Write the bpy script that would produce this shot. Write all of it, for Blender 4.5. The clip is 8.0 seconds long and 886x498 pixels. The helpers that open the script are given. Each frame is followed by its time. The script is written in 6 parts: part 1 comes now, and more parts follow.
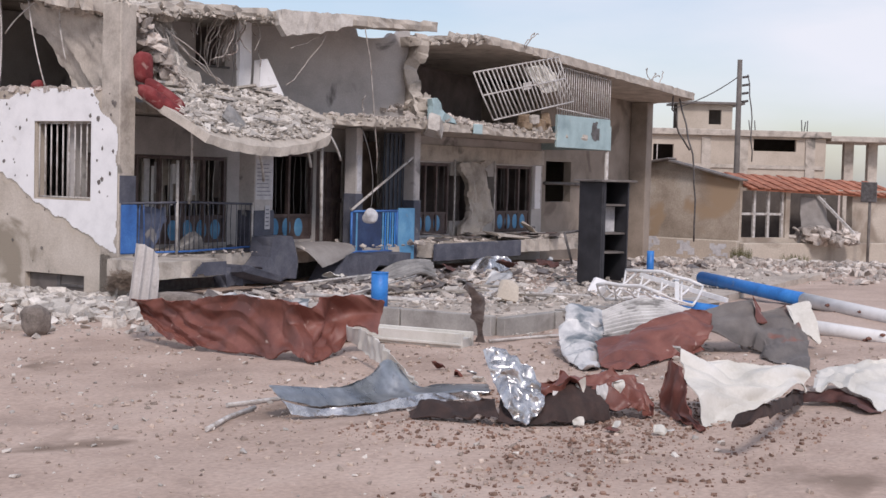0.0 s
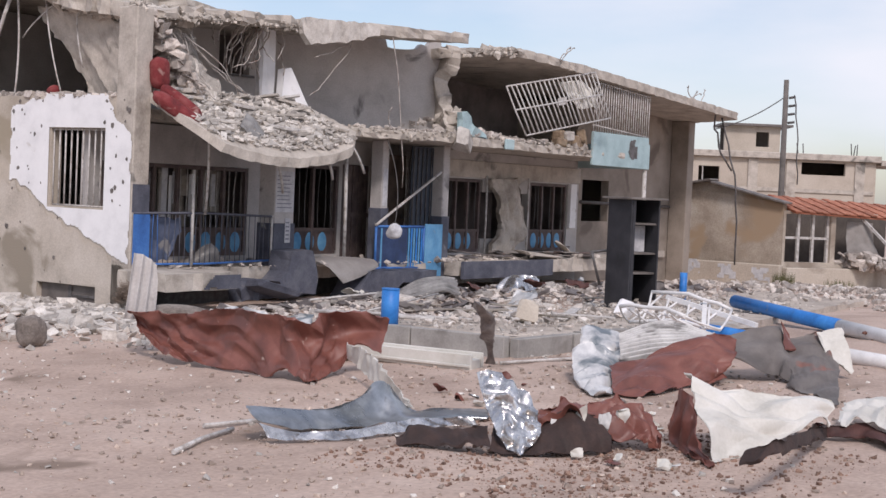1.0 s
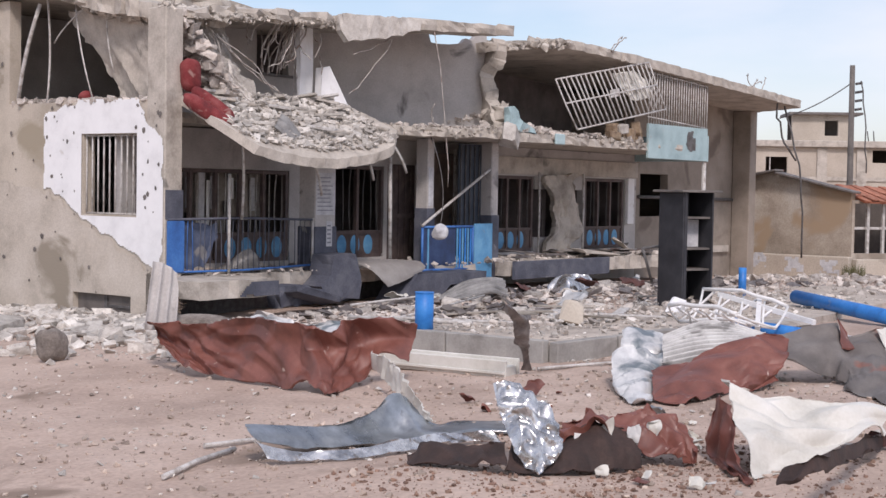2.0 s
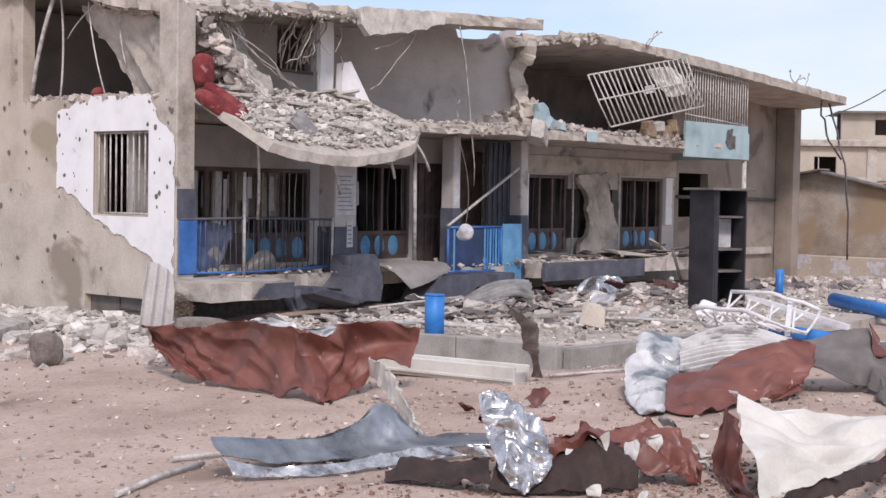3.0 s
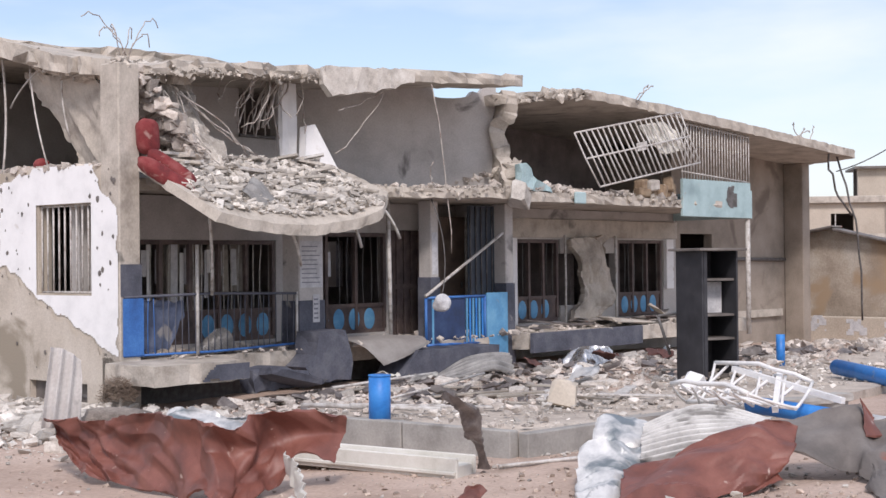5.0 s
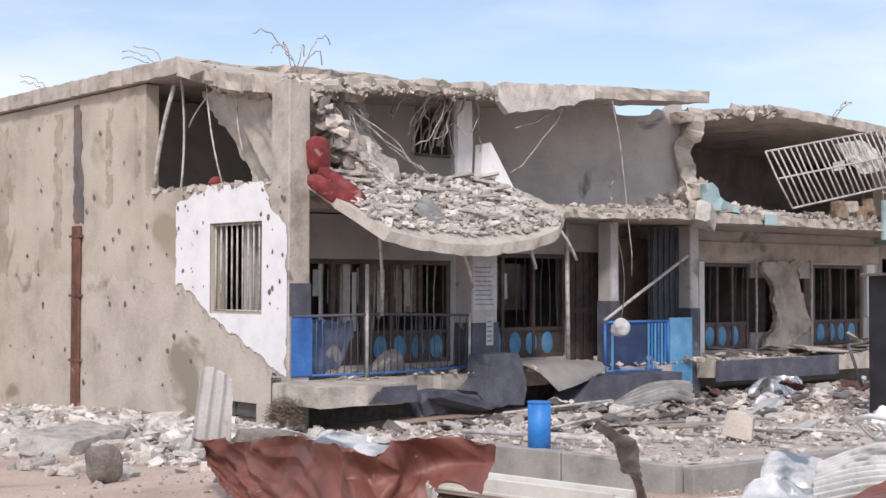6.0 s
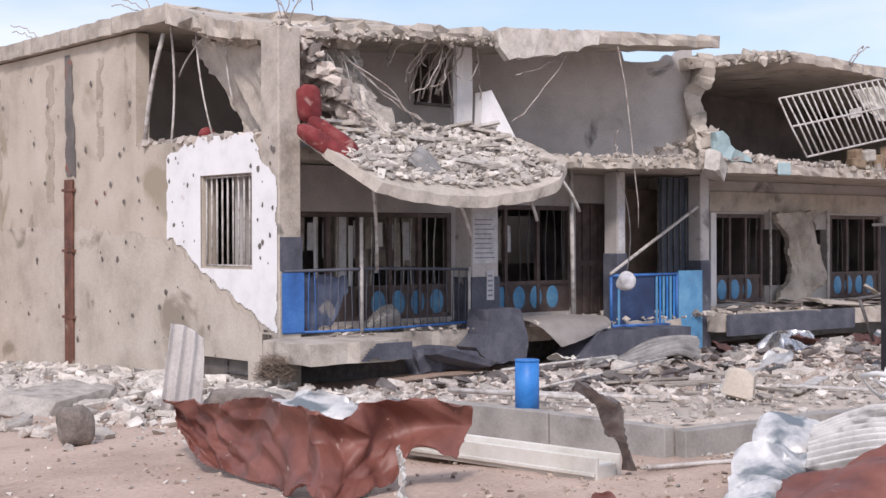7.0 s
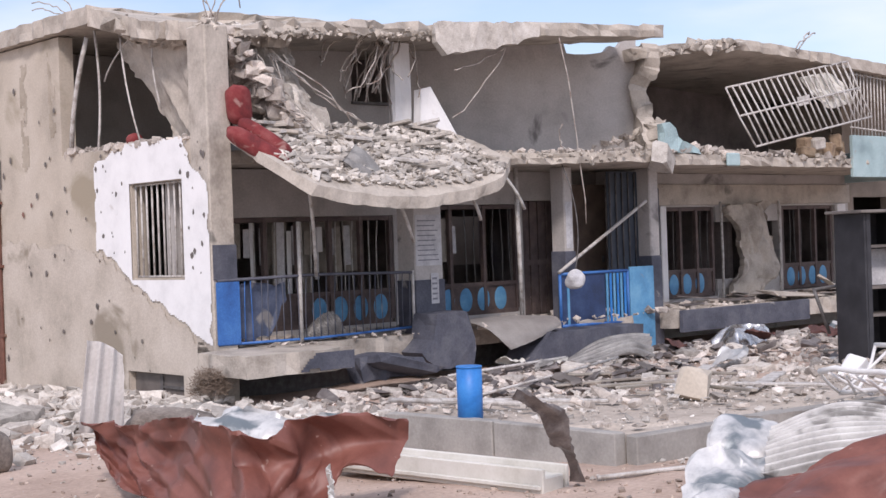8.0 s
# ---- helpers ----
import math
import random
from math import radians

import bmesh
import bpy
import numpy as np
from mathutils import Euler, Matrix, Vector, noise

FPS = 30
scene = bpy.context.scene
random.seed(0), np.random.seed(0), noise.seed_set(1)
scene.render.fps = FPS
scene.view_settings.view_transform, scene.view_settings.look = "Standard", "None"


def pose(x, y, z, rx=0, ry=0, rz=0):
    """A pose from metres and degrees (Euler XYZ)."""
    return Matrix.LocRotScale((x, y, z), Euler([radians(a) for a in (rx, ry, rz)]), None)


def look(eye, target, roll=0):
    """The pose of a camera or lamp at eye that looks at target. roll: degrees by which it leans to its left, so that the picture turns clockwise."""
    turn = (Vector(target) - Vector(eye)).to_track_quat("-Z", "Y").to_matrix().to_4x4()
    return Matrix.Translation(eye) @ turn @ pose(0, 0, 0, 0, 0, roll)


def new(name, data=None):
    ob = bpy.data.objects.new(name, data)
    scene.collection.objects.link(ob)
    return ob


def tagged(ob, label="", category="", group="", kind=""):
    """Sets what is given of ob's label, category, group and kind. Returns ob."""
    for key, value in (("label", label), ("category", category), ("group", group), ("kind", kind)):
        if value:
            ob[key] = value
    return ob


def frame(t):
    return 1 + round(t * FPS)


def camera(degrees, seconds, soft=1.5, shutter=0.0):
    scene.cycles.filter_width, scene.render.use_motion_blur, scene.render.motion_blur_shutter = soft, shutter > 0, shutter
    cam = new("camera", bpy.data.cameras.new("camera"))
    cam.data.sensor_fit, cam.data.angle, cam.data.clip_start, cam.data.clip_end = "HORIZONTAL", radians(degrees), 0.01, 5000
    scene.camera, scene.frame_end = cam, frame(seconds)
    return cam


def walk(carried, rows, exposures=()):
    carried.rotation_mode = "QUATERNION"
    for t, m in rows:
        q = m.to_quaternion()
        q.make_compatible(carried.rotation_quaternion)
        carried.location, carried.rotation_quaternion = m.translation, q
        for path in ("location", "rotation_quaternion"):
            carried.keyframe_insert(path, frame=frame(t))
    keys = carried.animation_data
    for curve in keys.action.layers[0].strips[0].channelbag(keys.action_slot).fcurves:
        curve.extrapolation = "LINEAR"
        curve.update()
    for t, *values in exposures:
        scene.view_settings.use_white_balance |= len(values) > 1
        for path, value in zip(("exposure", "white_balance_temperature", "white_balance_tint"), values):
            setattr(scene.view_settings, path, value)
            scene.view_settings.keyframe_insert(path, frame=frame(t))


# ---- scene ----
cam = camera(35.0, 8.0, soft=1.5)
PATH = [
    (0, (-17.947, -18.374, 2.206), (-16.265, -17.297, 2.101), 1.5),
    (0.5, (-17.429, -18.347, 2.151), (-15.758, -17.249, 2.092), 1.0),
    (1, (-16.907, -18.265, 2.122), (-15.263, -17.129, 2.043), 2.5),
    (1.5, (-16.423, -18.197, 2.11), (-14.798, -17.035, 2.029), 0.4),
    (2, (-15.846, -18.11, 2.107), (-14.262, -16.891, 2.025), 1.0),
    (3.5, (-14.345, -17.839, 2.031), (-12.813, -16.555, 1.952), 0.7),
    (4, (-13.823, -17.7, 2.049), (-12.276, -16.435, 1.965), 0.5),
    (4.2, (-13.624, -17.681, 2.065), (-12.078, -16.413, 2.005), 0.1),
    (5.5, (-12.446, -17.428, 2.026), (-11.001, -16.047, 2.084), -0.3),
    (6, (-12.054, -17.34, 2.009), (-10.741, -15.833, 2.062), 0.1),
    (6.5, (-11.678, -17.182, 2.0), (-10.414, -15.632, 2.009), 0.1),
    (7, (-11.241, -17.074, 2.001), (-9.955, -15.542, 1.988), -0.2),
    (7.5, (-10.885, -16.883, 1.963), (-9.567, -15.379, 1.944), 0.2),
    (8, (-10.587, -16.619, 1.982), (-9.253, -15.129, 1.972), -2.0),
]
walk(cam, [(t, look(eye, target, roll)) for t, eye, target, roll in PATH], [(0.0, -0.22, 6600, 19), (2.0, -0.08, 6600, 19), (4.2, 0.03, 6570, 21), (5.5, 0.1, 6630, 15), (6.5, 0.08, 6620, 18), (8.0, 0.09, 6560, 20)])

# ---- light ----
SUN_AZ, SUN_EL = 226.0, 44.0      # compass degrees from +y clockwise, and height
world = bpy.data.worlds.new("sky_world")
scene.world = world
world.use_nodes = True
wn = world.node_tree
wn.nodes.clear()
sky = wn.nodes.new("ShaderNodeTexSky")
sky.sky_type = "NISHITA"
sky.sun_disc = False
sky.sun_elevation = radians(SUN_EL)
sky.sun_rotation = radians(SUN_AZ)
sky.air_density, sky.dust_density, sky.ozone_density = 1.0, 1.0, 2.0
# thin cloud over the blue: the sky is mixed with a pale veil in soft banks
tc = wn.nodes.new("ShaderNodeTexCoord")
mp = wn.nodes.new("ShaderNodeMapping")
mp.inputs["Scale"].default_value = (1.2, 1.2, 4.5)
cl = wn.nodes.new("ShaderNodeTexNoise")
cl.inputs["Scale"].default_value, cl.inputs["Detail"].default_value = 1.7, 6.0
ramp = wn.nodes.new("ShaderNodeValToRGB")
ramp.color_ramp.elements[0].position, ramp.color_ramp.elements[1].position = 0.38, 0.62
ramp.color_ramp.elements[0].color, ramp.color_ramp.elements[1].color = (0.12, 0.12, 0.12, 1), (0.97, 0.97, 0.97, 1)
veil = wn.nodes.new("ShaderNodeMix")
veil.data_type = "RGBA"
veil.inputs["B"].default_value = (6.6, 7.15, 7.7, 1)
bg = wn.nodes.new("ShaderNodeBackground")
bg.inputs["Strength"].default_value = 0.142
wo = wn.nodes.new("ShaderNodeOutputWorld")
wn.links.new(tc.outputs["Generated"], mp.inputs["Vector"])
wn.links.new(mp.outputs["Vector"], cl.inputs["Vector"])
wn.links.new(cl.outputs["Fac"], ramp.inputs["Fac"])
wn.links.new(ramp.outputs["Color"], veil.inputs["Factor"])
wn.links.new(sky.outputs["Color"], veil.inputs["A"])
wn.links.new(veil.outputs["Result"], bg.inputs["Color"])
wn.links.new(bg.outputs["Background"], wo.inputs["Surface"])
sun = new("sun", bpy.data.lights.new("sun", "SUN"))
sun.data.energy, sun.data.angle, sun.data.color = 2.35, radians(10), (1.0, 0.955, 0.9)
az, el = radians(SUN_AZ), radians(SUN_EL)
sun.matrix_world = look((20 * math.sin(az) * math.cos(el), 20 * math.cos(az) * math.cos(el), 20 * math.sin(el)), (0, 0, 0))


# ---- materials ----
def mat(name, base, dark, light=None, scale=3.0, fine=40.0, rough=0.85, bump=0.3, metal=0.0, stain=None, stain_at=0.62, stain_scale=1.3, vary=0.0, island=0.0, grit=0.35):
    """A worn surface: large patches between base and dark, fine grain, and stains with a shape of their own."""
    m = bpy.data.materials.new(name)
    m.use_nodes = True
    t = m.node_tree
    n, l = t.nodes, t.links
    b = n["Principled BSDF"]
    co = n.new("ShaderNodeTexCoord")
    big = n.new("ShaderNodeTexNoise")
    big.inputs["Scale"].default_value, big.inputs["Detail"].default_value, big.inputs["Roughness"].default_value = scale, 8.0, 0.62
    small = n.new("ShaderNodeTexNoise")
    small.inputs["Scale"].default_value, small.inputs["Detail"].default_value = fine, 6.0
    r1 = n.new("ShaderNodeValToRGB")
    r1.color_ramp.elements[0].position, r1.color_ramp.elements[1].position = 0.33, 0.68
    r1.color_ramp.elements[0].color, r1.color_ramp.elements[1].color = (*dark, 1), (*(light or base), 1)
    e = r1.color_ramp.elements.new(0.5)
    e.color = (*base, 1)
    l.new(co.outputs["Object"], big.inputs["Vector"])
    l.new(co.outputs["Object"], small.inputs["Vector"])
    l.new(big.outputs["Fac"], r1.inputs["Fac"])
    grain = n.new("ShaderNodeMix")
    grain.data_type, grain.blend_type = "RGBA", "OVERLAY"
    grain.inputs["Factor"].default_value = grit
    l.new(r1.outputs["Color"], grain.inputs["A"])
    l.new(small.outputs["Fac"], grain.inputs["B"])
    col = grain.outputs["Result"]
    if stain:
        sn = n.new("ShaderNodeTexNoise")
        sn.inputs["Scale"].default_value, sn.inputs["Detail"].default_value, sn.inputs["Distortion"].default_value = stain_scale, 9.0, 0.6
        sr = n.new("ShaderNodeValToRGB")
        sr.color_ramp.elements[0].position, sr.color_ramp.elements[1].position = stain_at - 0.03, stain_at + 0.05
        mp = n.new("ShaderNodeMapping")
        mp.inputs["Location"].default_value = (3.7, 9.1, 4.4)
        sm = n.new("ShaderNodeMix")
        sm.data_type = "RGBA"
        sm.inputs["B"].default_value = (*stain, 1)
        l.new(co.outputs["Object"], mp.inputs["Vector"])
        l.new(mp.outputs["Vector"], sn.inputs["Vector"])
        l.new(sn.outputs["Fac"], sr.inputs["Fac"])
        l.new(sr.outputs["Color"], sm.inputs["Factor"])
        l.new(col, sm.inputs["A"])
        col = sm.outputs["Result"]
    if vary or island:
        src = n.new("ShaderNodeNewGeometry") if island else n.new("ShaderNodeObjectInfo")
        out = src.outputs["Random Per Island"] if island else src.outputs["Random"]
        rng = n.new("ShaderNodeMapRange")
        amount = island or vary
        rng.inputs["To Min"].default_value, rng.inputs["To Max"].default_value = 1 - amount, 1 + amount * 0.6
        mul = n.new("ShaderNodeMix")
        mul.data_type, mul.blend_type = "RGBA", "MULTIPLY"
        mul.inputs["Factor"].default_value = 1.0
        l.new(out, rng.inputs["Value"])
        l.new(rng.outputs["Result"], mul.inputs["B"])
        l.new(col, mul.inputs["A"])
        col = mul.outputs["Result"]
    l.new(col, b.inputs["Base Color"])
    rr = n.new("ShaderNodeMapRange")
    rr.inputs["To Min"].default_value, rr.inputs["To Max"].default_value = max(rough - 0.12, 0.05), min(rough + 0.1, 1.0)
    l.new(big.outputs["Fac"], rr.inputs["Value"])
    l.new(rr.outputs["Result"], b.inputs["Roughness"])
    b.inputs["Metallic"].default_value = metal
    if bump:
        bp = n.new("ShaderNodeBump")
        bp.inputs["Strength"].default_value, bp.inputs["Distance"].default_value = bump, 0.02
        ad = n.new("ShaderNodeMath")
        l.new(big.outputs["Fac"], ad.inputs[0])
        l.new(small.outputs["Fac"], ad.inputs[1])
        l.new(ad.outputs["Value"], bp.inputs["Height"])
        l.new(bp.outputs["Normal"], b.inputs["Normal"])
    return m


SAND = mat("sandy_ground", (0.455, 0.345, 0.285), (0.35, 0.26, 0.212), (0.53, 0.415, 0.35), scale=0.7, fine=22, rough=0.95, bump=0.6, stain=(0.24, 0.175, 0.135), stain_at=0.64, stain_scale=0.55)
CONCRETE = mat("weathered_concrete", (0.45, 0.405, 0.355), (0.30, 0.265, 0.23), (0.54, 0.49, 0.435), scale=2.2, fine=35, rough=0.92, bump=0.26, grit=0.25, stain=(0.20, 0.185, 0.165), stain_at=0.66)
# Indoor shade of the rooms is put into this plaster's dark colour.
DIMROOM = mat("dim_room_plaster", (0.20, 0.172, 0.165), (0.12, 0.10, 0.098), (0.27, 0.235, 0.225), scale=1.2, fine=30, rough=0.95, bump=0.3)
ZINC = mat("dull_zinc_sheet", (0.27, 0.26, 0.25), (0.17, 0.165, 0.16), (0.36, 0.35, 0.335), scale=3, fine=50, rough=0.55, bump=0.15, metal=0.3)
NAVY = mat("navy_paint", (0.022, 0.045, 0.12), (0.015, 0.03, 0.08), (0.04, 0.075, 0.17), scale=3, fine=40, rough=0.6, bump=0.15)
BROKEN = mat("broken_concrete", (0.40, 0.37, 0.335), (0.25, 0.23, 0.21), (0.50, 0.47, 0.43), scale=5, fine=50, rough=0.95, bump=0.8)
RUBBLE = mat("rubble", (0.52, 0.465, 0.42), (0.33, 0.29, 0.26), (0.68, 0.62, 0.57), scale=4, fine=40, rough=0.95, bump=0.7, island=0.5)
LOOSERIM = mat("crumbled_concrete", (0.46, 0.415, 0.365), (0.31, 0.275, 0.24), (0.57, 0.52, 0.46), scale=4, fine=40, rough=0.95, bump=0.6, island=0.4)
LOOSE = mat("loose_chunks", (0.57, 0.525, 0.48), (0.40, 0.36, 0.32), (0.68, 0.64, 0.59), scale=4, fine=40, rough=0.95, bump=0.6, vary=0.4)
PEBBLE = mat("pebbles", (0.42, 0.34, 0.285), (0.29, 0.225, 0.19), (0.53, 0.44, 0.375), scale=6, fine=40, rough=0.95, bump=0.3, island=0.45)
SIDE = mat("beige_render", (0.50, 0.44, 0.37), (0.39, 0.34, 0.285), (0.56, 0.50, 0.43), scale=0.8, fine=30, rough=0.93, bump=0.15, grit=0.2, stain=(0.34, 0.29, 0.22), stain_at=0.63, stain_scale=0.7)
GABLE = mat("stained_gable_render", (0.40, 0.34, 0.28), (0.27, 0.22, 0.175), (0.49, 0.45, 0.40), scale=0.7, fine=20, rough=0.95, bump=0.1, stain=(0.36, 0.265, 0.18), stain_at=0.56, stain_scale=0.5)
EARTH = mat("reddish_earth", (0.25, 0.155, 0.115), (0.15, 0.09, 0.07), (0.36, 0.25, 0.19), scale=5, fine=40, rough=0.95, bump=0, island=0.4)
BOULDER = mat("brown_grey_stone", (0.2, 0.17, 0.15), (0.13, 0.11, 0.095), (0.28, 0.245, 0.215), scale=5, fine=40, rough=0.95, bump=0.5)
STREAK = mat("streaked_render", (0.40, 0.345, 0.28), (0.31, 0.265, 0.21), (0.47, 0.41, 0.345), scale=1.6, fine=30, rough=0.93, bump=0.12, grit=0.2)
RENDERLOW = mat("grey_beige_render", (0.50, 0.445, 0.385), (0.39, 0.345, 0.295), (0.56, 0.505, 0.445), scale=1.2, fine=30, rough=0.93, bump=0.22, grit=0.22, stain=(0.29, 0.25, 0.2), stain_at=0.64, stain_scale=0.9)
GREYWALL = mat("grey_plaster", (0.47, 0.445, 0.43), (0.37, 0.35, 0.335), (0.53, 0.51, 0.495), scale=1.1, fine=30, rough=0.92, bump=0.15, grit=0.22, stain=(0.18, 0.17, 0.165), stain_at=0.66)
WHITE = mat("white_limewash", (0.80, 0.80, 0.81), (0.72, 0.72, 0.73), (0.84, 0.84, 0.85), scale=2, fine=30, rough=0.85, bump=0.08, grit=0.15, stain=(0.46, 0.42, 0.37), stain_at=0.70, stain_scale=2.2)
SLATE = mat("slate_paint", (0.085, 0.09, 0.118), (0.055, 0.06, 0.08), (0.13, 0.135, 0.16), scale=2.5, fine=30, rough=0.75, bump=0.3, stain=(0.30, 0.29, 0.28), stain_at=0.69, stain_scale=2.5)
BLUE = mat("blue_paint", (0.035, 0.14, 0.42), (0.025, 0.09, 0.28), (0.06, 0.2, 0.5), scale=3, fine=40, rough=0.5, bump=0.15, stain=(0.20, 0.14, 0.10), stain_at=0.72, stain_scale=6)
BRIGHTBLUE = mat("bright_blue_paint", (0.02, 0.19, 0.56), (0.015, 0.14, 0.42), (0.04, 0.25, 0.64), scale=4, fine=40, rough=0.5, bump=0.04, grit=0.14, stain=(0.3, 0.3, 0.3), stain_at=0.74, stain_scale=7)
SKYBLUE = mat("sky_blue_paint", (0.10, 0.30, 0.52), (0.07, 0.22, 0.40), (0.16, 0.38, 0.58), scale=3, fine=40, rough=0.6, bump=0.05, grit=0.14, stain=(0.25, 0.24, 0.23), stain_at=0.7, stain_scale=4)
AQUA = mat("pale_aqua_paint", (0.36, 0.49, 0.51), (0.28, 0.39, 0.41), (0.42, 0.55, 0.57), scale=2, fine=40, rough=0.7, bump=0.2, stain=(0.40, 0.38, 0.35), stain_at=0.67, stain_scale=3)
RUST = mat("red_primer_sheet", (0.185, 0.066, 0.05), (0.115, 0.042, 0.033), (0.24, 0.094, 0.072), scale=2.5, fine=50, rough=0.5, bump=0.04, grit=0.14, stain=(0.50, 0.38, 0.33), stain_at=0.71, stain_scale=9)
GALV = mat("galvanised_sheet", (0.36, 0.37, 0.38), (0.18, 0.19, 0.195), (0.58, 0.59, 0.6), scale=2.2, fine=50, rough=0.3, bump=0.03, grit=0.14, metal=0.85, stain=(0.16, 0.13, 0.11), stain_at=0.68, stain_scale=3)
FOIL = mat("bright_crumpled_metal", (0.55, 0.55, 0.56), (0.3, 0.3, 0.31), (0.8, 0.8, 0.81), scale=7, fine=50, rough=0.28, bump=0.06, grit=0.14, metal=0.85, stain=(0.26, 0.22, 0.19), stain_at=0.62, stain_scale=7)
TIN = mat("white_tin_roofing", (0.54, 0.525, 0.51), (0.36, 0.35, 0.34), (0.66, 0.65, 0.63), scale=3, fine=40, rough=0.5, bump=0.04, grit=0.14, stain=(0.24, 0.23, 0.22), stain_at=0.60, stain_scale=3)
CRUSH = mat("crushed_pale_sheet", (0.56, 0.56, 0.56), (0.30, 0.32, 0.34), (0.72, 0.72, 0.71), scale=3.5, fine=40, rough=0.42, bump=0.04, grit=0.14, metal=0.15, stain=(0.16, 0.19, 0.21), stain_at=0.57, stain_scale=2.2)
POLEWHITE = mat("white_pole_paint", (0.74, 0.73, 0.72), (0.62, 0.61, 0.6), (0.8, 0.79, 0.78), scale=3, fine=40, rough=0.5, bump=0.05, grit=0.14, stain=(0.30, 0.2, 0.15), stain_at=0.7, stain_scale=5)
# Shade below the torn sheets is put into this near-black brown.
SHADEBROWN = mat("shaded_rusty_steel", (0.042, 0.024, 0.02), (0.026, 0.016, 0.014), (0.07, 0.04, 0.032), scale=4, fine=40, rough=0.8, bump=0.3)
RUSTDARK = mat("dark_red_steel", (0.085, 0.035, 0.03), (0.045, 0.02, 0.018), (0.13, 0.055, 0.045), scale=3, fine=50, rough=0.75, bump=0.05)
STEEL = mat("dull_brown_steel", (0.17, 0.15, 0.145), (0.09, 0.078, 0.075), (0.26, 0.235, 0.225), scale=5, fine=50, rough=0.5, bump=0.2, metal=0.3)
KERB = mat("grey_kerb_concrete", (0.34, 0.325, 0.305), (0.25, 0.238, 0.222), (0.41, 0.39, 0.365), scale=1.8, fine=35, rough=0.93, bump=0.2, grit=0.2, stain=(0.20, 0.185, 0.17), stain_at=0.67, vary=0.15)
PALE = mat("pale_rubble", (0.57, 0.53, 0.485), (0.39, 0.355, 0.32), (0.68, 0.645, 0.60), scale=4, fine=40, rough=0.95, bump=0.6, island=0.45)
WSHEET = mat("cream_painted_sheet", (0.62, 0.60, 0.55), (0.50, 0.48, 0.43), (0.70, 0.68, 0.64), scale=2, fine=40, rough=0.55, bump=0.03, grit=0.14, stain=(0.33, 0.27, 0.22), stain_at=0.72, stain_scale=3)
# Dirty beige, darkened further for the shade under the right roof.
DINGYSHADE = mat("dingy_shaded_beige", (0.30, 0.255, 0.215), (0.21, 0.18, 0.15), (0.36, 0.31, 0.265), scale=0.9, fine=30, rough=0.93, bump=0.2, grit=0.22, stain=(0.19, 0.155, 0.13), stain_at=0.62, stain_scale=0.8)
PANEL = mat("dull_taupe_sheet", (0.145, 0.127, 0.117), (0.09, 0.08, 0.073), (0.20, 0.18, 0.166), scale=2, fine=40, rough=0.6, bump=0.05, grit=0.14, stain=(0.24, 0.10, 0.07), stain_at=0.66, stain_scale=1.6)
PANELPALE = mat("pale_taupe_sheet", (0.27, 0.25, 0.235), (0.21, 0.19, 0.18), (0.32, 0.30, 0.285), scale=2, fine=40, rough=0.6, bump=0.03, grit=0.14)
BLACK = mat("charcoal_paint", (0.03, 0.03, 0.036), (0.02, 0.02, 0.024), (0.046, 0.046, 0.052), scale=3, fine=40, rough=0.6, bump=0.04, grit=0.14)
DUST = mat("dusty_terrace", (0.46, 0.40, 0.345), (0.34, 0.295, 0.255), (0.53, 0.465, 0.405), scale=1.2, fine=25, rough=0.95, bump=0.6, stain=(0.30, 0.255, 0.215), stain_at=0.62, stain_scale=1.0)
DRYBUSH = mat("dry_brown_stems", (0.17, 0.125, 0.095), (0.11, 0.08, 0.06), (0.23, 0.18, 0.14), scale=5, fine=40, rough=0.95, bump=0)
WOOD = mat("dark_stained_wood", (0.11, 0.08, 0.075), (0.07, 0.052, 0.05), (0.16, 0.12, 0.108), scale=4, fine=60, rough=0.7, bump=0.2)
IRON = mat("pale_painted_iron", (0.50, 0.48, 0.46), (0.30, 0.26, 0.23), (0.60, 0.58, 0.56), scale=8, fine=60, rough=0.6, bump=0.1)
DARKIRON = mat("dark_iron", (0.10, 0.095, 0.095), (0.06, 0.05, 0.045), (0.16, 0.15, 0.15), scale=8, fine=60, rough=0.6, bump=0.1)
REBAR = mat("bent_rebar", (0.42, 0.38, 0.35), (0.22, 0.16, 0.13), (0.55, 0.51, 0.47), scale=7, fine=60, rough=0.7, bump=0.2)
RED = mat("red_cushion_fabric", (0.2, 0.03, 0.032), (0.11, 0.018, 0.02), (0.26, 0.07, 0.068), scale=4, fine=80, rough=0.95, bump=0.3, stain=(0.33, 0.19, 0.17), stain_at=0.66, stain_scale=4)
CURTAIN = mat("pale_dusty_cloth", (0.30, 0.27, 0.235), (0.2, 0.175, 0.15), (0.38, 0.345, 0.30), scale=3, fine=70, rough=0.95, bump=0.2)
TILE = mat("terracotta_tiles", (0.36, 0.13, 0.075), (0.24, 0.09, 0.055), (0.44, 0.19, 0.12), scale=3, fine=30, rough=0.85, bump=0.3, vary=0.25)
FARWALL = mat("far_stone_render", (0.47, 0.41, 0.345), (0.38, 0.325, 0.27), (0.52, 0.465, 0.40), scale=0.5, fine=20, rough=0.95, bump=0.2, stain=(0.28, 0.23, 0.185), stain_at=0.6, stain_scale=0.35)
# Dark by colour: indoor shade of the far rooms is put in here.
FARROOM = mat("far_dark_room", (0.10, 0.085, 0.075), (0.06, 0.05, 0.045), (0.14, 0.12, 0.105), scale=1, fine=20, rough=0.95, bump=0.2)
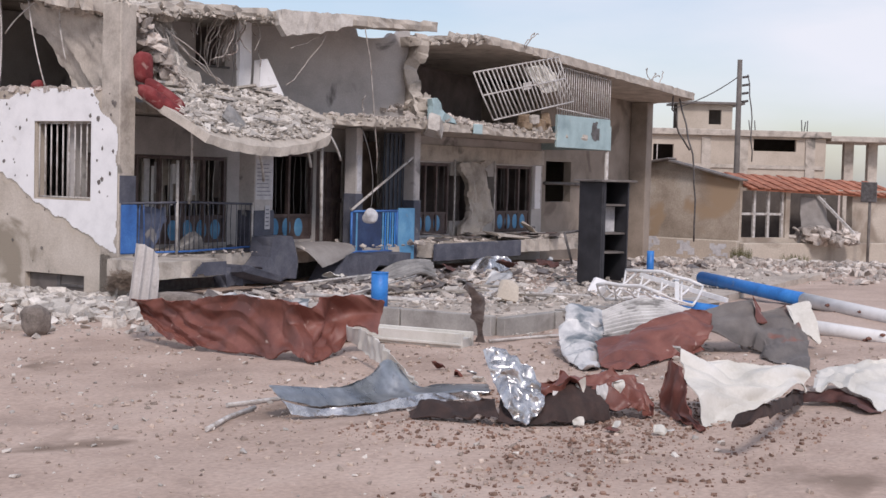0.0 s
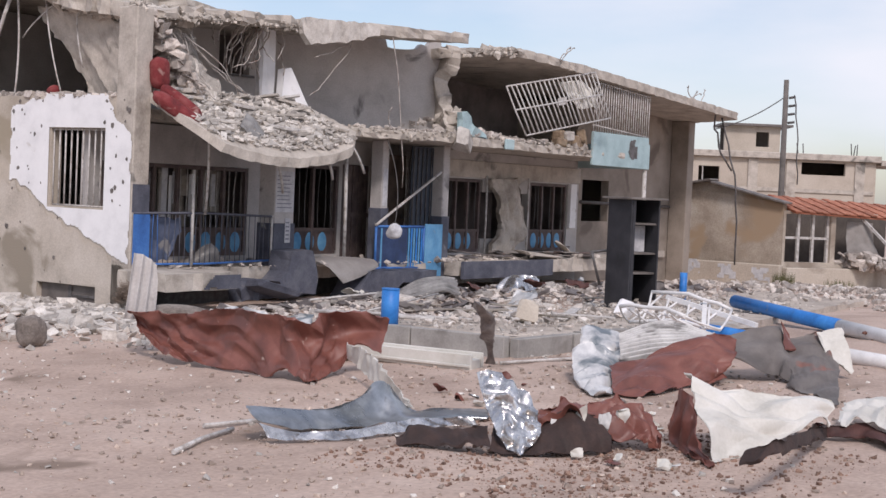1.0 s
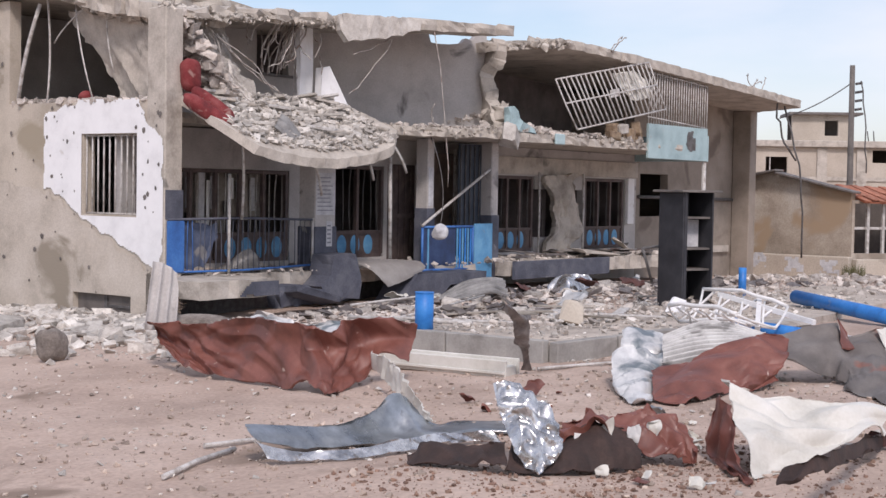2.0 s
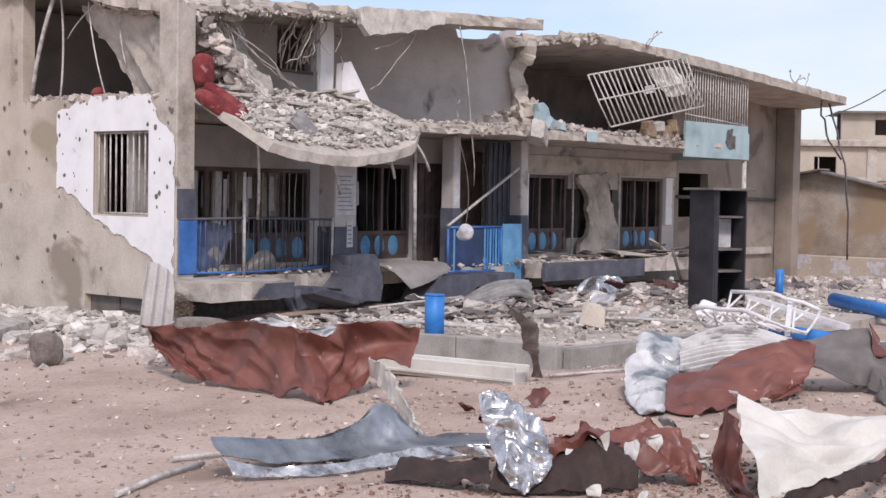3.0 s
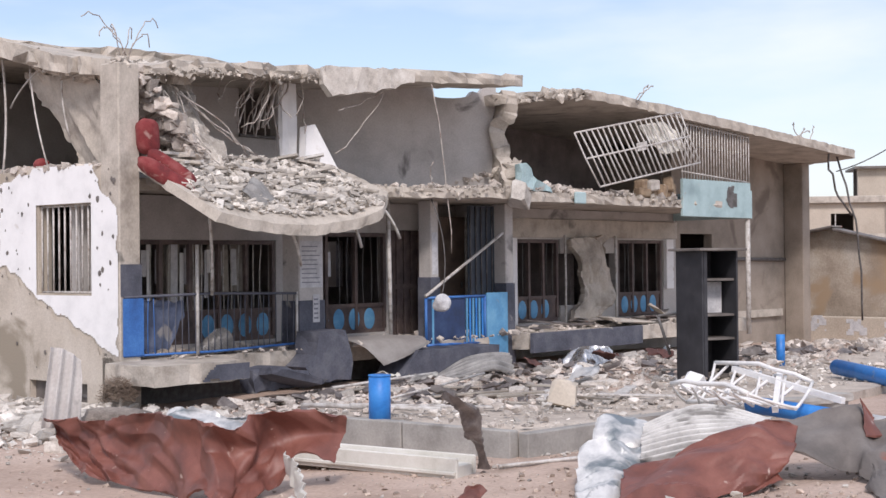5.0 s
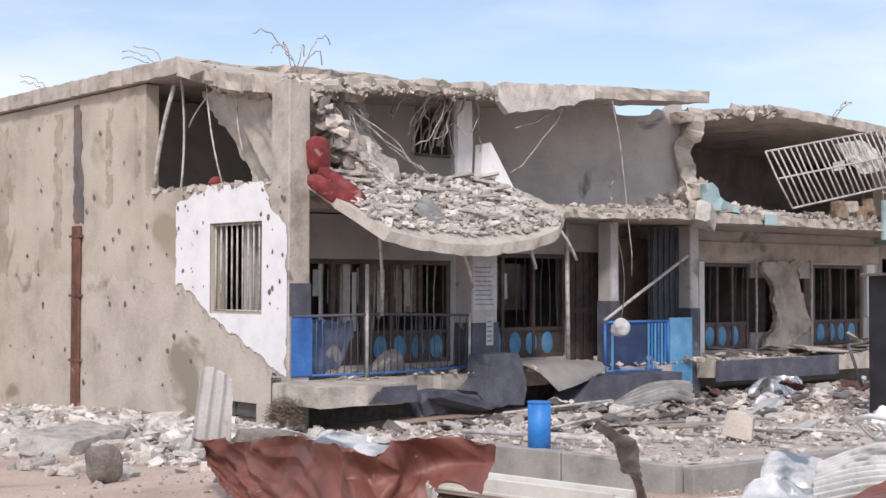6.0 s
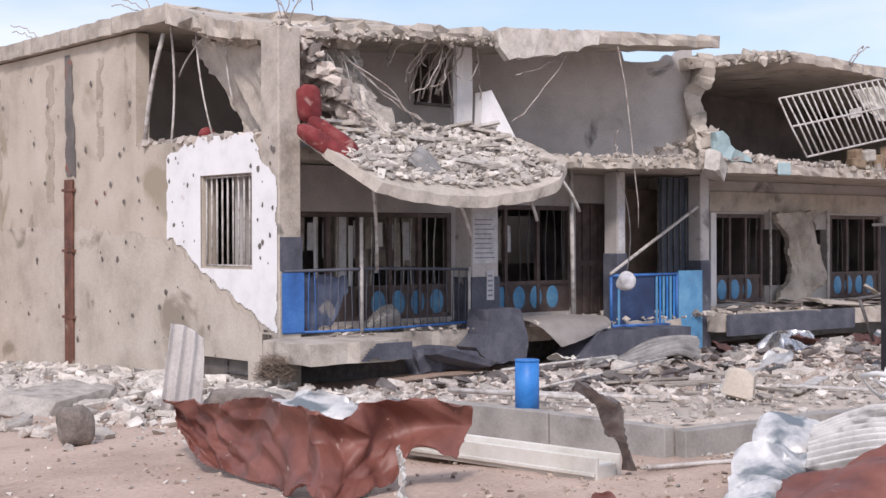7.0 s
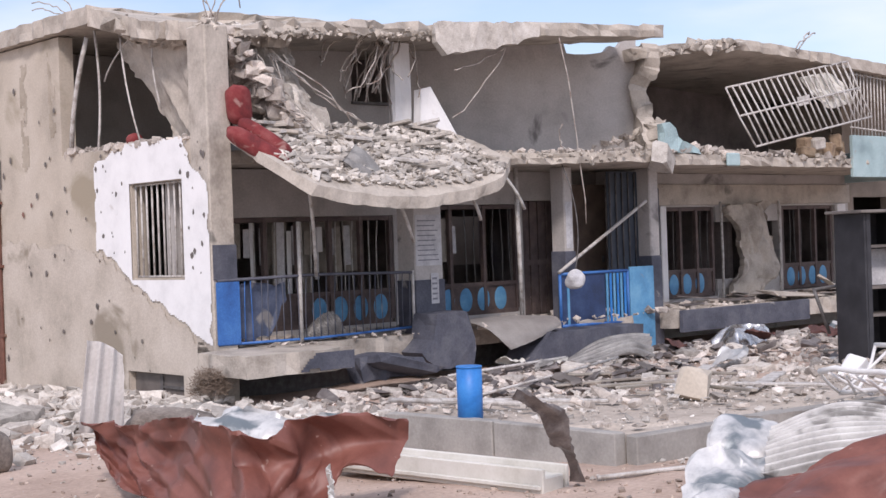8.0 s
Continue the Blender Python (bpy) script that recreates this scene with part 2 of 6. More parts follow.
BROWN = mat("brown_downpipe_paint", (0.15, 0.065, 0.045), (0.09, 0.042, 0.032), (0.2, 0.095, 0.07), scale=3, fine=40, rough=0.7, bump=0.2, stain=(0.3, 0.25, 0.2), stain_at=0.7, stain_scale=4)
NAVYGREY = mat("dark_blue_grey_paint", (0.036, 0.046, 0.064), (0.024, 0.031, 0.045), (0.055, 0.068, 0.09), scale=3, fine=40, rough=0.6, bump=0.15)
BLUEGREY = mat("blue_grey_sheet", (0.07, 0.09, 0.15), (0.045, 0.06, 0.1), (0.12, 0.14, 0.2), scale=3, fine=40, rough=0.6, bump=0.15, stain=(0.24, 0.23, 0.23), stain_at=0.62, stain_scale=4)
BROWNWOOD = mat("plain_brown_wood", (0.17, 0.125, 0.10), (0.12, 0.088, 0.07), (0.22, 0.165, 0.135), scale=3, fine=60, rough=0.75, bump=0.15)
BROWNBLOCK = mat("brown_hollow_block", (0.34, 0.25, 0.17), (0.22, 0.155, 0.105), (0.44, 0.35, 0.25), scale=4, fine=40, rough=0.95, bump=0.5, vary=0.25)
PAPER = mat("weathered_paper", (0.52, 0.52, 0.54), (0.42, 0.42, 0.44), (0.6, 0.6, 0.61), scale=6, fine=60, rough=0.9, bump=0.05)
INK = mat("faded_print", (0.22, 0.22, 0.25), (0.17, 0.17, 0.2), scale=6, fine=60, rough=0.9, bump=0)
BUSH = mat("dry_weeds", (0.11, 0.12, 0.05), (0.07, 0.08, 0.035), (0.2, 0.17, 0.08), scale=3, fine=40, rough=0.9, bump=0)
POLEWOOD = mat("grey_weathered_pole", (0.15, 0.135, 0.125), (0.1, 0.09, 0.08), (0.2, 0.18, 0.165), scale=3, fine=60, rough=0.9, bump=0.2)


# ---- helpers ----
def part(name, bm, material, parent=None, label=""):
    me = bpy.data.meshes.new(name)
    bm.normal_update()
    bm.to_mesh(me)
    bm.free()
    me.materials.append(material)
    ob = new(name, me)
    if parent:
        ob.parent = parent
    return tagged(ob, label)


def raw(name, verts, faces, material, parent=None, label="", smooth=False):
    me = bpy.data.meshes.new(name)
    me.from_pydata([tuple(v) for v in verts], [], [tuple(f) for f in faces])
    me.update()
    if smooth:
        me.polygons.foreach_set("use_smooth", [True] * len(me.polygons))
    me.materials.append(material)
    ob = new(name, me)
    if parent:
        ob.parent = parent
    return tagged(ob, label)


def thing(name, label, category, group="", kind=""):
    return tagged(new(name), label, category, group, kind)


def box(x0, x1, y0, y1, z0, z1, bm=None, m=None, bevel=0.0):
    own = bmesh.new()
    bmesh.ops.create_cube(own, size=1)
    bmesh.ops.scale(own, vec=(abs(x1 - x0), abs(y1 - y0), abs(z1 - z0)), verts=own.verts)
    bmesh.ops.translate(own, vec=((x0 + x1) / 2, (y0 + y1) / 2, (z0 + z1) / 2), verts=own.verts)
    if bevel:
        bmesh.ops.bevel(own, geom=own.edges[:], offset=bevel, segments=1, affect="EDGES", profile=0.5)
    if m is not None:
        own.transform(m)
    if bm is None:
        return own
    tmp = bpy.data.meshes.new("tmp")
    own.to_mesh(tmp)
    own.free()
    bm.from_mesh(tmp)
    bpy.data.meshes.remove(tmp)
    return bm


def tube(points, r, bm=None, sides=6, taper=1.0):
    """A round bar along a bent line."""
    bm = bm or bmesh.new()
    pts = [Vector(p) for p in points]
    rings = []
    for i, p in enumerate(pts):
        d = (pts[min(i + 1, len(pts) - 1)] - pts[max(i - 1, 0)]).normalized()
        a = d.orthogonal().normalized() if not rings else (last - d * last.dot(d)).normalized()
        last = a
        b = d.cross(a)
        rr = r * (1 + (taper - 1) * i / max(len(pts) - 1, 1))
        rings.append([bm.verts.new(p + rr * (math.cos(k * math.tau / sides) * a + math.sin(k * math.tau / sides) * b)) for k in range(sides)])
    for u, v in zip(rings, rings[1:]):
        for k in range(sides):
            f = bm.faces.new((u[k], u[(k + 1) % sides], v[(k + 1) % sides], v[k]))
            f.smooth = sides > 4
    bm.faces.new(rings[0][::-1])
    bm.faces.new(rings[-1])
    return bm


def curve(a, b, sag=0.0, side=0.0, n=8, wob=0.0):
    """A bent line from a to b."""
    a, b = Vector(a), Vector(b)
    lat = (b - a).cross(Vector((0, 0, 1)))
    lat = lat.normalized() if lat.length > 1e-4 else Vector((1, 0, 0))
    out = []
    for i in range(n + 1):
        t = i / n
        k = 4 * t * (1 - t)
        p = a.lerp(b, t) + Vector((0, 0, sag * k)) + lat * side * k
        if 0 < i < n:
            p += Vector((random.uniform(-wob, wob), random.uniform(-wob, wob), random.uniform(-wob, wob)))
        out.append(p)
    return out


def gz(x, y):
    """Height of the bare ground."""
    return float(np.interp(y, (-25, 8, 30), (0.42, -0.48, -0.6)) * np.interp(x, (20, 45), (1, 0.3)) + np.interp(x, (-25, -5, 8, 18, 27, 33, 60), (-0.3, 0.0, 0.22, 0.15, -0.2, -0.75, -1.5)))


def slab(outline, z0, z1, jit=0.05, step=0.18, tilt=None, seed=1):
    """A concrete slab with a chipped, uneven rim."""
    rnd = random.Random(seed)
    pts = []
    for (ax, ay, *rough), (bx, by, *_) in zip(outline, outline[1:] + outline[:1]):
        j = rough[0] if rough else jit
        n = max(1, int(math.hypot(bx - ax, by - ay) / step))
        for i in range(n):
            t = i / n
            pts.append((ax + (bx - ax) * t + rnd.uniform(-j, j), ay + (by - ay) * t + rnd.uniform(-j, j), j))
    bm = bmesh.new()
    h = tilt or (lambda x, y: 0.0)
    up = [bm.verts.new((x, y, z1 + h(x, y) - rnd.uniform(0, j) * 0.8)) for x, y, j in pts]
    mid = [bm.verts.new((x + rnd.uniform(-j, j) * 0.6, y + rnd.uniform(-j, j) * 0.6, (z0 + z1) / 2 + h(x, y))) for x, y, j in pts]
    lo = [bm.verts.new((x + rnd.uniform(-j, j) * 0.5, y + rnd.uniform(-j, j) * 0.5, z0 + h(x, y) + rnd.uniform(0, j) * 0.5)) for x, y, j in pts]
    n = len(pts)
    for i in range(n):
        k = (i + 1) % n
        bm.faces.new((up[i], mid[i], mid[k], up[k]))
        bm.faces.new((mid[i], lo[i], lo[k], mid[k]))
    bm.faces.new(up)
    bm.faces.new(lo[::-1])
    bmesh.ops.recalc_face_normals(bm, faces=bm.faces[:])
    bmesh.ops.triangulate(bm, faces=[f for f in bm.faces if len(f.verts) > 4])
    return bm


def wall(axis, at, thick, lo, hi, z0, z1, holes=()):
    """A wall in the plane axis = at, with thickness, from lo to hi, and square openings (lo, hi, z0, z1) through it."""
    cuts_a = sorted({lo, hi, *[v for h in holes for v in h[:2] if lo < v < hi]})
    cuts_z = sorted({z0, z1, *[v for h in holes for v in h[2:] if z0 < v < z1]})
    bm = bmesh.new()
    solid = {}
    for i in range(len(cuts_a) - 1):
        for k in range(len(cuts_z) - 1):
            a, z = (cuts_a[i] + cuts_a[i + 1]) / 2, (cuts_z[k] + cuts_z[k + 1]) / 2
            solid[i, k] = not any(h[0] < a < h[1] and h[2] < z < h[3] for h in holes)

    def pt(a, d, z):
        return (at + d, a, z) if axis == "x" else (a, at + d, z)

    def quad(*ps):
        bm.faces.new([bm.verts.new(p) for p in ps])

    for (i, k), full in solid.items():
        if not full:
            continue
        a0, a1, b0, b1 = cuts_a[i], cuts_a[i + 1], cuts_z[k], cuts_z[k + 1]
        for d in (0, thick):
            quad(pt(a0, d, b0), pt(a1, d, b0), pt(a1, d, b1), pt(a0, d, b1))
        for di, dk, e in ((-1, 0, ((a0, b0), (a0, b1))), (1, 0, ((a1, b0), (a1, b1))), (0, -1, ((a0, b0), (a1, b0))), (0, 1, ((a0, b1), (a1, b1)))):
            if not solid.get((i + di, k + dk), False):
                (p, q), (r, s) = e
                quad(pt(p, 0, q), pt(r, 0, s), pt(r, thick, s), pt(p, thick, q))
    bmesh.ops.remove_doubles(bm, verts=bm.verts[:], dist=1e-4)
    bmesh.ops.recalc_face_normals(bm, faces=bm.faces[:])
    return bm


def hull_shape(seed, n=13, flat=1.0):
    rnd = random.Random(seed)
    bm = bmesh.new()
    for _ in range(n):
        bm.verts.new((rnd.choice((-1, 1)) * rnd.uniform(0.45, 1) * 0.5, rnd.choice((-1, 1)) * rnd.uniform(0.3, 1) * 0.5, rnd.choice((-1, 1)) * rnd.uniform(0.4, 1) * 0.5 * flat))
    bmesh.ops.convex_hull(bm, input=bm.verts[:])
    for v in [v for v in bm.verts if not v.link_faces]:
        bm.verts.remove(v)
    bmesh.ops.triangulate(bm, faces=bm.faces[:])
    bm.verts.index_update()
    vs = np.array([v.co[:] for v in bm.verts])
    fs = np.array([[v.index for v in f.verts] for f in bm.faces])
    bm.free()
    return vs, fs


SHAPES = [hull_shape(100 + i, 12 + i % 4) for i in range(10)]


def heap(name, places, material, label, category, seed=0, flat=0.7, kind="stuff"):
    """Very many broken pieces as one mesh. places: rows of x, y, z, size."""
    rng = np.random.default_rng(seed)
    vs, fs, at = [], [], 0
    for x, y, z, s in places:
        bv, bf = SHAPES[rng.integers(len(SHAPES))]
        sc = s * rng.uniform(0.6, 1.4, 3) * (1, 1, flat)
        q = Euler((rng.uniform(-0.5, 0.5), rng.uniform(-0.5, 0.5), rng.uniform(0, 6.28))).to_matrix()
        v = (bv * sc) @ np.array(q).T + (x, y, z)
        vs.append(v)
        fs.append(bf + at)
        at += len(bv)
    ob = raw(name, np.concatenate(vs), np.concatenate(fs), material)
    return tagged(ob, label, category, kind=kind)


def spread(n, x0, x1, y0, y1, size, rng, base=None, power=2.5, keep=None):
    out = []
    while len(out) < n:
        x, y = rng.uniform(x0, x1), rng.uniform(y0, y1)
        if keep and not keep(x, y, rng):
            continue
        s = size[0] + (size[1] - size[0]) * rng.random() ** power
        out.append((x, y, (base or ground_top)(x, y) + s * 0.18, s))
    return out


def smooth_rows(rows, nu, nv):
    """A smooth sheet through rows of corner points."""
    a = np.array(rows, float)

    def fit(c, n):
        m = len(c)
        t = np.linspace(0, m - 1, n)
        i = np.clip(t.astype(int), 0, m - 2)
        f = (t - i)[:, None, None]
        p0, p1, p2, p3 = c[np.clip(i - 1, 0, m - 1)], c[i], c[i + 1], c[np.clip(i + 2, 0, m - 1)]
        return p1 + 0.5 * f * (p2 - p0 + f * (2 * p0 - 5 * p1 + 4 * p2 - p3 + f * (3 * (p1 - p2) + p3 - p0)))

    a = fit(a, nv)
    return fit(a.transpose(1, 0, 2), nu).transpose(1, 0, 2)


def sheet(name, rows, material, label, category, nu=60, nv=24, rumple=0.04, freq=3.0, ragged=0.02, ribs=0.0, rib_pitch=0.08, thick=0.005, seed=1, floor=True, group="", lay=(1.0, 0.55), fine=0.6):
    """A crumpled, dented metal sheet with ragged edges and sharp folds."""
    g = smooth_rows(rows, nu, nv)
    du, dv = np.gradient(g, axis=1), np.gradient(g, axis=0)
    nrm = np.cross(du, dv)
    nrm /= np.linalg.norm(nrm, axis=2, keepdims=True) + 1e-9
    rnd = random.Random(seed)
    off = Vector((rnd.uniform(0, 50), rnd.uniform(0, 50), rnd.uniform(0, 50)))
    h = np.zeros((nv, nu))
    creases = [(q * math.cos(g), q * math.sin(g), 1.2, rnd.random()) for q, g in ((0.95, rnd.uniform(0.2, 0.9)), (1.3, rnd.uniform(1.7, 2.6)), (2.5, rnd.uniform(0.0, 3.1)))]
    run = np.cumsum(np.linalg.norm(du, axis=2), axis=1)
    rise = np.cumsum(np.linalg.norm(dv, axis=2), axis=0)
    for j in range(nv):
        for i in range(nu):
            p = Vector((run[j, i] * freq * lay[0] + 0.35 * rise[j, i] * lay[1], rise[j, i] * freq * lay[1], 0.3 * run[j, i])) + off
            p += 0.8 * noise.noise_vector(p * 0.5)
            a = noise.noise(p)
            b = noise.noise(p * 2.1 + Vector((9, 3, 1)))
            h[j, i] = (0.6 - 1.7 * abs(a)) * rumple + (0.4 - abs(b)) * rumple * fine
            if floor:
                w = 0.55 * noise.noise(p * 0.45)
                f = [abs((p.x * cx + p.y * cy + w * cw + c0) % 1 - 0.5) * 4 - 1 for cx, cy, cw, c0 in creases]
                h[j, i] = 0.5 * h[j, i] + rumple * (0.5 * f[0] * (0.5 + a) + 0.4 * f[1] * (0.6 - a) + 0.22 * fine * f[2] * (0.4 + b))
            if j in (0, nv - 1) or i in (0, nu - 1):
                e = Vector(g[j, i]) * 3.5 + off
                g[j, i] += (noise.noise_vector(e) * 1.6 + noise.noise_vector(e * 4) * 0.6) * ragged
    if ribs:
        h += ribs * (1 - 2 * np.abs(np.cos(run / rib_pitch * math.pi)) ** 3)
    g = g + nrm * h[..., None]
    if floor:
        for j in range(nv):
            for i in range(nu):
                g[j, i, 2] = max(g[j, i, 2], gz(g[j, i, 0], g[j, i, 1]) + 0.012)
    n = nu * nv
    verts = np.concatenate([g.reshape(-1, 3), (g - nrm * thick).reshape(-1, 3)])
    fs = []
    for j in range(nv - 1):
        for i in range(nu - 1):
            a, b, c, d = j * nu + i, j * nu + i + 1, (j + 1) * nu + i + 1, (j + 1) * nu + i
            fs += [(a, b, c, d), (a + n, d + n, c + n, b + n)]
    rim = [j * nu for j in range(nv)] + [(nv - 1) * nu + i for i in range(1, nu)] + [j * nu + nu - 1 for j in range(nv - 2, -1, -1)] + [i for i in range(nu - 2, 0, -1)]
    for a, b in zip(rim, rim[1:] + rim[:1]):
        fs.append((a, b, b + n, a + n))
    ob = raw(name, verts, fs, material, smooth=True)
    md = ob.modifiers.new("edges", "EDGE_SPLIT")
    md.split_angle = radians(26)
    return tagged(ob, label, category, group)


# ---- ground ----
def bank(x, y, cx, cy, rx, ry, h):
    return h * math.exp(-(((x - cx) / rx) ** 2 + ((y - cy) / ry) ** 2))


def ground_top(x, y):
    z = gz(x, y)
    if -22 < x < 30 and -22 < y < 12:
        z += bank(x, y, -1.2, 3.0, 1.6, 4.5, 0.1) + bank(x, y, 5.0, -3.0, 3.2, 1.2, 0.12) + bank(x, y, 10, -4, 4, 2.0, 0.12)
        z += 0.035 * noise.noise((x * 0.8, y * 0.8, 0)) + 0.018 * noise.noise((x * 3.1, y * 3.1, 4))
    return z


def axis_lines(lo, hi, step, far):
    return [-far, -far / 3, -far / 10, lo - 60, lo - 25, lo - 8, *np.arange(lo, hi, step), hi + 8, hi + 25, hi + 60, far / 10, far / 3, far]


gx, gy = axis_lines(-20, 16, 0.16, 3000), axis_lines(-20, 9, 0.16, 3000)
gv = [(x, y, ground_top(x, y)) for y in gy for x in gx]
nx = len(gx)
gf = [(j * nx + i, j * nx + i + 1, (j + 1) * nx + i + 1, (j + 1) * nx + i) for j in range(len(gy) - 1) for i in range(nx - 1)]
tagged(raw("ground", gv, gf, SAND, smooth=True), "bare sandy ground strewn with grit and dust", "ground", kind="structure")

# ---- the ruined building: walls, floors, roofs ----
FLOOR, UPPER, TOP = 0.6, 3.42, 5.55
side = part("wall_side", wall("x", 0.0, 0.25, 0.0, 10.9, -0.7, 5.5, [(0.70, 2.15, 1.6, 3.0), (-0.1, 4.33, 3.58, 5.6), (0.85, 2.4, -0.24, 0.2)]), SIDE)
tagged(side, "beige rendered side wall pitted by shell fragments", "wall", kind="structure")


def inside(poly, x, y):
    c = False
    for (x0, y0), (x1, y1) in zip(poly, poly[1:] + poly[:1]):
        if (y0 > y) != (y1 > y) and x < (x1 - x0) * (y - y0) / (y1 - y0) + x0:
            c = not c
    return c


def skin(poly, hole, place, cell=0.024, rag=0.05, seed=3):
    """A coat of paint left on a wall, with a flaked edge. place maps wall metres to the room."""
    us, vs = [p[0] for p in poly], [p[1] for p in poly]
    bm, made = bmesh.new(), {}

    def vert(i, k):
        if (i, k) not in made:
            made[i, k] = bm.verts.new(place(min(us) + i * cell, min(vs) + k * cell))
        return made[i, k]

    for i in range(int((max(us) - min(us)) / cell)):
        for k in range(int((max(vs) - min(vs)) / cell)):
            u, v = min(us) + (i + 0.5) * cell, min(vs) + (k + 0.5) * cell
            du, dv = rag * noise.noise((u * 4, v * 4, seed)) * 2, rag * noise.noise((u * 4, v * 4, seed + 9)) * 2
            if inside(poly, u + du, v + dv) and not (hole and hole[0] < u < hole[1] and hole[2] < v < hole[3]):
                bm.faces.new((vert(i, k), vert(i + 1, k), vert(i + 1, k + 1), vert(i, k + 1)))
    return bm


coat = [(3.26, 3.40), (2.4, 3.56), (1.5, 3.62), (0.66, 3.62), (0.56, 3.3), (0.03, 2.9), (0.02, 0.66), (0.35, 0.74), (0.8, 0.98), (1.2, 1.15), (1.7, 1.35), (2.05, 1.5), (2.35, 1.62), (2.65, 1.85), (3.0, 2.0), (3.26, 2.02)]
part("paint_coat", skin(coat, (0.68, 2.17, 1.58, 3.02), lambda u, v: (-0.022, u, v)), WHITE, side, "flaking white limewash round the window")
# thick grey render that bulges out below the coat
low = [(10.8, 2.2), (8.5, 2.3), (6.0, 2.2), (4.4, 2.15), (3.6, 2.05), (3.1, 1.92), (2.6, 1.75), (2.3, 1.5), (1.75, 1.25), (1.3, 1.05), (0.7, 0.8), (0.3, 0.62), (0.05, 0.5), (0.03, -0.6), (10.8, -0.6)]
part("lower_render", skin(low, (0.83, 2.42, -0.26, 0.22), lambda u, v: (-0.012, u, v), cell=0.035, rag=0.09), RENDERLOW, side, "rough grey lower render, broken along its top")
bm = bmesh.new()
box(-0.07, -0.013, 6.66, 6.98, -0.6, 3.12, bm, bevel=0.015)
for z in (0.6, 1.8, 2.9):
    box(-0.085, -0.013, 6.6, 7.04, z, z + 0.05, bm)
part("downpipe_channel", bm, BROWN, side, "rust-brown painted downpipe channel")
part("drip_stain", skin([(6.6, 3.15), (7.0, 3.15), (7.05, 5.4), (6.75, 5.4)], None, lambda u, v: (-0.014, u, v), rag=0.08), PANEL, side, "dark water stain above the downpipe")
for k, (u0, u1, v0, v1) in enumerate(((9.9, 10.7, 0.4, 5.3), (7.5, 7.9, 2.6, 5.3), (5.5, 5.8, 3.4, 5.2), (4.5, 4.75, 3.9, 5.3), (8.4, 8.7, 0.2, 2.6), (5.28, 5.48, -0.2, 0.3), (3.5, 3.9, 0.2, 1.7), (9.0, 10.7, -0.5, 0.5))):
    part("water_streak", skin([(u0, v0), (u1, v0 + 0.1), (u1 - 0.05, v1), (u0 + 0.06, v1 - 0.1)], None, lambda u, v, k=k: (-0.004 - 0.0004 * k, u, v), cell=0.04, rag=0.14, seed=60 + k), STREAK, side, "brown water streak" if k == 0 else "")
rng = np.random.default_rng(5)
bm = bmesh.new()
for _ in range(150):
    u, v, r = rng.uniform(0.1, 10.5), rng.uniform(0.2, 5.2), rng.uniform(0.014, 0.05)
    if _ < 55:
        u, v = rng.uniform(0.08, 3.2), rng.uniform(1.5, 3.5)
    if (0.55 < u < 2.3 and 1.45 < v < 3.1) or (u < 4.5 and v > 3.5):
        continue
    ring = [bm.verts.new((-0.026, u + r * rng.uniform(0.6, 1.3) * math.cos(a), v + r * rng.uniform(0.6, 1.5) * math.sin(a))) for a in np.linspace(0, math.tau, 8)[:-1]]
    mid = bm.verts.new((-0.0285, u, v))
    for a, b in zip(ring, ring[1:] + ring[:1]):
        bm.faces.new((a, b, mid))
part("fragment_scars", bm, PANEL, side, "dark pits left by shell fragments")

part("basement_infill", box(0.1, 0.16, 0.85, 2.4, -0.24, 0.2), PANEL, side, "dark boarded basement window")
part("basement_bar", box(0.07, 0.098, 1.56, 1.64, -0.24, 0.2), DARKIRON, side)
part("basement_bar", box(0.07, 0.098, 0.85, 1.56, -0.02, 0.02), DARKIRON, side)
corner = tagged(part("corner_pillar", box(-0.012, 0.38, -0.012, 0.46, -0.7, 5.12, bevel=0.02), CONCRETE), "bare concrete corner pillar with a broken top", "pillar", kind="structure")
part("slate_band", box(0.0, 0.385, -0.03, -0.014, 1.56, 2.05), SLATE, corner, "slate blue painted band")
tagged(part("wall_back_side", wall("x", 0.6, 0.25, 10.9, 16.0, -0.8, 5.6, [(11.6, 13.0, 3.6, 5.2), (11.4, 12.9, 0.9, 2.4)]), SIDE), "grey block wall of the rear wing", "wall", kind="structure")
tagged(part("roof_rear", slab([(-0.3, 10.8, 0.02), (5, 10.8, 0), (5, 17, 0), (-0.3, 17, 0.02)], 5.55, 5.9), CONCRETE), "flat concrete roof of the rear wing", "roof", kind="structure")

# lower floor: porch and front wall
tagged(part("floor", box(0.26, 24.0, 1.4, 9.0, 0.4, 0.6), CONCRETE), "dusty concrete ground floor", "floor", kind="structure")
front_holes = [(0.55, 4.45, 0.68, 2.46), (4.9, 7.38, 0.68, 2.62), (7.5, 8.5, 0.6, 2.68), (8.7, 10.4, 0.6, 2.95), (11.5, 13.2, 0.66, 2.52), (13.2, 15.5, 1.0, 2.2), (15.55, 17.6, 0.66, 2.52)]
front = tagged(part("wall_front", wall("y", 1.4, 0.22, 0.26, 18.2, -0.4, 3.2, front_holes), GREYWALL), "grey plastered front wall with blown-out windows", "wall", kind="structure")
part("lintel_band", box(11.0, 18.2, 1.34, 1.397, 2.56, 2.98, bevel=0.01), CONCRETE, front, "pale concrete lintel")
part("white_jamb", box(11.3, 11.48, 1.3, 1.397, 0.62, 2.54, bevel=0.01), WHITE, front, "white jamb with slate foot")
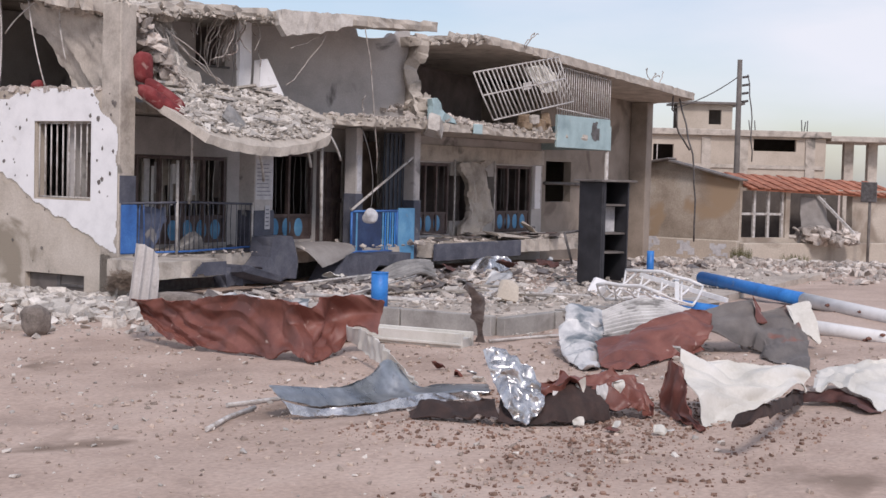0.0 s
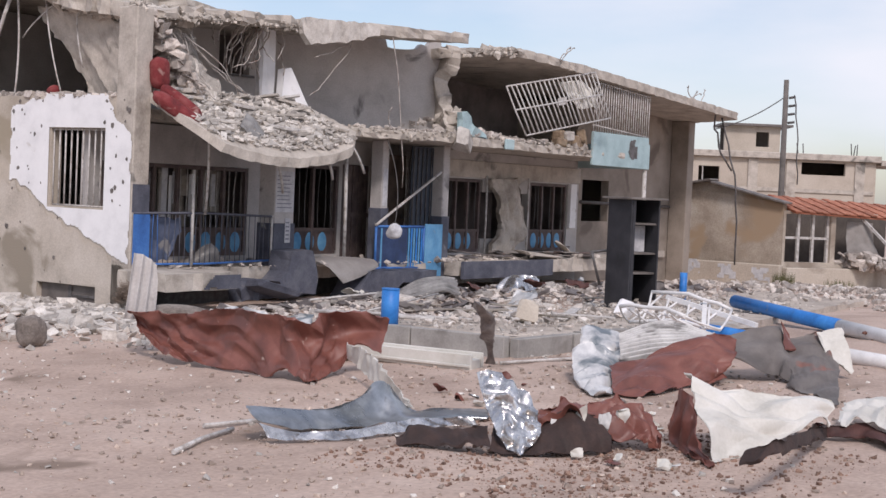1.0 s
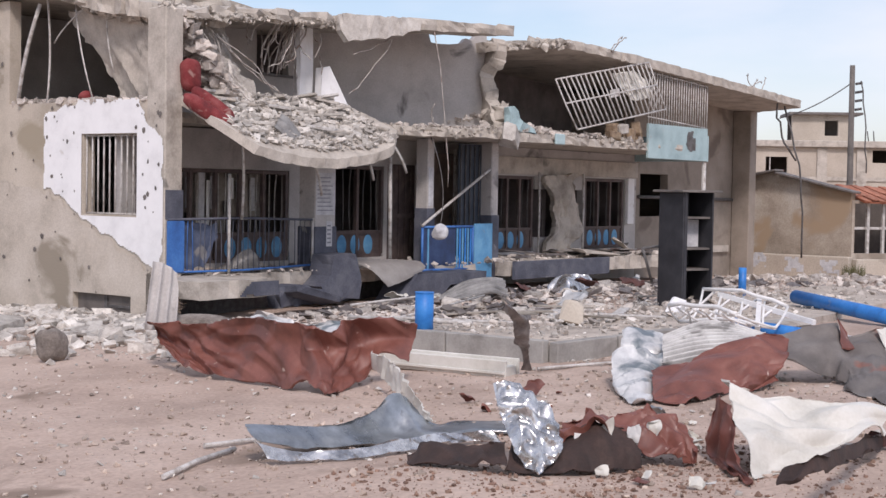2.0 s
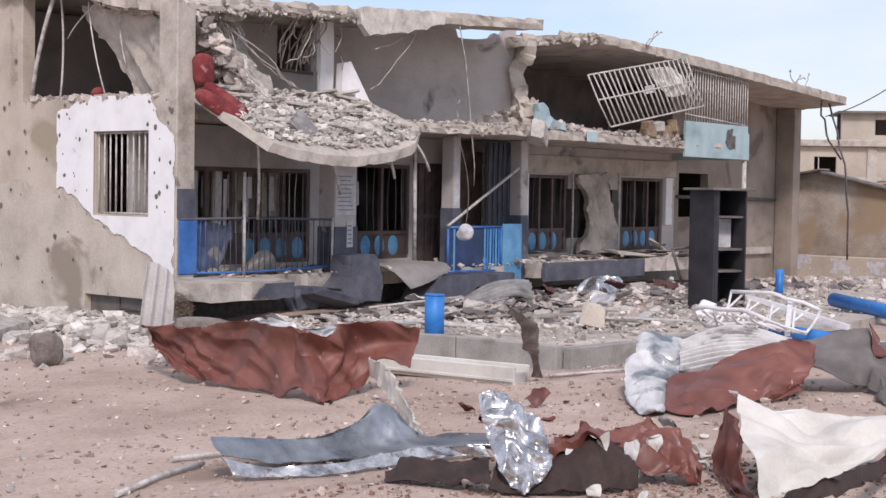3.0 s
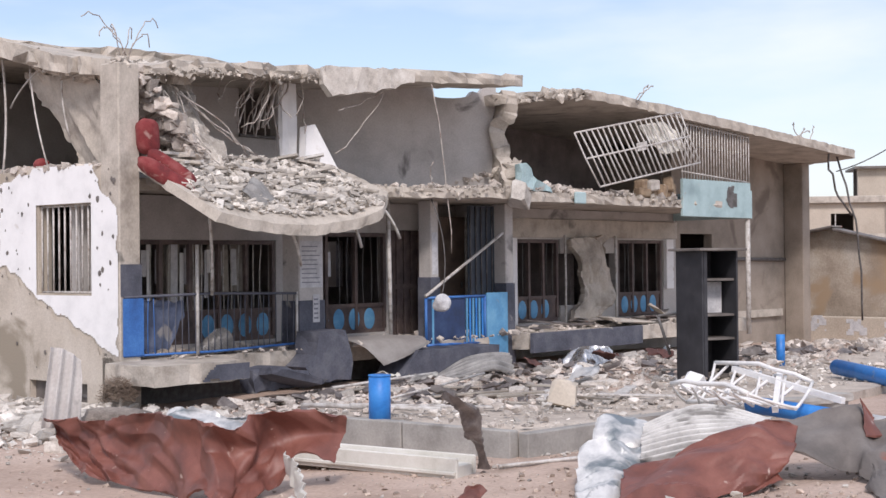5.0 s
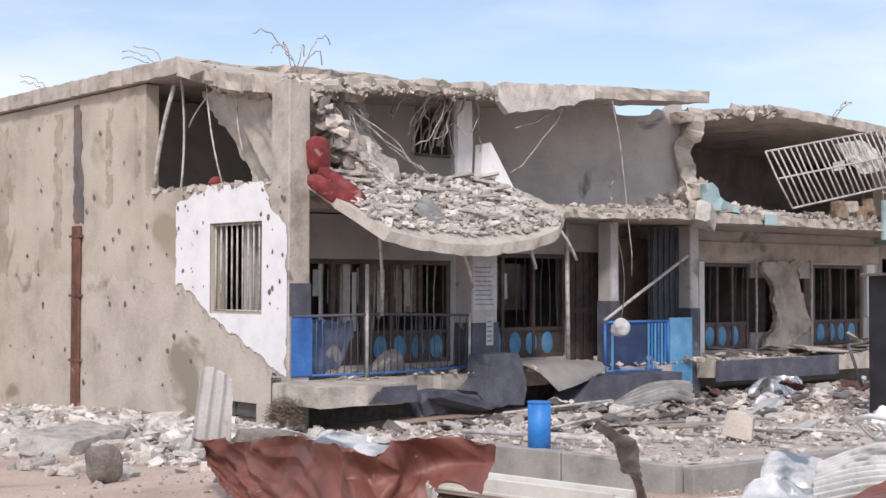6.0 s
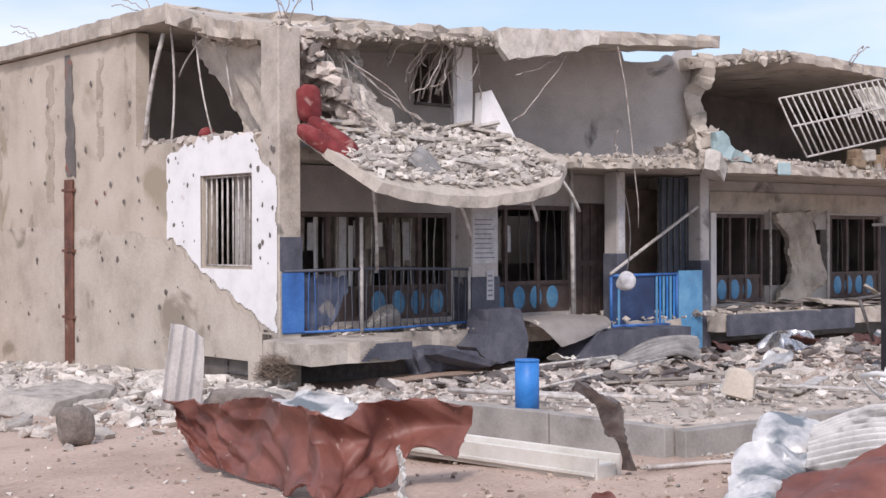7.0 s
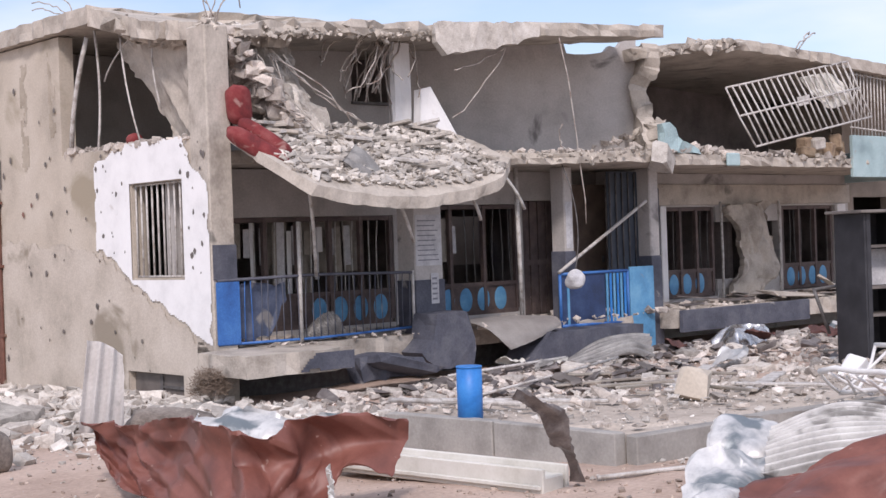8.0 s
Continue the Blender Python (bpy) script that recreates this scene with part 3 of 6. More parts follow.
part("white_jamb", box(17.62, 17.95, 1.3, 1.397, 1.3, 2.54, bevel=0.01), WHITE, front, "white jamb")
part("slate_jamb", box(10.4, 11.29, 1.32, 1.397, 0.2, 2.9, bevel=0.01), SLATE, front, "slate painted pier")
tagged(part("wall_right", wall("y", 1.5, 0.25, 18.21, 24.7, -0.6, 5.0, [(18.6, 20.2, 1.5, 2.7)]), DINGYSHADE), "plain beige wall under the right roof", "wall", kind="structure")
tagged(part("wall_end", wall("x", 24.45, 0.25, 1.76, 9.0, -0.6, 5.0), SIDE), "beige end wall", "wall", kind="structure")
tagged(part("end_column", box(24.3, 24.75, 0.9, 1.49, -0.6, 4.75, bevel=0.02), DINGYSHADE), "concrete end column", "column", kind="structure")
tagged(part("wall_rear", wall("y", 9.0, 0.25, 0.26, 24.4, -0.6, 5.5, [(8.5, 9.1, 1.45, 2.6), (9.4, 9.8, 1.7, 2.5), (12.5, 13.8, 1.4, 2.6)]), DIMROOM), "rear wall of the building", "wall", kind="structure")
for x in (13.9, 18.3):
    tagged(part("wall_partition", wall("x", x, 0.15, 1.63, 8.98, 0.6, 3.2), DIMROOM), "dim plastered partition wall", "wall", kind="structure")
# column between the porch bays
pier = tagged(part("porch_column", box(3.68, 4.26, -0.02, 0.4, 0.3, 3.2, bevel=0.015), GREYWALL), "grey porch column with pasted notices and a slate foot", "column", kind="structure")
part("slate_foot", box(3.66, 4.28, -0.04, 0.41, 0.3, 1.4, bevel=0.01), SLATE, pier, "slate blue painted foot")
nt = part("notice", box(3.7, 4.24, -0.026, -0.021, 1.62, 2.42), PAPER, pier, "large weathered printed notice")
bm = bmesh.new()
for k in range(9):
    z = 1.7 + k * 0.077
    box(3.74, 3.74 + random.uniform(0.3, 0.46), -0.0295, -0.0265, z, z + 0.018, bm)
part("print_line", bm, INK, nt, "faded unreadable lines of print")
nt = part("notice", box(3.98, 4.14, -0.046, -0.041, 1.02, 1.5), PAPER, pier, "narrow white notice strip")
bm = bmesh.new()
for k in range(5):
    box(4.0, 4.1, -0.0495, -0.0465, 1.08 + k * 0.08, 1.11 + k * 0.08, bm)
part("print_line", bm, INK, nt, "faded unreadable lines of print")
pier = tagged(part("porch_column", box(7.1, 7.32, -0.02, 0.3, 0.3, 3.2, bevel=0.015), GREYWALL), "slim grey porch column with peeling notices", "column", kind="structure")
part("slate_foot", box(7.08, 7.34, -0.04, 0.31, 0.3, 1.75, bevel=0.01), SLATE, pier, "slate blue painted foot")
part("notice", box(7.13, 7.29, -0.026, -0.021, 1.8, 2.6), PAPER, pier, "torn white notice")
pier = tagged(part("gate_pillar", box(9.34, 9.6, -0.05, 0.45, -0.3, 3.2, bevel=0.02), GREYWALL), "grey gate pillar with a slate foot", "pillar", kind="structure")
part("slate_foot", box(9.33, 9.62, -0.07, 0.46, -0.3, 1.6, bevel=0.01), SLATE, pier, "slate painted foot")
door = thing("door_leaf", "sky blue steel door with a dark barred top", "door")
part("blue_panel", box(8.66, 9.32, -0.11, -0.075, -0.12, 1.42, bevel=0.006), SKYBLUE, door, "sky blue lower panel")
part("dark_panel", box(8.52, 9.5, 0.24, 0.27, 1.0, 3.15, bevel=0.006), NAVYGREY, door, "dark slate upper panel")
for k in range(6):
    part("bar", tube([(8.56 + k * 0.17, 0.22, 1.1), (8.56 + k * 0.17, 0.22, 3.12)], 0.014, sides=5), DARKIRON, door)
brown = thing("brown_door", "plain brown wooden door standing ajar behind the gate", "door")
part("leaf", box(8.2, 9.26, 0.95, 1.0, 0.57, 2.95, bevel=0.008), BROWNWOOD, brown)
part("handle", box(9.1, 9.16, 0.91, 0.948, 1.5, 1.62, bevel=0.01), DARKIRON, brown, "dark iron handle")
part("stile", box(9.28, 9.36, 0.93, 1.03, 0.57, 3.05, bevel=0.008), IRON, brown, "pale door post")
tagged(part("porch_wall", wall("x", 9.5, 0.2, 0.2, 1.38, 0.0, 3.2), GREYWALL), "short grey porch wall", "wall", kind="structure")
# basement void under the porch; its shade is put into the wall's dark colour
tagged(part("wall_basement", wall("y", 0.5, 0.2, 0.3, 10, -0.6, 0.4), DARKIRON), "dark wall closing the void under the porch", "wall", kind="structure")
porch = tagged(part("porch_slab", slab([(-0.3, -1.25), (1.1, -1.28, 0.03), (1.45, -1.15), (1.55, -0.85), (1.6, -0.1), (3.7, -0.1, 0.05), (3.7, 1.38, 0), (0.27, 1.38, 0), (0.27, -0.02, 0), (-0.3, -0.05)], 0.27, 0.585, jit=0.03), CONCRETE), "broken concrete porch slab overhanging a dark void", "porch", kind="structure")
part("slate_patch", skin([(0.45, 0.3), (0.75, 0.56), (1.4, 0.57), (1.43, 0.3)], None, lambda u, v: (u, -1.33, v), cell=0.035, rag=0.03), SLATE, porch, "slate painted patch")
tagged(part("porch_slab", slab([(3.7, -0.1), (8.6, -0.1, 0.06), (8.6, 1.38, 0), (3.7, 1.38, 0)], 0.3, 0.56, jit=0.04, seed=4), CONCRETE), "cracked concrete porch slab under debris", "porch", kind="structure")
tagged(part("porch_slab", slab([(9.5, -0.5), (18.4, -0.5, 0.04), (18.4, 1.38, 0), (9.5, 1.38, 0)], 0.26, 0.6, jit=0.04, seed=6), CONCRETE), "raised concrete porch slab with a slate edge", "porch", kind="structure")
tagged(part("slate_step", box(9.42, 13.4, -0.68, -0.58, 0.2, 0.6, bevel=0.01), SLATE), "slate painted step front", "step", kind="structure")
tagged(part("wall_pipe", tube([(18.4, 1.43, 2.05), (24.2, 1.43, 2.0)], 0.05, sides=8), DARKIRON), "dark pipe along the beige wall", "pipe", kind="structure")
# upper floor slab and broken balcony
tagged(part("floor_upper", slab([(0.26, 0.4, 0.1), (4.9, 0.35, 0.08), (5.3, 0.0, 0.06), (7.8, -1.38, 0.06), (8.3, -1.3, 0.08), (8.5, -0.85, 0.05), (14.6, -0.78, 0.07), (18.15, -0.72, 0.02), (18.2, 1.48, 0), (24.4, 1.76, 0), (24.4, 8.98, 0), (0.26, 8.98, 0)], 3.2, 3.42), CONCRETE), "broken upper floor slab with a jagged balcony edge", "floor", kind="structure")
tagged(part("roof_corner", slab([(-0.15, 3.0, 0.03), (-0.15, 10.8, 0.02), (8, 10.8, 0), (8, 3.4, 0.1), (3.0, 2.2, 0.15)], 5.52, 5.82), CONCRETE), "flat concrete roof slab over the side wall", "roof", kind="structure")
FLAPZ = lambda x, y: float(np.interp(y, (0.1, 1.6, 3.1), (-0.62, -0.4, 0.0)))
tagged(part("roof_flap", slab([(-0.14, 3.05, 0.02), (-0.05, 1.6, 0.06), (0.15, 0.3, 0.09), (1.6, 0.4, 0.1), (2.6, 2.1, 0.08), (2.0, 3.1, 0.03)], 5.5, 5.8, tilt=FLAPZ, seed=31, step=0.12), CONCRETE), "cracked corner of the roof slab dropped on the pillar", "roof", kind="structure")
SAGR = lambda x, y: float(np.interp(x, (0, 1.5, 4, 9), (-0.62, -0.42, -0.28, 0.0))) + float(np.interp(y, (-1, 1), (0, 0.12)))
tagged(part("roof_front", slab([(0.6, 0.0, 0.12), (2.2, 0.0, 0.12), (4.2, -0.1, 0.1), (6.3, -0.6, 0.07), (8.75, -0.98, 0.05), (8.9, 0.35, 0.06), (8.0, 0.8, 0.1), (8.0, 3.3, 0.05), (2.7, 3.3, 0.05), (2.7, 2.0, 0.05), (1.6, 0.45, 0.1), (0.6, 0.34, 0.1)], 5.42, 5.68, tilt=SAGR, seed=11), CONCRETE), "cracked front roof slab sagging over the rooms", "roof", kind="structure")
DROP = lambda x, y: -0.05 * max(x - 11, 0) + float(np.interp(x, (9, 11.3), (-0.24, 0.03)))
tagged(part("roof_right", slab([(9.2, 1.2, 0.06), (9.15, -0.08, 0.06), (11.3, -0.72, 0.05), (14, -0.92, 0.03), (23.9, -0.92, 0.04), (24.9, 1.2, 0.05), (24.9, 9, 0), (9.4, 9, 0), (9.3, 1.9, 0.08)], 5.38, 5.62, tilt=DROP, seed=13), CONCRETE), "long concrete roof slab dipping at its end", "roof", kind="structure")
# upper rooms
upper = tagged(part("wall_upper", wall("y", 2.2, 0.2, 1.6, 5.5, 3.42, 5.3, [(4.3, 5.25, 4.4, 5.3)]), GREYWALL), "grey plastered wall of the open upper room", "wall", kind="structure")
for x in (4.35, 4.62, 4.9, 5.18):
    part("window_bar", tube(curve((x, 2.15, 4.38), (x + random.uniform(-0.06, 0.06), 2.15, 5.3), 0, random.uniform(-0.06, 0.06), 4), 0.014, sides=5), IRON, upper)
part("window_rail", box(4.25, 5.3, 2.12, 2.16, 4.38, 4.43), DARKIRON, upper, "dark window rail")
om = Matrix.Translation((5.42, 2.22, 0)) @ pose(0, 0, 0, 0, 0, -26.5)
tagged(part("wall_upper_slant", wall("y", 0.0, 0.2, 0.0, 4.5, 3.42, 5.22), GREYWALL), "plain grey wall running out to the broken party wall", "wall", kind="structure").matrix_basis = om
tagged(part("wall_upper_cross", wall("x", 9.95, 0.2, 0.95, 3.48, 3.42, 5.3), DIMROOM), "dim cross wall of the upper terrace", "wall", kind="structure")
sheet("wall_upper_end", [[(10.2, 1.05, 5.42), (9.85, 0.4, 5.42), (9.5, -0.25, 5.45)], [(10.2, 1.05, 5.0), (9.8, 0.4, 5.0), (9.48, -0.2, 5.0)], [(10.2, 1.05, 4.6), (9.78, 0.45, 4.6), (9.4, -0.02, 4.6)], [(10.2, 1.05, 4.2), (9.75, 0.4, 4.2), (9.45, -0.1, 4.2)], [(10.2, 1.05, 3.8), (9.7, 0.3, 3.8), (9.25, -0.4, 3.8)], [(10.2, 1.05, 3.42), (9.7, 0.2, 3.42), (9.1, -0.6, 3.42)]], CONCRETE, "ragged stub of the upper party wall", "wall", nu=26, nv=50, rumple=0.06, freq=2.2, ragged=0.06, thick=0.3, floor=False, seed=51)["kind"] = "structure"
tagged(part("wall_upper_side", wall("x", 5.55, 0.2, 2.42, 8.98, 3.42, 5.5), DIMROOM), "dim upper partition wall", "wall", kind="structure")
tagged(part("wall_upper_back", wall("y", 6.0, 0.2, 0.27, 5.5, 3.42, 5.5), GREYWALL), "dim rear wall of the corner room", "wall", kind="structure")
tagged(part("wall_upper_room", wall("y", 3.5, 0.2, 10.4, 18.3, 3.42, 5.3), DIMROOM), "shaded back wall of the upper terrace", "wall", kind="structure")
tagged(part("wall_upper_party", wall("x", 18.15, 0.2, 1.76, 3.5, 3.42, 4.95), DINGYSHADE), "beige upper party wall", "wall", kind="structure")

# sagging balcony slab over the porch
def sag_front(x):
    return float(np.interp(x, (0.3, 0.9, 1.5, 2.0, 2.7, 3.6, 4.3, 4.75), (2.72, 2.58, 2.5, 2.45, 2.43, 2.54, 2.72, 2.86)))


def sag_top(x, y):
    f = (y + 1.42) / 1.8
    return sag_front(x) + 0.2 + (3.62 - sag_front(x)) * min(max(f, 0), 1) ** 0.85


sv, sf, NU, NV = [], [], 40, 16
for k in (0, 1):
    for j in range(NV):
        for i in range(NU):
            x = 0.34 + (4.78 - 0.34) * i / (NU - 1)
            y = -1.42 + 1.8 * j / (NV - 1) + (0.05 * noise.noise((x * 4, 1, k)) if j == 0 else 0)
            y += 0.35 * (max(x - 4.1, 0) / 0.68) ** 2 * (1 - j / (NV - 1)) + 0.6 * (max(0.75 - x, 0) / 0.4) ** 2 * (1 - j / (NV - 1))
            sv.append((x + 0.05 * noise.noise((y * 5, i, 2)), y, sag_top(x, y) - k * 0.17 + 0.02 * noise.noise((x * 6, y * 6, k))))
n = NU * NV
for j in range(NV - 1):
    for i in range(NU - 1):
        a, b, c, d = j * NU + i, j * NU + i + 1, (j + 1) * NU + i + 1, (j + 1) * NU + i
        sf += [(a, b, c, d), (a + n, d + n, c + n, b + n)]
rim = [j * NU for j in range(NV)] + [(NV - 1) * NU + i for i in range(1, NU)] + [j * NU + NU - 1 for j in range(NV - 2, -1, -1)] + [i for i in range(NU - 2, 0, -1)]
sf += [(a, b, b + n, a + n) for a, b in zip(rim, rim[1:] + rim[:1])]
tagged(raw("sagging_slab", sv, sf, CONCRETE), "collapsed balcony slab hanging in a curve under rubble", "slab", kind="structure")

# terrace in front
PAVE = [(-1.55, -8.75, 0.02), (-0.4, -8.85, 0.02), (4.0, -9.6, 0.03), (12, -9.0, 0.05), (12, -6.4, 0.2), (5.0, -6.35, 0.2), (1.5, -6.3, 0.15), (-1.5, -5.7, 0.1)]
tagged(part("pavement", slab(PAVE, -0.3, 0.3, jit=0.03, step=0.3, seed=3), DUST), "raised concrete terrace covered in dust and rubble", "pavement", kind="structure")
kerb = tagged(new("kerb"), "grey concrete kerb blocks along the terrace edge", "kerb", kind="structure")
random.seed(71)
for (xa, ya), (xb, yb) in (((-1.62, -5.75), (-1.62, -8.78)), ((-1.6, -8.84), (-0.35, -8.96)), ((-0.3, -8.96), (4.0, -9.7))):
    length = math.hypot(xb - xa, yb - ya)
    n = max(1, round(length / 1.5))
    for k in range(n):
        mid = (k + 0.5) / n
        km = pose(xa + (xb - xa) * mid, ya + (yb - ya) * mid, random.uniform(-0.012, 0.004), random.uniform(-1.5, 1.5), random.uniform(-0.8, 0.8), math.degrees(math.atan2(yb - ya, xb - xa)) + random.uniform(-1.2, 1.2))
        half = length / n / 2 - random.uniform(0.006, 0.016)
        part("kerb_block", box(-half, half, -0.07, 0.07, -0.3, 0.315, m=km, bevel=0.01), KERB, kerb)
for k, (ta, tb) in enumerate(((0.03, 0.3), (0.32, 0.62), (0.64, 0.99))):
    xa, ya, xb, yb = -0.3 + 4.3 * ta, -8.99 - 0.74 * ta, -0.3 + 4.3 * tb, -8.99 - 0.74 * tb
    part("cap_slab", slab([(xa, ya - 0.1), (xb, yb - 0.1), (xb + 0.03, yb + 0.12, 0.02), (xa + 0.03, ya + 0.12, 0.02)], 0.23, 0.335, jit=0.022, step=0.14, seed=140 + k), KERB, kerb, "chipped cap slab" if k == 0 else "")
# Added wall: keeps bright sky out of the rear window openings.
tagged(part("wall_sky_screen", box(-4.0, 40.0, 10.8, 11.0, -0.8, 3.6), DINGYSHADE), "plain wall added behind the building to screen the sky", "wall", kind="structure")

# ---- torn sheets and poles on the road ----
RED_A = [
    [(-4.58, -4.98, 0.5), (-4.61, -5.7, 0.5), (-4.69, -6.48, 0.58), (-4.79, -7.12, 0.66), (-4.88, -7.64, 0.66), (-4.95, -7.99, 0.65), (-4.7, -8.05, 0.6), (-4.44, -8.1, 0.68), (-4.09, -8.19, 0.72), (-3.58, -8.35, 0.6)],
    [(-4.52, -5.06, 0.31), (-4.54, -5.6, 0.22), (-4.65, -6.44, 0.29), (-4.68, -7.0, 0.34), (-4.84, -7.59, 0.39), (-4.81, -7.84, 0.37), (-4.66, -8.01, 0.34), (-4.26, -7.97, 0.39), (-4.01, -8.12, 0.47), (-3.55, -8.26, 0.44)],
    [(-4.66, -5.49, 0.09), (-4.73, -6.07, -0.01), (-4.82, -6.72, -0.04), (-4.9, -7.25, -0.02), (-5.06, -7.72, -0.02), (-5.04, -7.97, 0.1), (-5.12, -8.44, -0.0), (-4.53, -8.24, 0.04), (-4.21, -8.3, 0.34), (-3.83, -8.42, 0.25)],
]
sheet("torn_sheet", RED_A, RUST, "large crumpled red-primed steel sheet standing on edge on sand", "metal sheet", nu=200, nv=70, rumple=0.11, freq=1.35, ragged=0.035, seed=2, lay=(0.9, 1.3), fine=1.0)
GREY = [
    [(-8.11, -10.27, 0.27), (-7.59, -10.3, 0.19), (-7.07, -10.35, 0.15), (-6.69, -10.39, 0.25), (-6.44, -10.43, 0.35), (-6.07, -10.46, 0.04), (-5.86, -10.62, 0.06), (-5.47, -11.0, 0.06)],
    [(-8.23, -10.4, 0.24), (-7.74, -10.43, 0.14), (-7.23, -10.48, 0.07), (-6.85, -10.52, 0.07), (-6.55, -10.56, 0.05), (-6.54, -10.82, 0.06), (-6.29, -10.97, 0.07), (-5.95, -11.3, 0.08)],
    [(-8.18, -10.48, 0.16), (-7.75, -10.5, 0.06), (-7.34, -10.59, 0.02), (-7.16, -10.78, 0.03), (-6.89, -10.87, 0.03), (-6.57, -10.91, 0.04), (-6.28, -11.03, 0.05), (-6.04, -11.34, 0.06)],
]
sheet("torn_sheet", GREY, GALV, "bent galvanised roofing sheet peaked in the middle on sand", "metal sheet", nu=120, nv=40, rumple=0.018, freq=1.6, seed=4)
LIP = [
    [(-8.28, -10.51, 0.18), (-7.98, -10.68, 0.08), (-7.75, -10.83, 0.08), (-7.5, -10.95, 0.09), (-7.2, -11.02, 0.11), (-6.87, -11.08, 0.12), (-6.6, -11.2, 0.12), (-6.42, -11.4, 0.13)],
    [(-8.22, -10.6, 0.06), (-7.98, -10.75, 0.01), (-7.76, -10.9, 0.01), (-7.5, -11.02, 0.02), (-7.2, -11.09, 0.03), (-6.83, -11.14, 0.05), (-6.55, -11.25, 0.05), (-6.4, -11.48, 0.05)],
]
sheet("torn_sheet", LIP, FOIL, "bright upturned lip of a torn roofing sheet", "metal sheet", nu=110, nv=12, rumple=0.015, freq=3, ragged=0.015, seed=5)
SILVER = [
    [(-7.1, -11.88, 0.65), (-7.04, -11.97, 0.68), (-6.99, -12.05, 0.66)],
    [(-7.21, -12.0, 0.52), (-7.11, -12.14, 0.57), (-6.98, -12.34, 0.47)],
    [(-7.29, -12.12, 0.39), (-7.18, -12.27, 0.45), (-7.05, -12.47, 0.33)],
    [(-7.35, -12.25, 0.25), (-7.25, -12.39, 0.28), (-7.15, -12.54, 0.23)],
    [(-7.36, -12.35, 0.13), (-7.29, -12.45, 0.16), (-7.23, -12.54, 0.15)],
    [(-7.38, -12.46, 0.07), (-7.39, -12.52, 0.07), (-7.32, -12.51, 0.08)],
]
sheet("crumpled_foil", SILVER, FOIL, "bright crumpled metal scrap standing in the torn sheets", "metal scrap", nu=70, nv=90, rumple=0.05, freq=5.0, ragged=0.03, seed=6, lay=(1.0, 1.0), fine=0.7)
CREAM = [
    [(-5.98, -13.27, 0.72), (-5.81, -13.4, 0.61), (-5.59, -13.6, 0.53), (-5.35, -13.82, 0.54), (-5.11, -14.05, 0.54), (-4.94, -14.18, 0.48)],
    [(-6.2, -13.46, 0.52), (-6.04, -13.63, 0.45), (-5.7, -13.72, 0.43), (-5.55, -13.95, 0.46), (-5.29, -14.14, 0.48), (-5.02, -14.22, 0.42)],
    [(-6.42, -13.66, 0.3), (-6.25, -13.77, 0.26), (-5.98, -13.89, 0.31), (-5.7, -14.04, 0.35), (-5.43, -14.17, 0.41), (-5.12, -14.23, 0.36)],
    [(-6.63, -13.88, 0.08), (-6.37, -13.92, 0.08), (-6.1, -13.97, 0.13), (-5.77, -14.11, 0.25), (-5.45, -14.23, 0.36), (-5.23, -14.23, 0.28)],
]
sheet("torn_sheet", CREAM, WSHEET, "folded cream-painted steel sheet with a pointed tip", "metal sheet", nu=130, nv=80, rumple=0.075, freq=1.9, ragged=0.012, seed=9, fine=0.5, lay=(0.8, 1.3))
CREAM_B = [
    [(-3.96, -13.97, 0.35), (-3.83, -14.17, 0.39), (-3.79, -14.41, 0.45), (-3.72, -14.7, 0.47)],
    [(-4.46, -14.12, 0.31), (-4.34, -14.3, 0.36), (-4.29, -14.56, 0.33), (-4.23, -14.84, 0.26)],
    [(-4.87, -14.23, 0.24), (-4.75, -14.4, 0.31), (-4.91, -14.7, 0.22), (-5.11, -14.94, 0.13)],
]
sheet("torn_sheet", CREAM_B, WSHEET, "jagged cream-painted sheet lying over dark debris", "metal sheet", nu=50, nv=20, rumple=0.05, freq=4, ragged=0.04, seed=12)
LEE = [
    [(-4.88, -14.03, 0.25), (-4.83, -14.22, 0.23), (-4.7, -14.38, 0.28), (-4.85, -14.69, 0.2), (-5.08, -14.92, 0.12)],
    [(-4.95, -13.92, 0.12), (-4.92, -14.24, 0.15), (-4.84, -14.46, 0.18), (-5.21, -14.78, 0.19), (-5.1, -14.92, 0.11)],
]
sheet("dark_sheet", LEE, RUSTDARK, "dark rusty underside of the jagged sheet", "metal sheet", nu=50, nv=16, rumple=0.03, freq=3, ragged=0.02, seed=13)
# Dark sheet added where the cream sheet casts its shade.
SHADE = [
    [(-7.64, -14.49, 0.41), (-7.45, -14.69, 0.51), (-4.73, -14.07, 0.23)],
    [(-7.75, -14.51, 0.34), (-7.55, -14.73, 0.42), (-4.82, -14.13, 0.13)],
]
sheet("dark_sheet", SHADE, SHADEBROWN, "dark sheet standing for the shade under the folded cream sheet", "metal sheet", nu=40, nv=14, rumple=0.03, freq=3, ragged=0.03, seed=14)
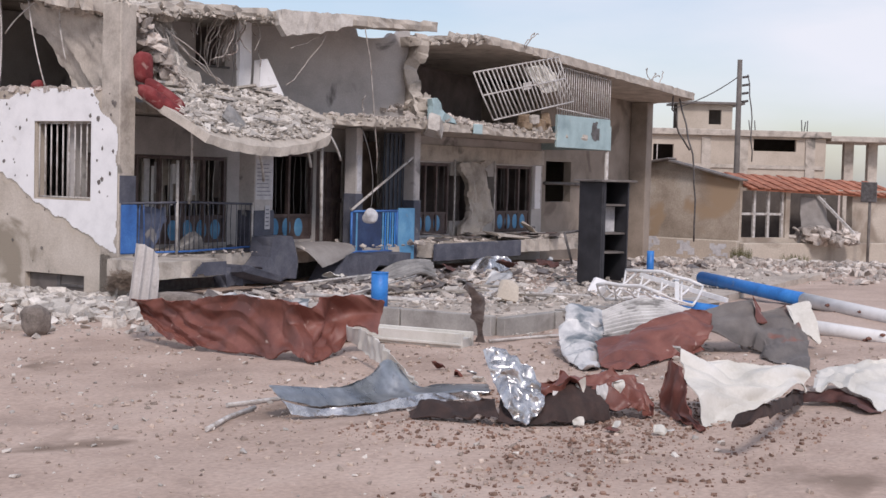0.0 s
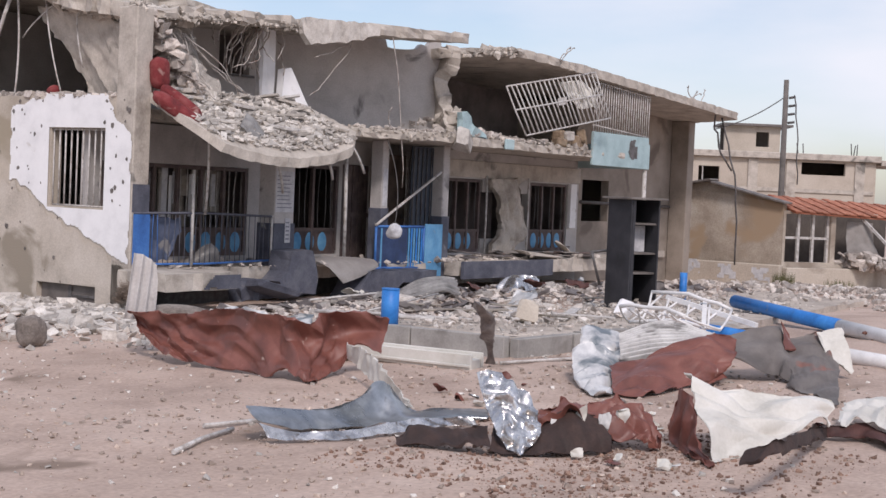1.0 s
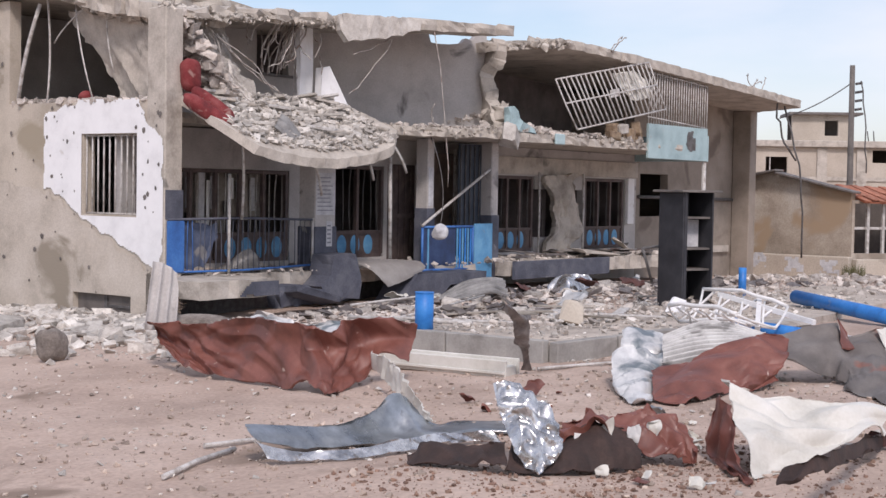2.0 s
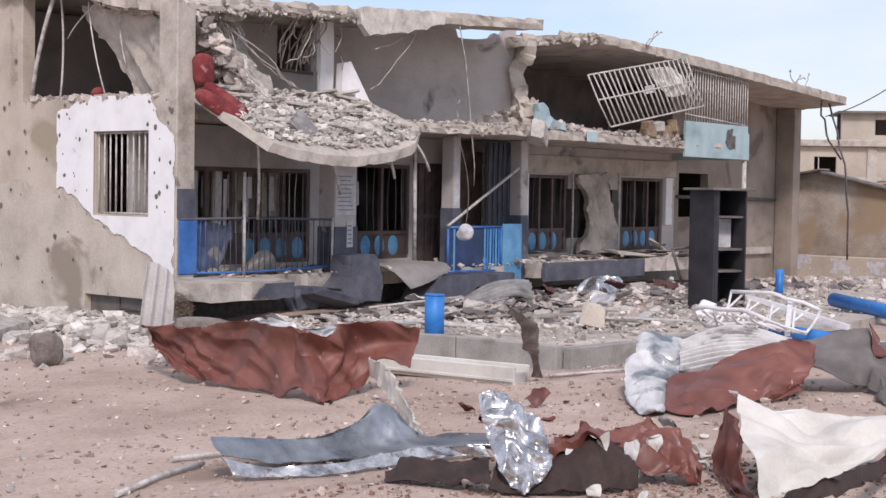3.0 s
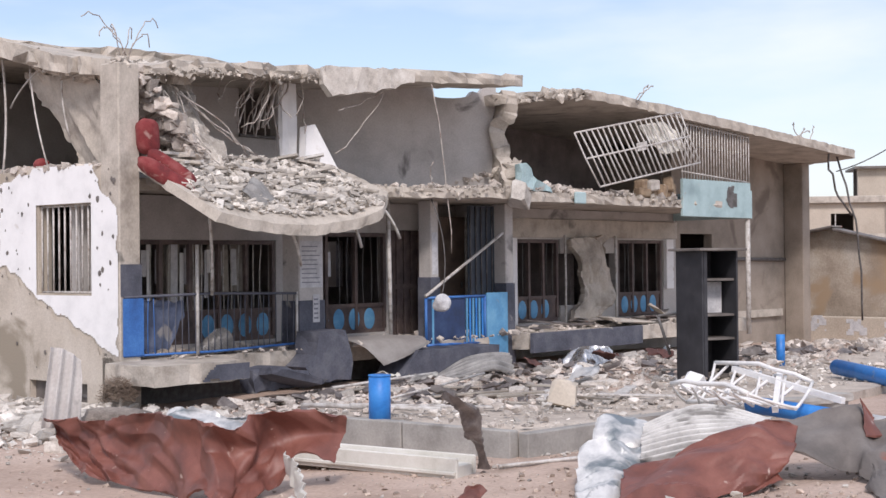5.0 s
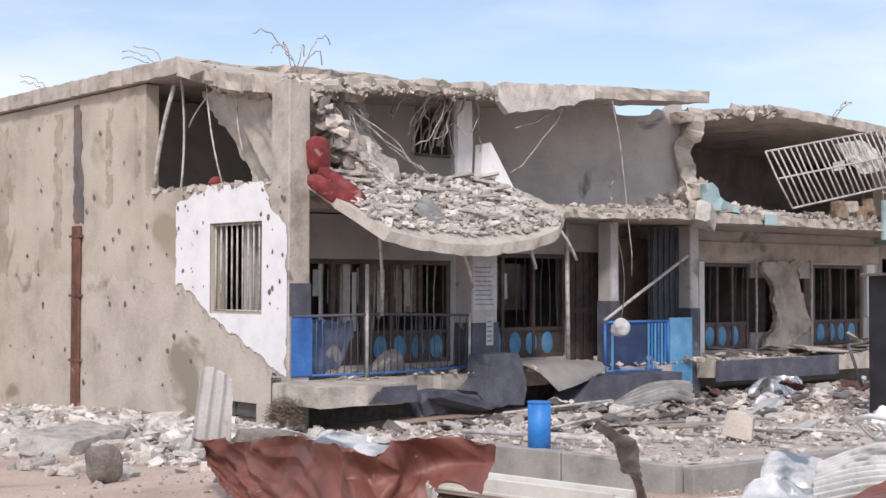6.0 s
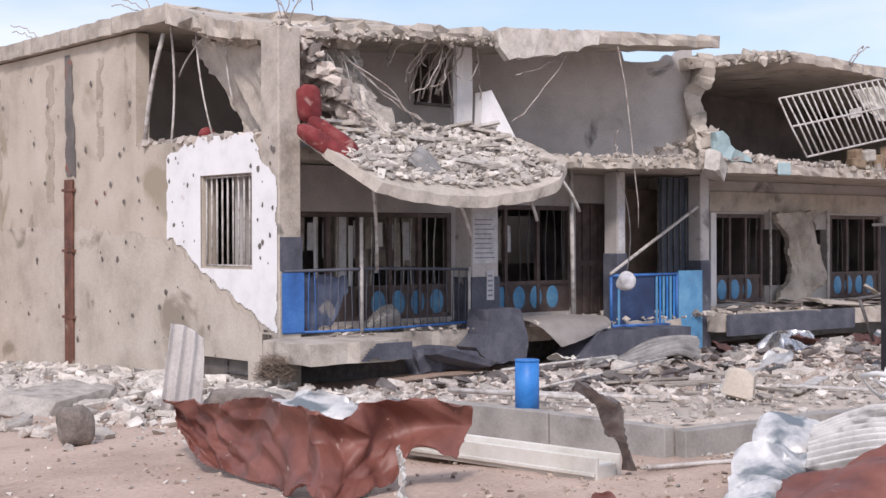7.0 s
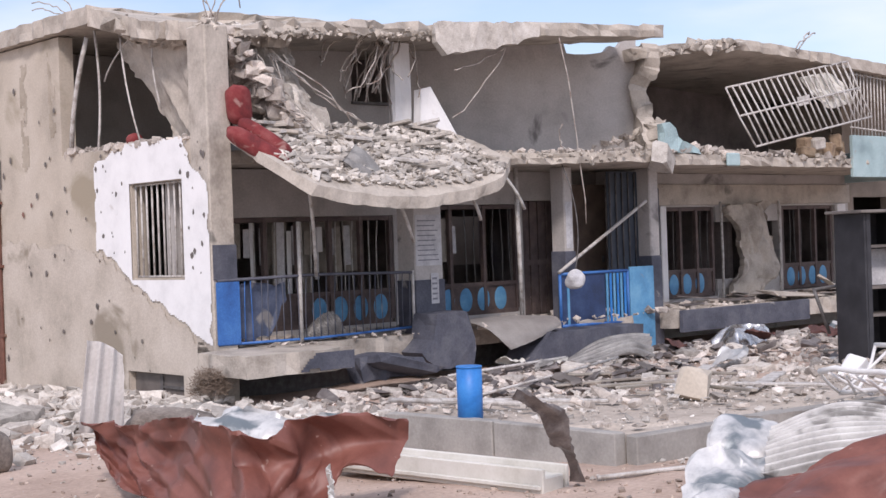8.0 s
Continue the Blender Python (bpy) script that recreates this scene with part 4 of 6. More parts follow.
# Hollow of the curled sheet: its shade is painted on the front face.
HOLLOW = [
    [(-7.14, -12.11, 0.25), (-6.98, -12.29, 0.19), (-6.87, -12.4, 0.29), (-6.77, -12.51, 0.36), (-6.67, -12.63, 0.38), (-6.57, -12.74, 0.34), (-6.49, -12.84, 0.23)],
    [(-7.35, -12.21, 0.16), (-7.18, -12.41, 0.14), (-7.06, -12.54, 0.21), (-6.96, -12.64, 0.25), (-6.87, -12.75, 0.26), (-6.77, -12.86, 0.24), (-6.7, -12.96, 0.18)],
    [(-7.47, -12.27, 0.09), (-7.34, -12.52, 0.07), (-7.2, -12.63, 0.08), (-7.11, -12.74, 0.08), (-6.97, -12.85, 0.09), (-6.85, -12.95, 0.09), (-6.79, -13.03, 0.1)],
]
SHRED = [
    [(-6.68, -12.25, 0.32), (-6.57, -12.37, 0.36), (-6.46, -12.49, 0.39), (-6.36, -12.6, 0.36), (-6.27, -12.71, 0.45), (-6.14, -12.9, 0.4), (-6.03, -13.07, 0.23)],
    [(-6.86, -12.34, 0.31), (-6.74, -12.47, 0.36), (-6.63, -12.6, 0.4), (-6.52, -12.71, 0.36), (-6.42, -12.84, 0.35), (-6.29, -13.04, 0.29), (-6.2, -13.18, 0.2)],
    [(-6.99, -12.42, 0.23), (-6.87, -12.55, 0.32), (-6.76, -12.67, 0.36), (-6.65, -12.8, 0.28), (-6.57, -12.91, 0.19), (-6.46, -13.07, 0.16), (-6.33, -13.26, 0.12)],
]
UPRIGHT = [
    [(-5.93, -13.16, 0.51), (-6.03, -13.25, 0.55), (-6.17, -13.39, 0.53)],
    [(-6.0, -13.18, 0.31), (-6.19, -13.36, 0.34), (-6.41, -13.57, 0.31)],
    [(-6.01, -13.16, 0.11), (-6.27, -13.43, 0.13), (-6.6, -13.73, 0.16)],
    [(-6.45, -13.51, 0.11), (-6.72, -13.77, 0.12), (-6.9, -13.98, 0.12)],
]
# Dark strip added for the shaded gap below the roofing lip.
UNDER = [
    [(-7.43, -11.33, 0.04), (-7.31, -11.41, 0.13), (-7.28, -11.63, 0.18), (-7.24, -11.87, 0.18), (-7.21, -12.1, 0.24)],
    [(-7.6, -11.45, 0.04), (-7.55, -11.59, 0.05), (-7.52, -11.81, 0.07), (-7.49, -12.04, 0.11), (-7.47, -12.27, 0.11)],
]
sheet("dark_sheet", HOLLOW, SHADEBROWN, "curled underside of a torn sheet, dark with painted shade", "metal sheet", nu=70, nv=30, rumple=0.06, freq=3, ragged=0.02, seed=15)
sheet("torn_sheet", SHRED, RUST, "low torn red-primed sheet with shredded edges", "metal sheet", nu=110, nv=34, rumple=0.09, freq=4.5, ragged=0.06, seed=16, lay=(1.0, 0.8))
sheet("torn_sheet", UPRIGHT, RUST, "narrow red-primed tongue of torn sheet standing up", "metal sheet", nu=30, nv=44, rumple=0.05, freq=3, ragged=0.03, seed=17)
sheet("dark_sheet", UNDER, SHADEBROWN, "dark strip standing for the shade under the bent roofing", "metal sheet", nu=60, nv=14, rumple=0.04, freq=4, ragged=0.02, seed=19)
for k, (px, py, pz, s) in enumerate(((-6.75, -12.66, 0.36, 0.16), (-6.62, -12.80, 0.33, 0.2), (-6.45, -12.86, 0.38, 0.18), (-6.9, -12.5, 0.3, 0.12), (-7.1, -12.86, 0.1, 0.12), (-6.95, -13.62, 0.1, 0.15))):
    o = Vector((px, py, pz))
    s *= 0.65
    sheet("metal_flake", [[o, o + Vector((0.5, -0.7, 0.2)) * s], [o + Vector((-0.2, -0.1, -0.4)) * s, o + Vector((0.2, -0.8, -0.3)) * s], [o + Vector((0.1, -0.3, -1.0)) * s, o + Vector((0.2, -0.5, -1.0)) * s]], (WSHEET, TIN)[k % 2], "pale torn flake hanging on the dark sheet", "metal scrap", nu=10, nv=12, rumple=0.03, freq=8, ragged=0.04, seed=170 + k, group="metal flakes")
RUST_B = [
    [(-2.92, -10.94, 0.28), (-2.56, -11.18, 0.4), (-2.11, -11.47, 0.55), (-1.86, -11.66, 0.66), (-1.62, -11.88, 0.56)],
    [(-3.26, -11.14, 0.24), (-2.92, -11.36, 0.34), (-2.48, -11.65, 0.43), (-2.26, -11.79, 0.5), (-1.98, -12.03, 0.44)],
    [(-3.74, -11.42, 0.1), (-3.68, -11.73, 0.11), (-2.78, -11.8, 0.14), (-2.63, -11.93, 0.13), (-2.2, -12.0, 0.2)],
]
sheet("torn_sheet", RUST_B, RUST, "curved red-primed sheet leaning on a scrap pile", "metal sheet", nu=110, nv=50, rumple=0.09, freq=1.9, seed=18, lay=(0.8, 1.4))
CORR = [
    [(-2.03, -10.60, 0.55), (-1.83, -10.82, 0.67), (-1.63, -11.03, 0.71), (-1.26, -11.45, 0.57)],
    [(-2.40, -10.77, 0.42), (-2.19, -11.00, 0.50), (-2.00, -11.20, 0.54), (-1.70, -11.54, 0.55)],
    [(-2.58, -10.87, 0.29), (-2.38, -11.09, 0.33), (-2.19, -11.29, 0.38), (-1.95, -11.55, 0.52)],
]
CORR_T = [[r[i] for r in CORR] for i in range(4)]
sheet("corrugated_sheet", CORR_T, TIN, "curled white corrugated roofing sheet", "metal sheet", nu=150, nv=34, rumple=0.015, freq=2, ribs=0.032, rib_pitch=0.07, seed=21)
CRUMP = [
    [(-2.67, -10.3, 0.4), (-2.56, -10.47, 0.46), (-2.45, -10.64, 0.42), (-2.32, -10.84, 0.4)],
    [(-3.01, -10.51, 0.21), (-2.91, -10.66, 0.28), (-2.82, -10.8, 0.29), (-2.75, -10.92, 0.19)],
    [(-3.54, -10.89, 0.09), (-3.89, -11.22, 0.09), (-4.04, -11.43, 0.1), (-3.83, -11.45, 0.1)],
]
sheet("crumpled_sheet", CRUMP, CRUSH, "crushed white and blue-grey sheet metal", "metal scrap", nu=70, nv=60, rumple=0.065, freq=3.0, seed=24, lay=(1.0, 1.0), fine=0.7)
CRUMP_B = [
    [(-1.98, -10.02, 0.56), (-1.87, -10.18, 0.60), (-1.76, -10.36, 0.55), (-1.66, -10.51, 0.44)],
    [(-2.32, -10.23, 0.44), (-2.21, -10.40, 0.48), (-2.10, -10.57, 0.41), (-2.03, -10.68, 0.31)],
    [(-2.38, -10.28, 0.14), (-2.28, -10.46, 0.14), (-2.16, -10.6, 0.12), (-2.10, -10.72, 0.1)],
]
sheet("crumpled_sheet", CRUMP_B, CRUSH, "curled pale sheet scrap with a dark mouth", "metal scrap", nu=40, nv=30, rumple=0.06, freq=2.6, seed=27, lay=(1.0, 1.0), fine=0.3)
TAUPE = [
    [(-1.49, -11.27, 0.58), (-1.16, -11.68, 0.61), (-0.84, -12.07, 0.74), (-0.78, -12.15, 0.58), (-0.57, -12.4, 0.66), (-0.4, -12.61, 0.67)],
    [(-1.71, -11.62, 0.49), (-1.47, -11.92, 0.46), (-1.21, -12.25, 0.46), (-1.12, -12.36, 0.4), (-0.94, -12.57, 0.47), (-0.76, -12.8, 0.37)],
    [(-1.89, -11.88, 0.38), (-1.67, -12.15, 0.29), (-1.48, -12.39, 0.18), (-2.18, -12.82, 0.16), (-2.53, -13.18, 0.17), (-3.06, -13.6, 0.17)],
]
sheet("torn_sheet", TAUPE, PANEL, "dull taupe sheet with rusty back leaning on scrap", "metal sheet", nu=80, nv=30, rumple=0.08, freq=1.8, seed=30)
FOLD = [
    [(-0.9, -12.12, 0.77), (-0.81, -12.2, 0.62)],
    [(-0.99, -12.2, 0.62), (-0.86, -12.27, 0.53)],
    [(-1.1, -12.28, 0.48), (-0.92, -12.36, 0.46)],
]
sheet("torn_sheet", FOLD, RUST, "rusty red fold of the taupe sheet", "metal sheet", nu=16, nv=24, rumple=0.02, freq=3, ragged=0.02, seed=34, floor=False)
EDGE = [
    [(-0.62, -12.46, 0.69), (-0.42, -12.7, 0.7)],
    [(-0.74, -12.6, 0.52), (-0.54, -12.86, 0.46)],
    [(-0.82, -12.74, 0.4), (-0.7, -12.95, 0.22)],
]
sheet("torn_sheet", EDGE, WSHEET, "pale bent flap at the end of the taupe sheet", "metal sheet", nu=20, nv=30, rumple=0.04, freq=3, ragged=0.04, seed=35, floor=False)
FLAP = [
    [(-4.36, -8.31, 0.38), (-4.94, -9.09, 0.37), (-5.54, -9.83, 0.24), (-6.16, -10.56, 0.08)],
    [(-4.35, -8.33, 0.18), (-4.87, -9.00, 0.12), (-5.39, -9.66, 0.05), (-5.85, -10.20, 0.0)],
]
sheet("torn_strip", FLAP, WSHEET, "twisted pale strip of torn sheet on sand", "metal scrap", nu=60, nv=10, rumple=0.05, freq=4, seed=33)


def lie(points, lift):
    return [(x, y, ground_top(x, y) + lift) for x, y in points]


def pole(a, b, split, r, label):
    p = thing("fallen_pole", label, "pole", "fallen striped poles")
    va, vb = Vector(a), Vector(b)
    m = va.lerp(vb, split)
    part("blue_length", tube([va, va.lerp(m, 0.5), m], r, sides=16), BRIGHTBLUE, p, "bright blue painted length")
    part("white_length", tube([m, m.lerp(vb, 0.5), vb], r * 0.99, sides=16), POLEWHITE, p, "white painted length with rust scars")
    d = (vb - m).normalized()
    s = d.orthogonal().normalized()
    for k in range(20):
        q = m.lerp(vb, random.random())
        o = Matrix.Rotation(random.uniform(0, math.tau), 3, d) @ s
        bm = bmesh.new()
        bmesh.ops.create_icosphere(bm, subdivisions=1, radius=random.uniform(0.03, 0.06), matrix=Matrix.Translation(q + o * (r * 0.97)) @ Matrix.Diagonal((1, 1, 0.5, 1)))
        part("rust_scar", bm, BROWN, p)
    return p


pole((6.75, -8.32, 0.42), (2.2, -13.75, 0.24), 0.5, 0.115, "fallen steel pole, blue at one end and white beyond")
pole((1.75, -9.6, 0.36), (0.25, -14.3, 0.2), 0.28, 0.10, "second fallen steel pole, blue and white, under scrap")
truss = thing("lattice_frame", "bent white lattice steel frame lying on poles", "steel frame")
random.seed(8)
A0, A1, B0, B1 = Vector((1.5, -8.9, 0.36)), Vector((1.1, -10.5, 0.42)), Vector((2.0, -9.0, 0.8)), Vector((1.7, -10.4, 0.66))
for a, b in ((A0, A1), (B0, B1)):
    part("chord", tube(curve(a, b, 0.08, 0.05, 6, 0.02), 0.026, sides=6), POLEWHITE, truss)
C0, C1 = Vector((1.0, -9.0, 0.62)), Vector((0.6, -10.2, 0.6))
part("chord", tube(curve(C0, C1, 0.06, -0.05, 6, 0.02), 0.03, sides=6), POLEWHITE, truss)
for k in range(9):
    t = k / 8
    part("brace", tube(curve(A0.lerp(A1, t), B0.lerp(B1, min(max(t + 0.14 * (-1) ** k, 0), 1)), 0, random.uniform(-0.04, 0.04), 3), 0.018, sides=6), POLEWHITE, truss)
    part("brace", tube(curve(A0.lerp(A1, t), C0.lerp(C1, min(max(t - 0.14 * (-1) ** k, 0), 1)), 0, random.uniform(-0.04, 0.04), 3), 0.016, sides=6), POLEWHITE, truss)
for a, b in (((1.9, -9.3, 0.75), (1.4, -10.9, 0.5)), ((1.9, -9.9, 0.72), (1.0, -10.3, 0.4))):
    tagged(part("bent_flat_bar", tube([a, b], 0.045, sides=4), POLEWHITE), "white flat steel bar lying across the lattice frame", "steel bar", "white flat bars")

# ---- small upright things ----
drum = thing("blue_pipe_stub", "upright bright blue pipe stub on the terrace edge", "pipe")
part("shell", tube([(-1.5, -6.78, 0.26), (-1.5, -6.78, 0.5), (-1.5, -6.78, 0.78)], 0.122, sides=24), BRIGHTBLUE, drum)
part("rim", tube([(-1.5, -6.78, 0.775), (-1.5, -6.78, 0.795)], 0.125, sides=24), BRIGHTBLUE, drum)
post = thing("blue_post", "short blue steel post standing in rubble", "post")
part("shaft", tube([(8.9, -6.3, 0.1), (8.9, -6.3, 0.75)], 0.075, sides=12), BRIGHTBLUE, post)

cabinet = thing("kiosk_cabinet", "tall charcoal metal cabinet with open shelves standing in rubble", "cabinet")
cm = pose(5.53, -6.85, 0.0, 0, 0, -23.5)
H = 0.325
part("back_panel", box(-H, H, H - 0.03, H, 0.1, 2.16, m=cm), BLACK, cabinet)
part("side_panel", box(-H, -H + 0.03, -H, H - 0.03, 0.1, 2.16, m=cm, bevel=0.004), BLACK, cabinet)
part("side_panel", box(H - 0.03, H, -H, H - 0.03, 0.1, 2.16, m=cm, bevel=0.004), BLACK, cabinet)
part("top_plate", box(-H - 0.1, H + 0.1, -H - 0.1, H + 0.06, 2.162, 2.2, m=cm, bevel=0.006), PANEL, cabinet, "thin overhanging top plate")
for z in (0.3, 0.85, 1.2, 1.72):
    part("shelf", box(-H + 0.031, H - 0.031, -H + 0.06, H - 0.031, z, z + 0.035, m=cm), PANEL, cabinet, "dull shelf")
part("pale_insert", box(-H + 0.06, H - 0.06, 0.0, 0.05, 1.24, 1.7, m=cm), PAPER, cabinet, "pale grey box on the shelf")
part("door_stile", box(-H + 0.03, -H + 0.09, -H - 0.005, -H + 0.03, 0.1, 2.16, m=cm), BLACK, cabinet)


def window_grille(lo, hi, z0, z1, place, n, label, r=0.011):
    w = thing("window_grille", label, "window bars", "window grilles")
    for k in range(n + 1):
        u = lo + (hi - lo) * k / n
        part("bar", tube([place(u, z0), place(u, (z0 + z1) / 2), place(u, z1)], r, sides=6), IRON, w)
    for z in (z0 + 0.02, z1 - 0.02):
        part("rail", tube([place(lo, z), place(hi, z)], r, sides=6), IRON, w)
    return w


window_grille(0.72, 2.13, 1.6, 3.0, lambda u, z: (0.06, u, z), 9, "barred window opening in the white wall", 0.016)
# frames and panels in the front openings
for lo, hi, top in ((0.6, 4.4, 2.44), (4.95, 7.34, 2.6), (11.52, 13.1, 2.5), (15.6, 17.5, 2.5)):
    w = thing("window_frame", "dark wooden window front with blue oval panels and bars", "window", "shop window fronts")
    for z in (0.68, 1.18, top - 0.06):
        part("rail", box(lo, hi, 1.42, 1.5, z, z + 0.07), WOOD, w)
    part("sill_panel", box(lo, hi, 1.45, 1.48, 0.75, 1.18), WOOD, w, "dark purple-brown lower panel")
    k, n = 0, max(3, int((hi - lo) / 0.62))
    for i in range(n + 1):
        u = lo + (hi - lo) * i / n
        part("mullion", box(u - 0.035, u + 0.035, 1.41, 1.49, 0.75, top), WOOD, w)
    m = int((hi - lo) / (0.17 if lo < 1 else 0.2))
    for i in range(m):
        u = lo + (hi - lo) * (i + 0.5) / m
        if random.random() < 0.75:
            part("bar", tube(curve((u, 1.47, 1.2), (u + random.uniform(-0.04, 0.04), 1.47, top), 0, random.uniform(-0.05, 0.05), 3), 0.012, sides=5), IRON if lo < 1 else DARKIRON, w)
    start = 2.75 if lo < 1 else lo + 0.15
    u = start
    while u < hi - 0.2:
        bm = bmesh.new()
        bmesh.ops.create_uvsphere(bm, u_segments=16, v_segments=10, radius=1, matrix=Matrix.Translation((u + 0.15, 1.445, 0.95)) @ Matrix.Diagonal((0.15, 0.02, 0.21, 1)))
        part("oval_panel", bm, SKYBLUE, w, "sky blue painted oval")
        u += 0.42
# folding door of narrow dark planks beside the second window
fold = thing("folding_door", "closed dark wooden folding door of narrow planks", "door")
for k in range(9):
    part("plank", box(7.51 + k * 0.109, 7.612 + k * 0.109, 1.44 + 0.025 * (k % 2), 1.48 + 0.025 * (k % 2), 0.6, 2.67, bevel=0.006), WOOD, fold)
part("rail", box(7.5, 8.5, 1.415, 1.438, 1.5, 1.6), WOOD, fold)
# light falling cloth and boards behind the big window
for x, wd, z0, z1, y in ((2.6, 0.34, 1.2, 2.6, 1.64), (3.1, 0.4, 1.55, 2.6, 1.64), (3.6, 0.32, 1.55, 2.6, 1.64), (2.05, 0.4, 1.0, 2.6, 1.64), (1.2, 0.25, 1.3, 2.6, 1.64), (5.2, 0.3, 0.6, 1.9, 1.7), (5.6, 0.22, 0.6, 1.7, 1.7)):
    rows = [[(x + wd * i / 3, y + 0.06 * ((i + j) % 2), z1 + (z0 - z1) * j / 3) for i in range(4)] for j in range(4)]
    sheet("hanging_cloth", rows, CURTAIN, "dusty pale cloth hanging inside the broken window", "curtain", nu=16, nv=16, rumple=0.03, freq=4, floor=False, seed=int(x * 10), group="hanging cloths")

random.seed(91)
for k in range(22):
    x = 0.75 + k * 0.165 + random.uniform(-0.05, 0.05) if k < 18 else 5.0 + (k - 18) * 0.32
    w, top, low = random.uniform(0.07, 0.15), random.uniform(2.2, 2.42), random.uniform(1.4, 1.9)
    if 1.9 < x < 2.5:
        low = 1.25
    # Near-white colours put brightness into strips that hang in the shade.
    st = tagged(part("torn_strip", box(-w / 2, w / 2, -0.004, 0.004, low, top), (CURTAIN, PAPER, WHITE, PAPER)[k % 4]), "torn strip painted pale to look lit in the window", "blind", "torn blind strips")
    st.matrix_basis = Matrix.Translation((x, 1.53, 0)) @ pose(0, 0, 0, 0, random.uniform(-1.5, 1.5), random.uniform(-25, 25))
sheet("railing_mesh", [[(0.42, 0.04, 1.5), (0.9, 0.08, 1.48), (1.25, 0.05, 1.45)], [(0.42, 0.05, 1.1), (0.9, 0.1, 1.05), (1.15, 0.06, 1.0)], [(0.42, 0.04, 0.7), (0.8, 0.08, 0.72), (0.95, 0.05, 0.7)]], BLUEGREY, "torn blue-grey sheet tied behind the railing", "sheet", nu=30, nv=24, rumple=0.03, freq=4, ragged=0.05, floor=False, seed=92)
sheet("corrugated_sheet", [[(1.5, 0.25, 0.62), (2.0, 0.2, 0.95), (2.2, 0.18, 1.02)], [(1.45, 0.1, 0.62), (1.9, 0.05, 0.8), (2.25, 0.05, 0.86)], [(1.6, 0.04, 0.6), (2.0, 0.03, 0.62), (2.3, 0.02, 0.62)]], ZINC, "small bent corrugated sheet behind the railing", "metal sheet", nu=60, nv=20, rumple=0.01, ribs=0.012, rib_pitch=0.05, floor=False, seed=94)
rail = thing("porch_railing", "blue steel porch railing with bent bars", "railing")
part("top_rail", tube([(0.05, -0.02, 1.55), (1.8, -0.03, 1.57), (3.6, -0.02, 1.53)], 0.022, sides=8), SLATE, rail)
part("bottom_rail", tube([(0.05, -0.02, 0.66), (1.8, -0.02, 0.64), (3.6, -0.02, 0.68)], 0.02, sides=8), BLUE, rail)
part("blue_board", box(0.02, 0.4, -0.05, -0.036, 0.66, 1.53), BLUE, rail, "bright blue end board")
for k in range(27):
    x = 0.1 + k * 0.132
    part("baluster", tube(curve((x, -0.02, 0.66), (x + random.uniform(-0.03, 0.03), -0.02, 1.54), 0, random.uniform(-0.02, 0.02), 3), 0.008, sides=5), BLUE if k < 5 else SLATE, rail)
part("end_post", tube([(3.62, -0.02, 0.6), (3.62, -0.02, 1.56)], 0.024, sides=8), IRON, rail)
part("mid_post", tube([(1.45, -0.04, 0.6), (1.46, -0.03, 2.35)], 0.03, sides=8), IRON, rail, "bare pale pipe")

gate = thing("porch_gate", "blue steel gate with close bars, half open", "gate")
for a, b in (((6.85, -0.1, 0.45), (6.85, -0.1, 1.36)), ((8.6, -0.1, 0.42), (8.6, -0.1, 1.36)), ((6.85, -0.1, 1.36), (8.6, -0.1, 1.36)), ((6.85, -0.1, 0.47), (8.6, -0.1, 0.45))):
    part("frame_bar", tube([a, b], 0.028, sides=8), BLUE, gate)
part("mesh_sheet", box(6.9, 8.0, -0.095, -0.085, 0.48, 1.33), NAVY, gate, "navy sheet infill")
for k in range(6):
    part("bar", box(8.02 + k * 0.095, 8.07 + k * 0.095, -0.11, -0.095, 0.48, 1.33), BRIGHTBLUE if k % 2 else SKYBLUE, gate)
part("light_bar", box(7.02, 7.07, -0.11, -0.097, 0.48, 1.33), SKYBLUE, gate)
bar = thing("loose_pipe", "pale pipe slanting across the porch gate", "pipe")
part("pipe", tube(curve((6.8, -0.13, 1.39), (9.2, -0.09, 2.6), 0.0, 0.0, 6), 0.03, sides=8), IRON, bar)
ball = thing("hanging_lamp", "round white broken lamp globe hanging by a wire", "lamp")
bm = bmesh.new()
bmesh.ops.create_icosphere(bm, subdivisions=3, radius=0.15, matrix=Matrix.Translation((6.15, -1.1, 1.3)))
for v in bm.verts:
    v.co += v.normal * 0.05 * noise.noise(v.co * 7)
part("globe", bm, PAPER, ball)
part("wire", tube(curve((6.15, -1.1, 1.4), (6.55, -0.5, 3.24), 0, 0.15, 10), 0.01, sides=5), DARKIRON, ball)

# balcony grille hanging over the edge, and the parapet with its railing
hang = thing("hanging_grille", "pale steel balcony grille hanging askew over the edge", "railing")
P00, P10, P01, P11 = Vector((11.5, -0.88, 3.57)), Vector((14.95, -1.25, 4.22)), Vector((11.13, -0.5, 4.7)), Vector((14.6, -0.95, 5.35))


def on_grille(u, v):
    return P00.lerp(P10, u).lerp(P01.lerp(P11, u), v)


for v in (0, 0.52, 1):
    part("rail", tube([on_grille(u, v) for u in (0, 0.3, 0.6, 1)], 0.022, sides=6), IRON, hang)
for k in range(21):
    u = k / 20
    part("bar", tube([on_grille(u, 0), on_grille(min(u + random.uniform(-0.01, 0.012), 1), 0.5), on_grille(u, 1)], 0.02, sides=6), IRON, hang)
part("plate", box(-0.18, 0.18, -0.01, 0.01, -0.09, 0.09, m=Matrix.Translation(on_grille(0.52, 0.53)) @ pose(0, 0, 0, 0, -11, -6)), IRON, hang)
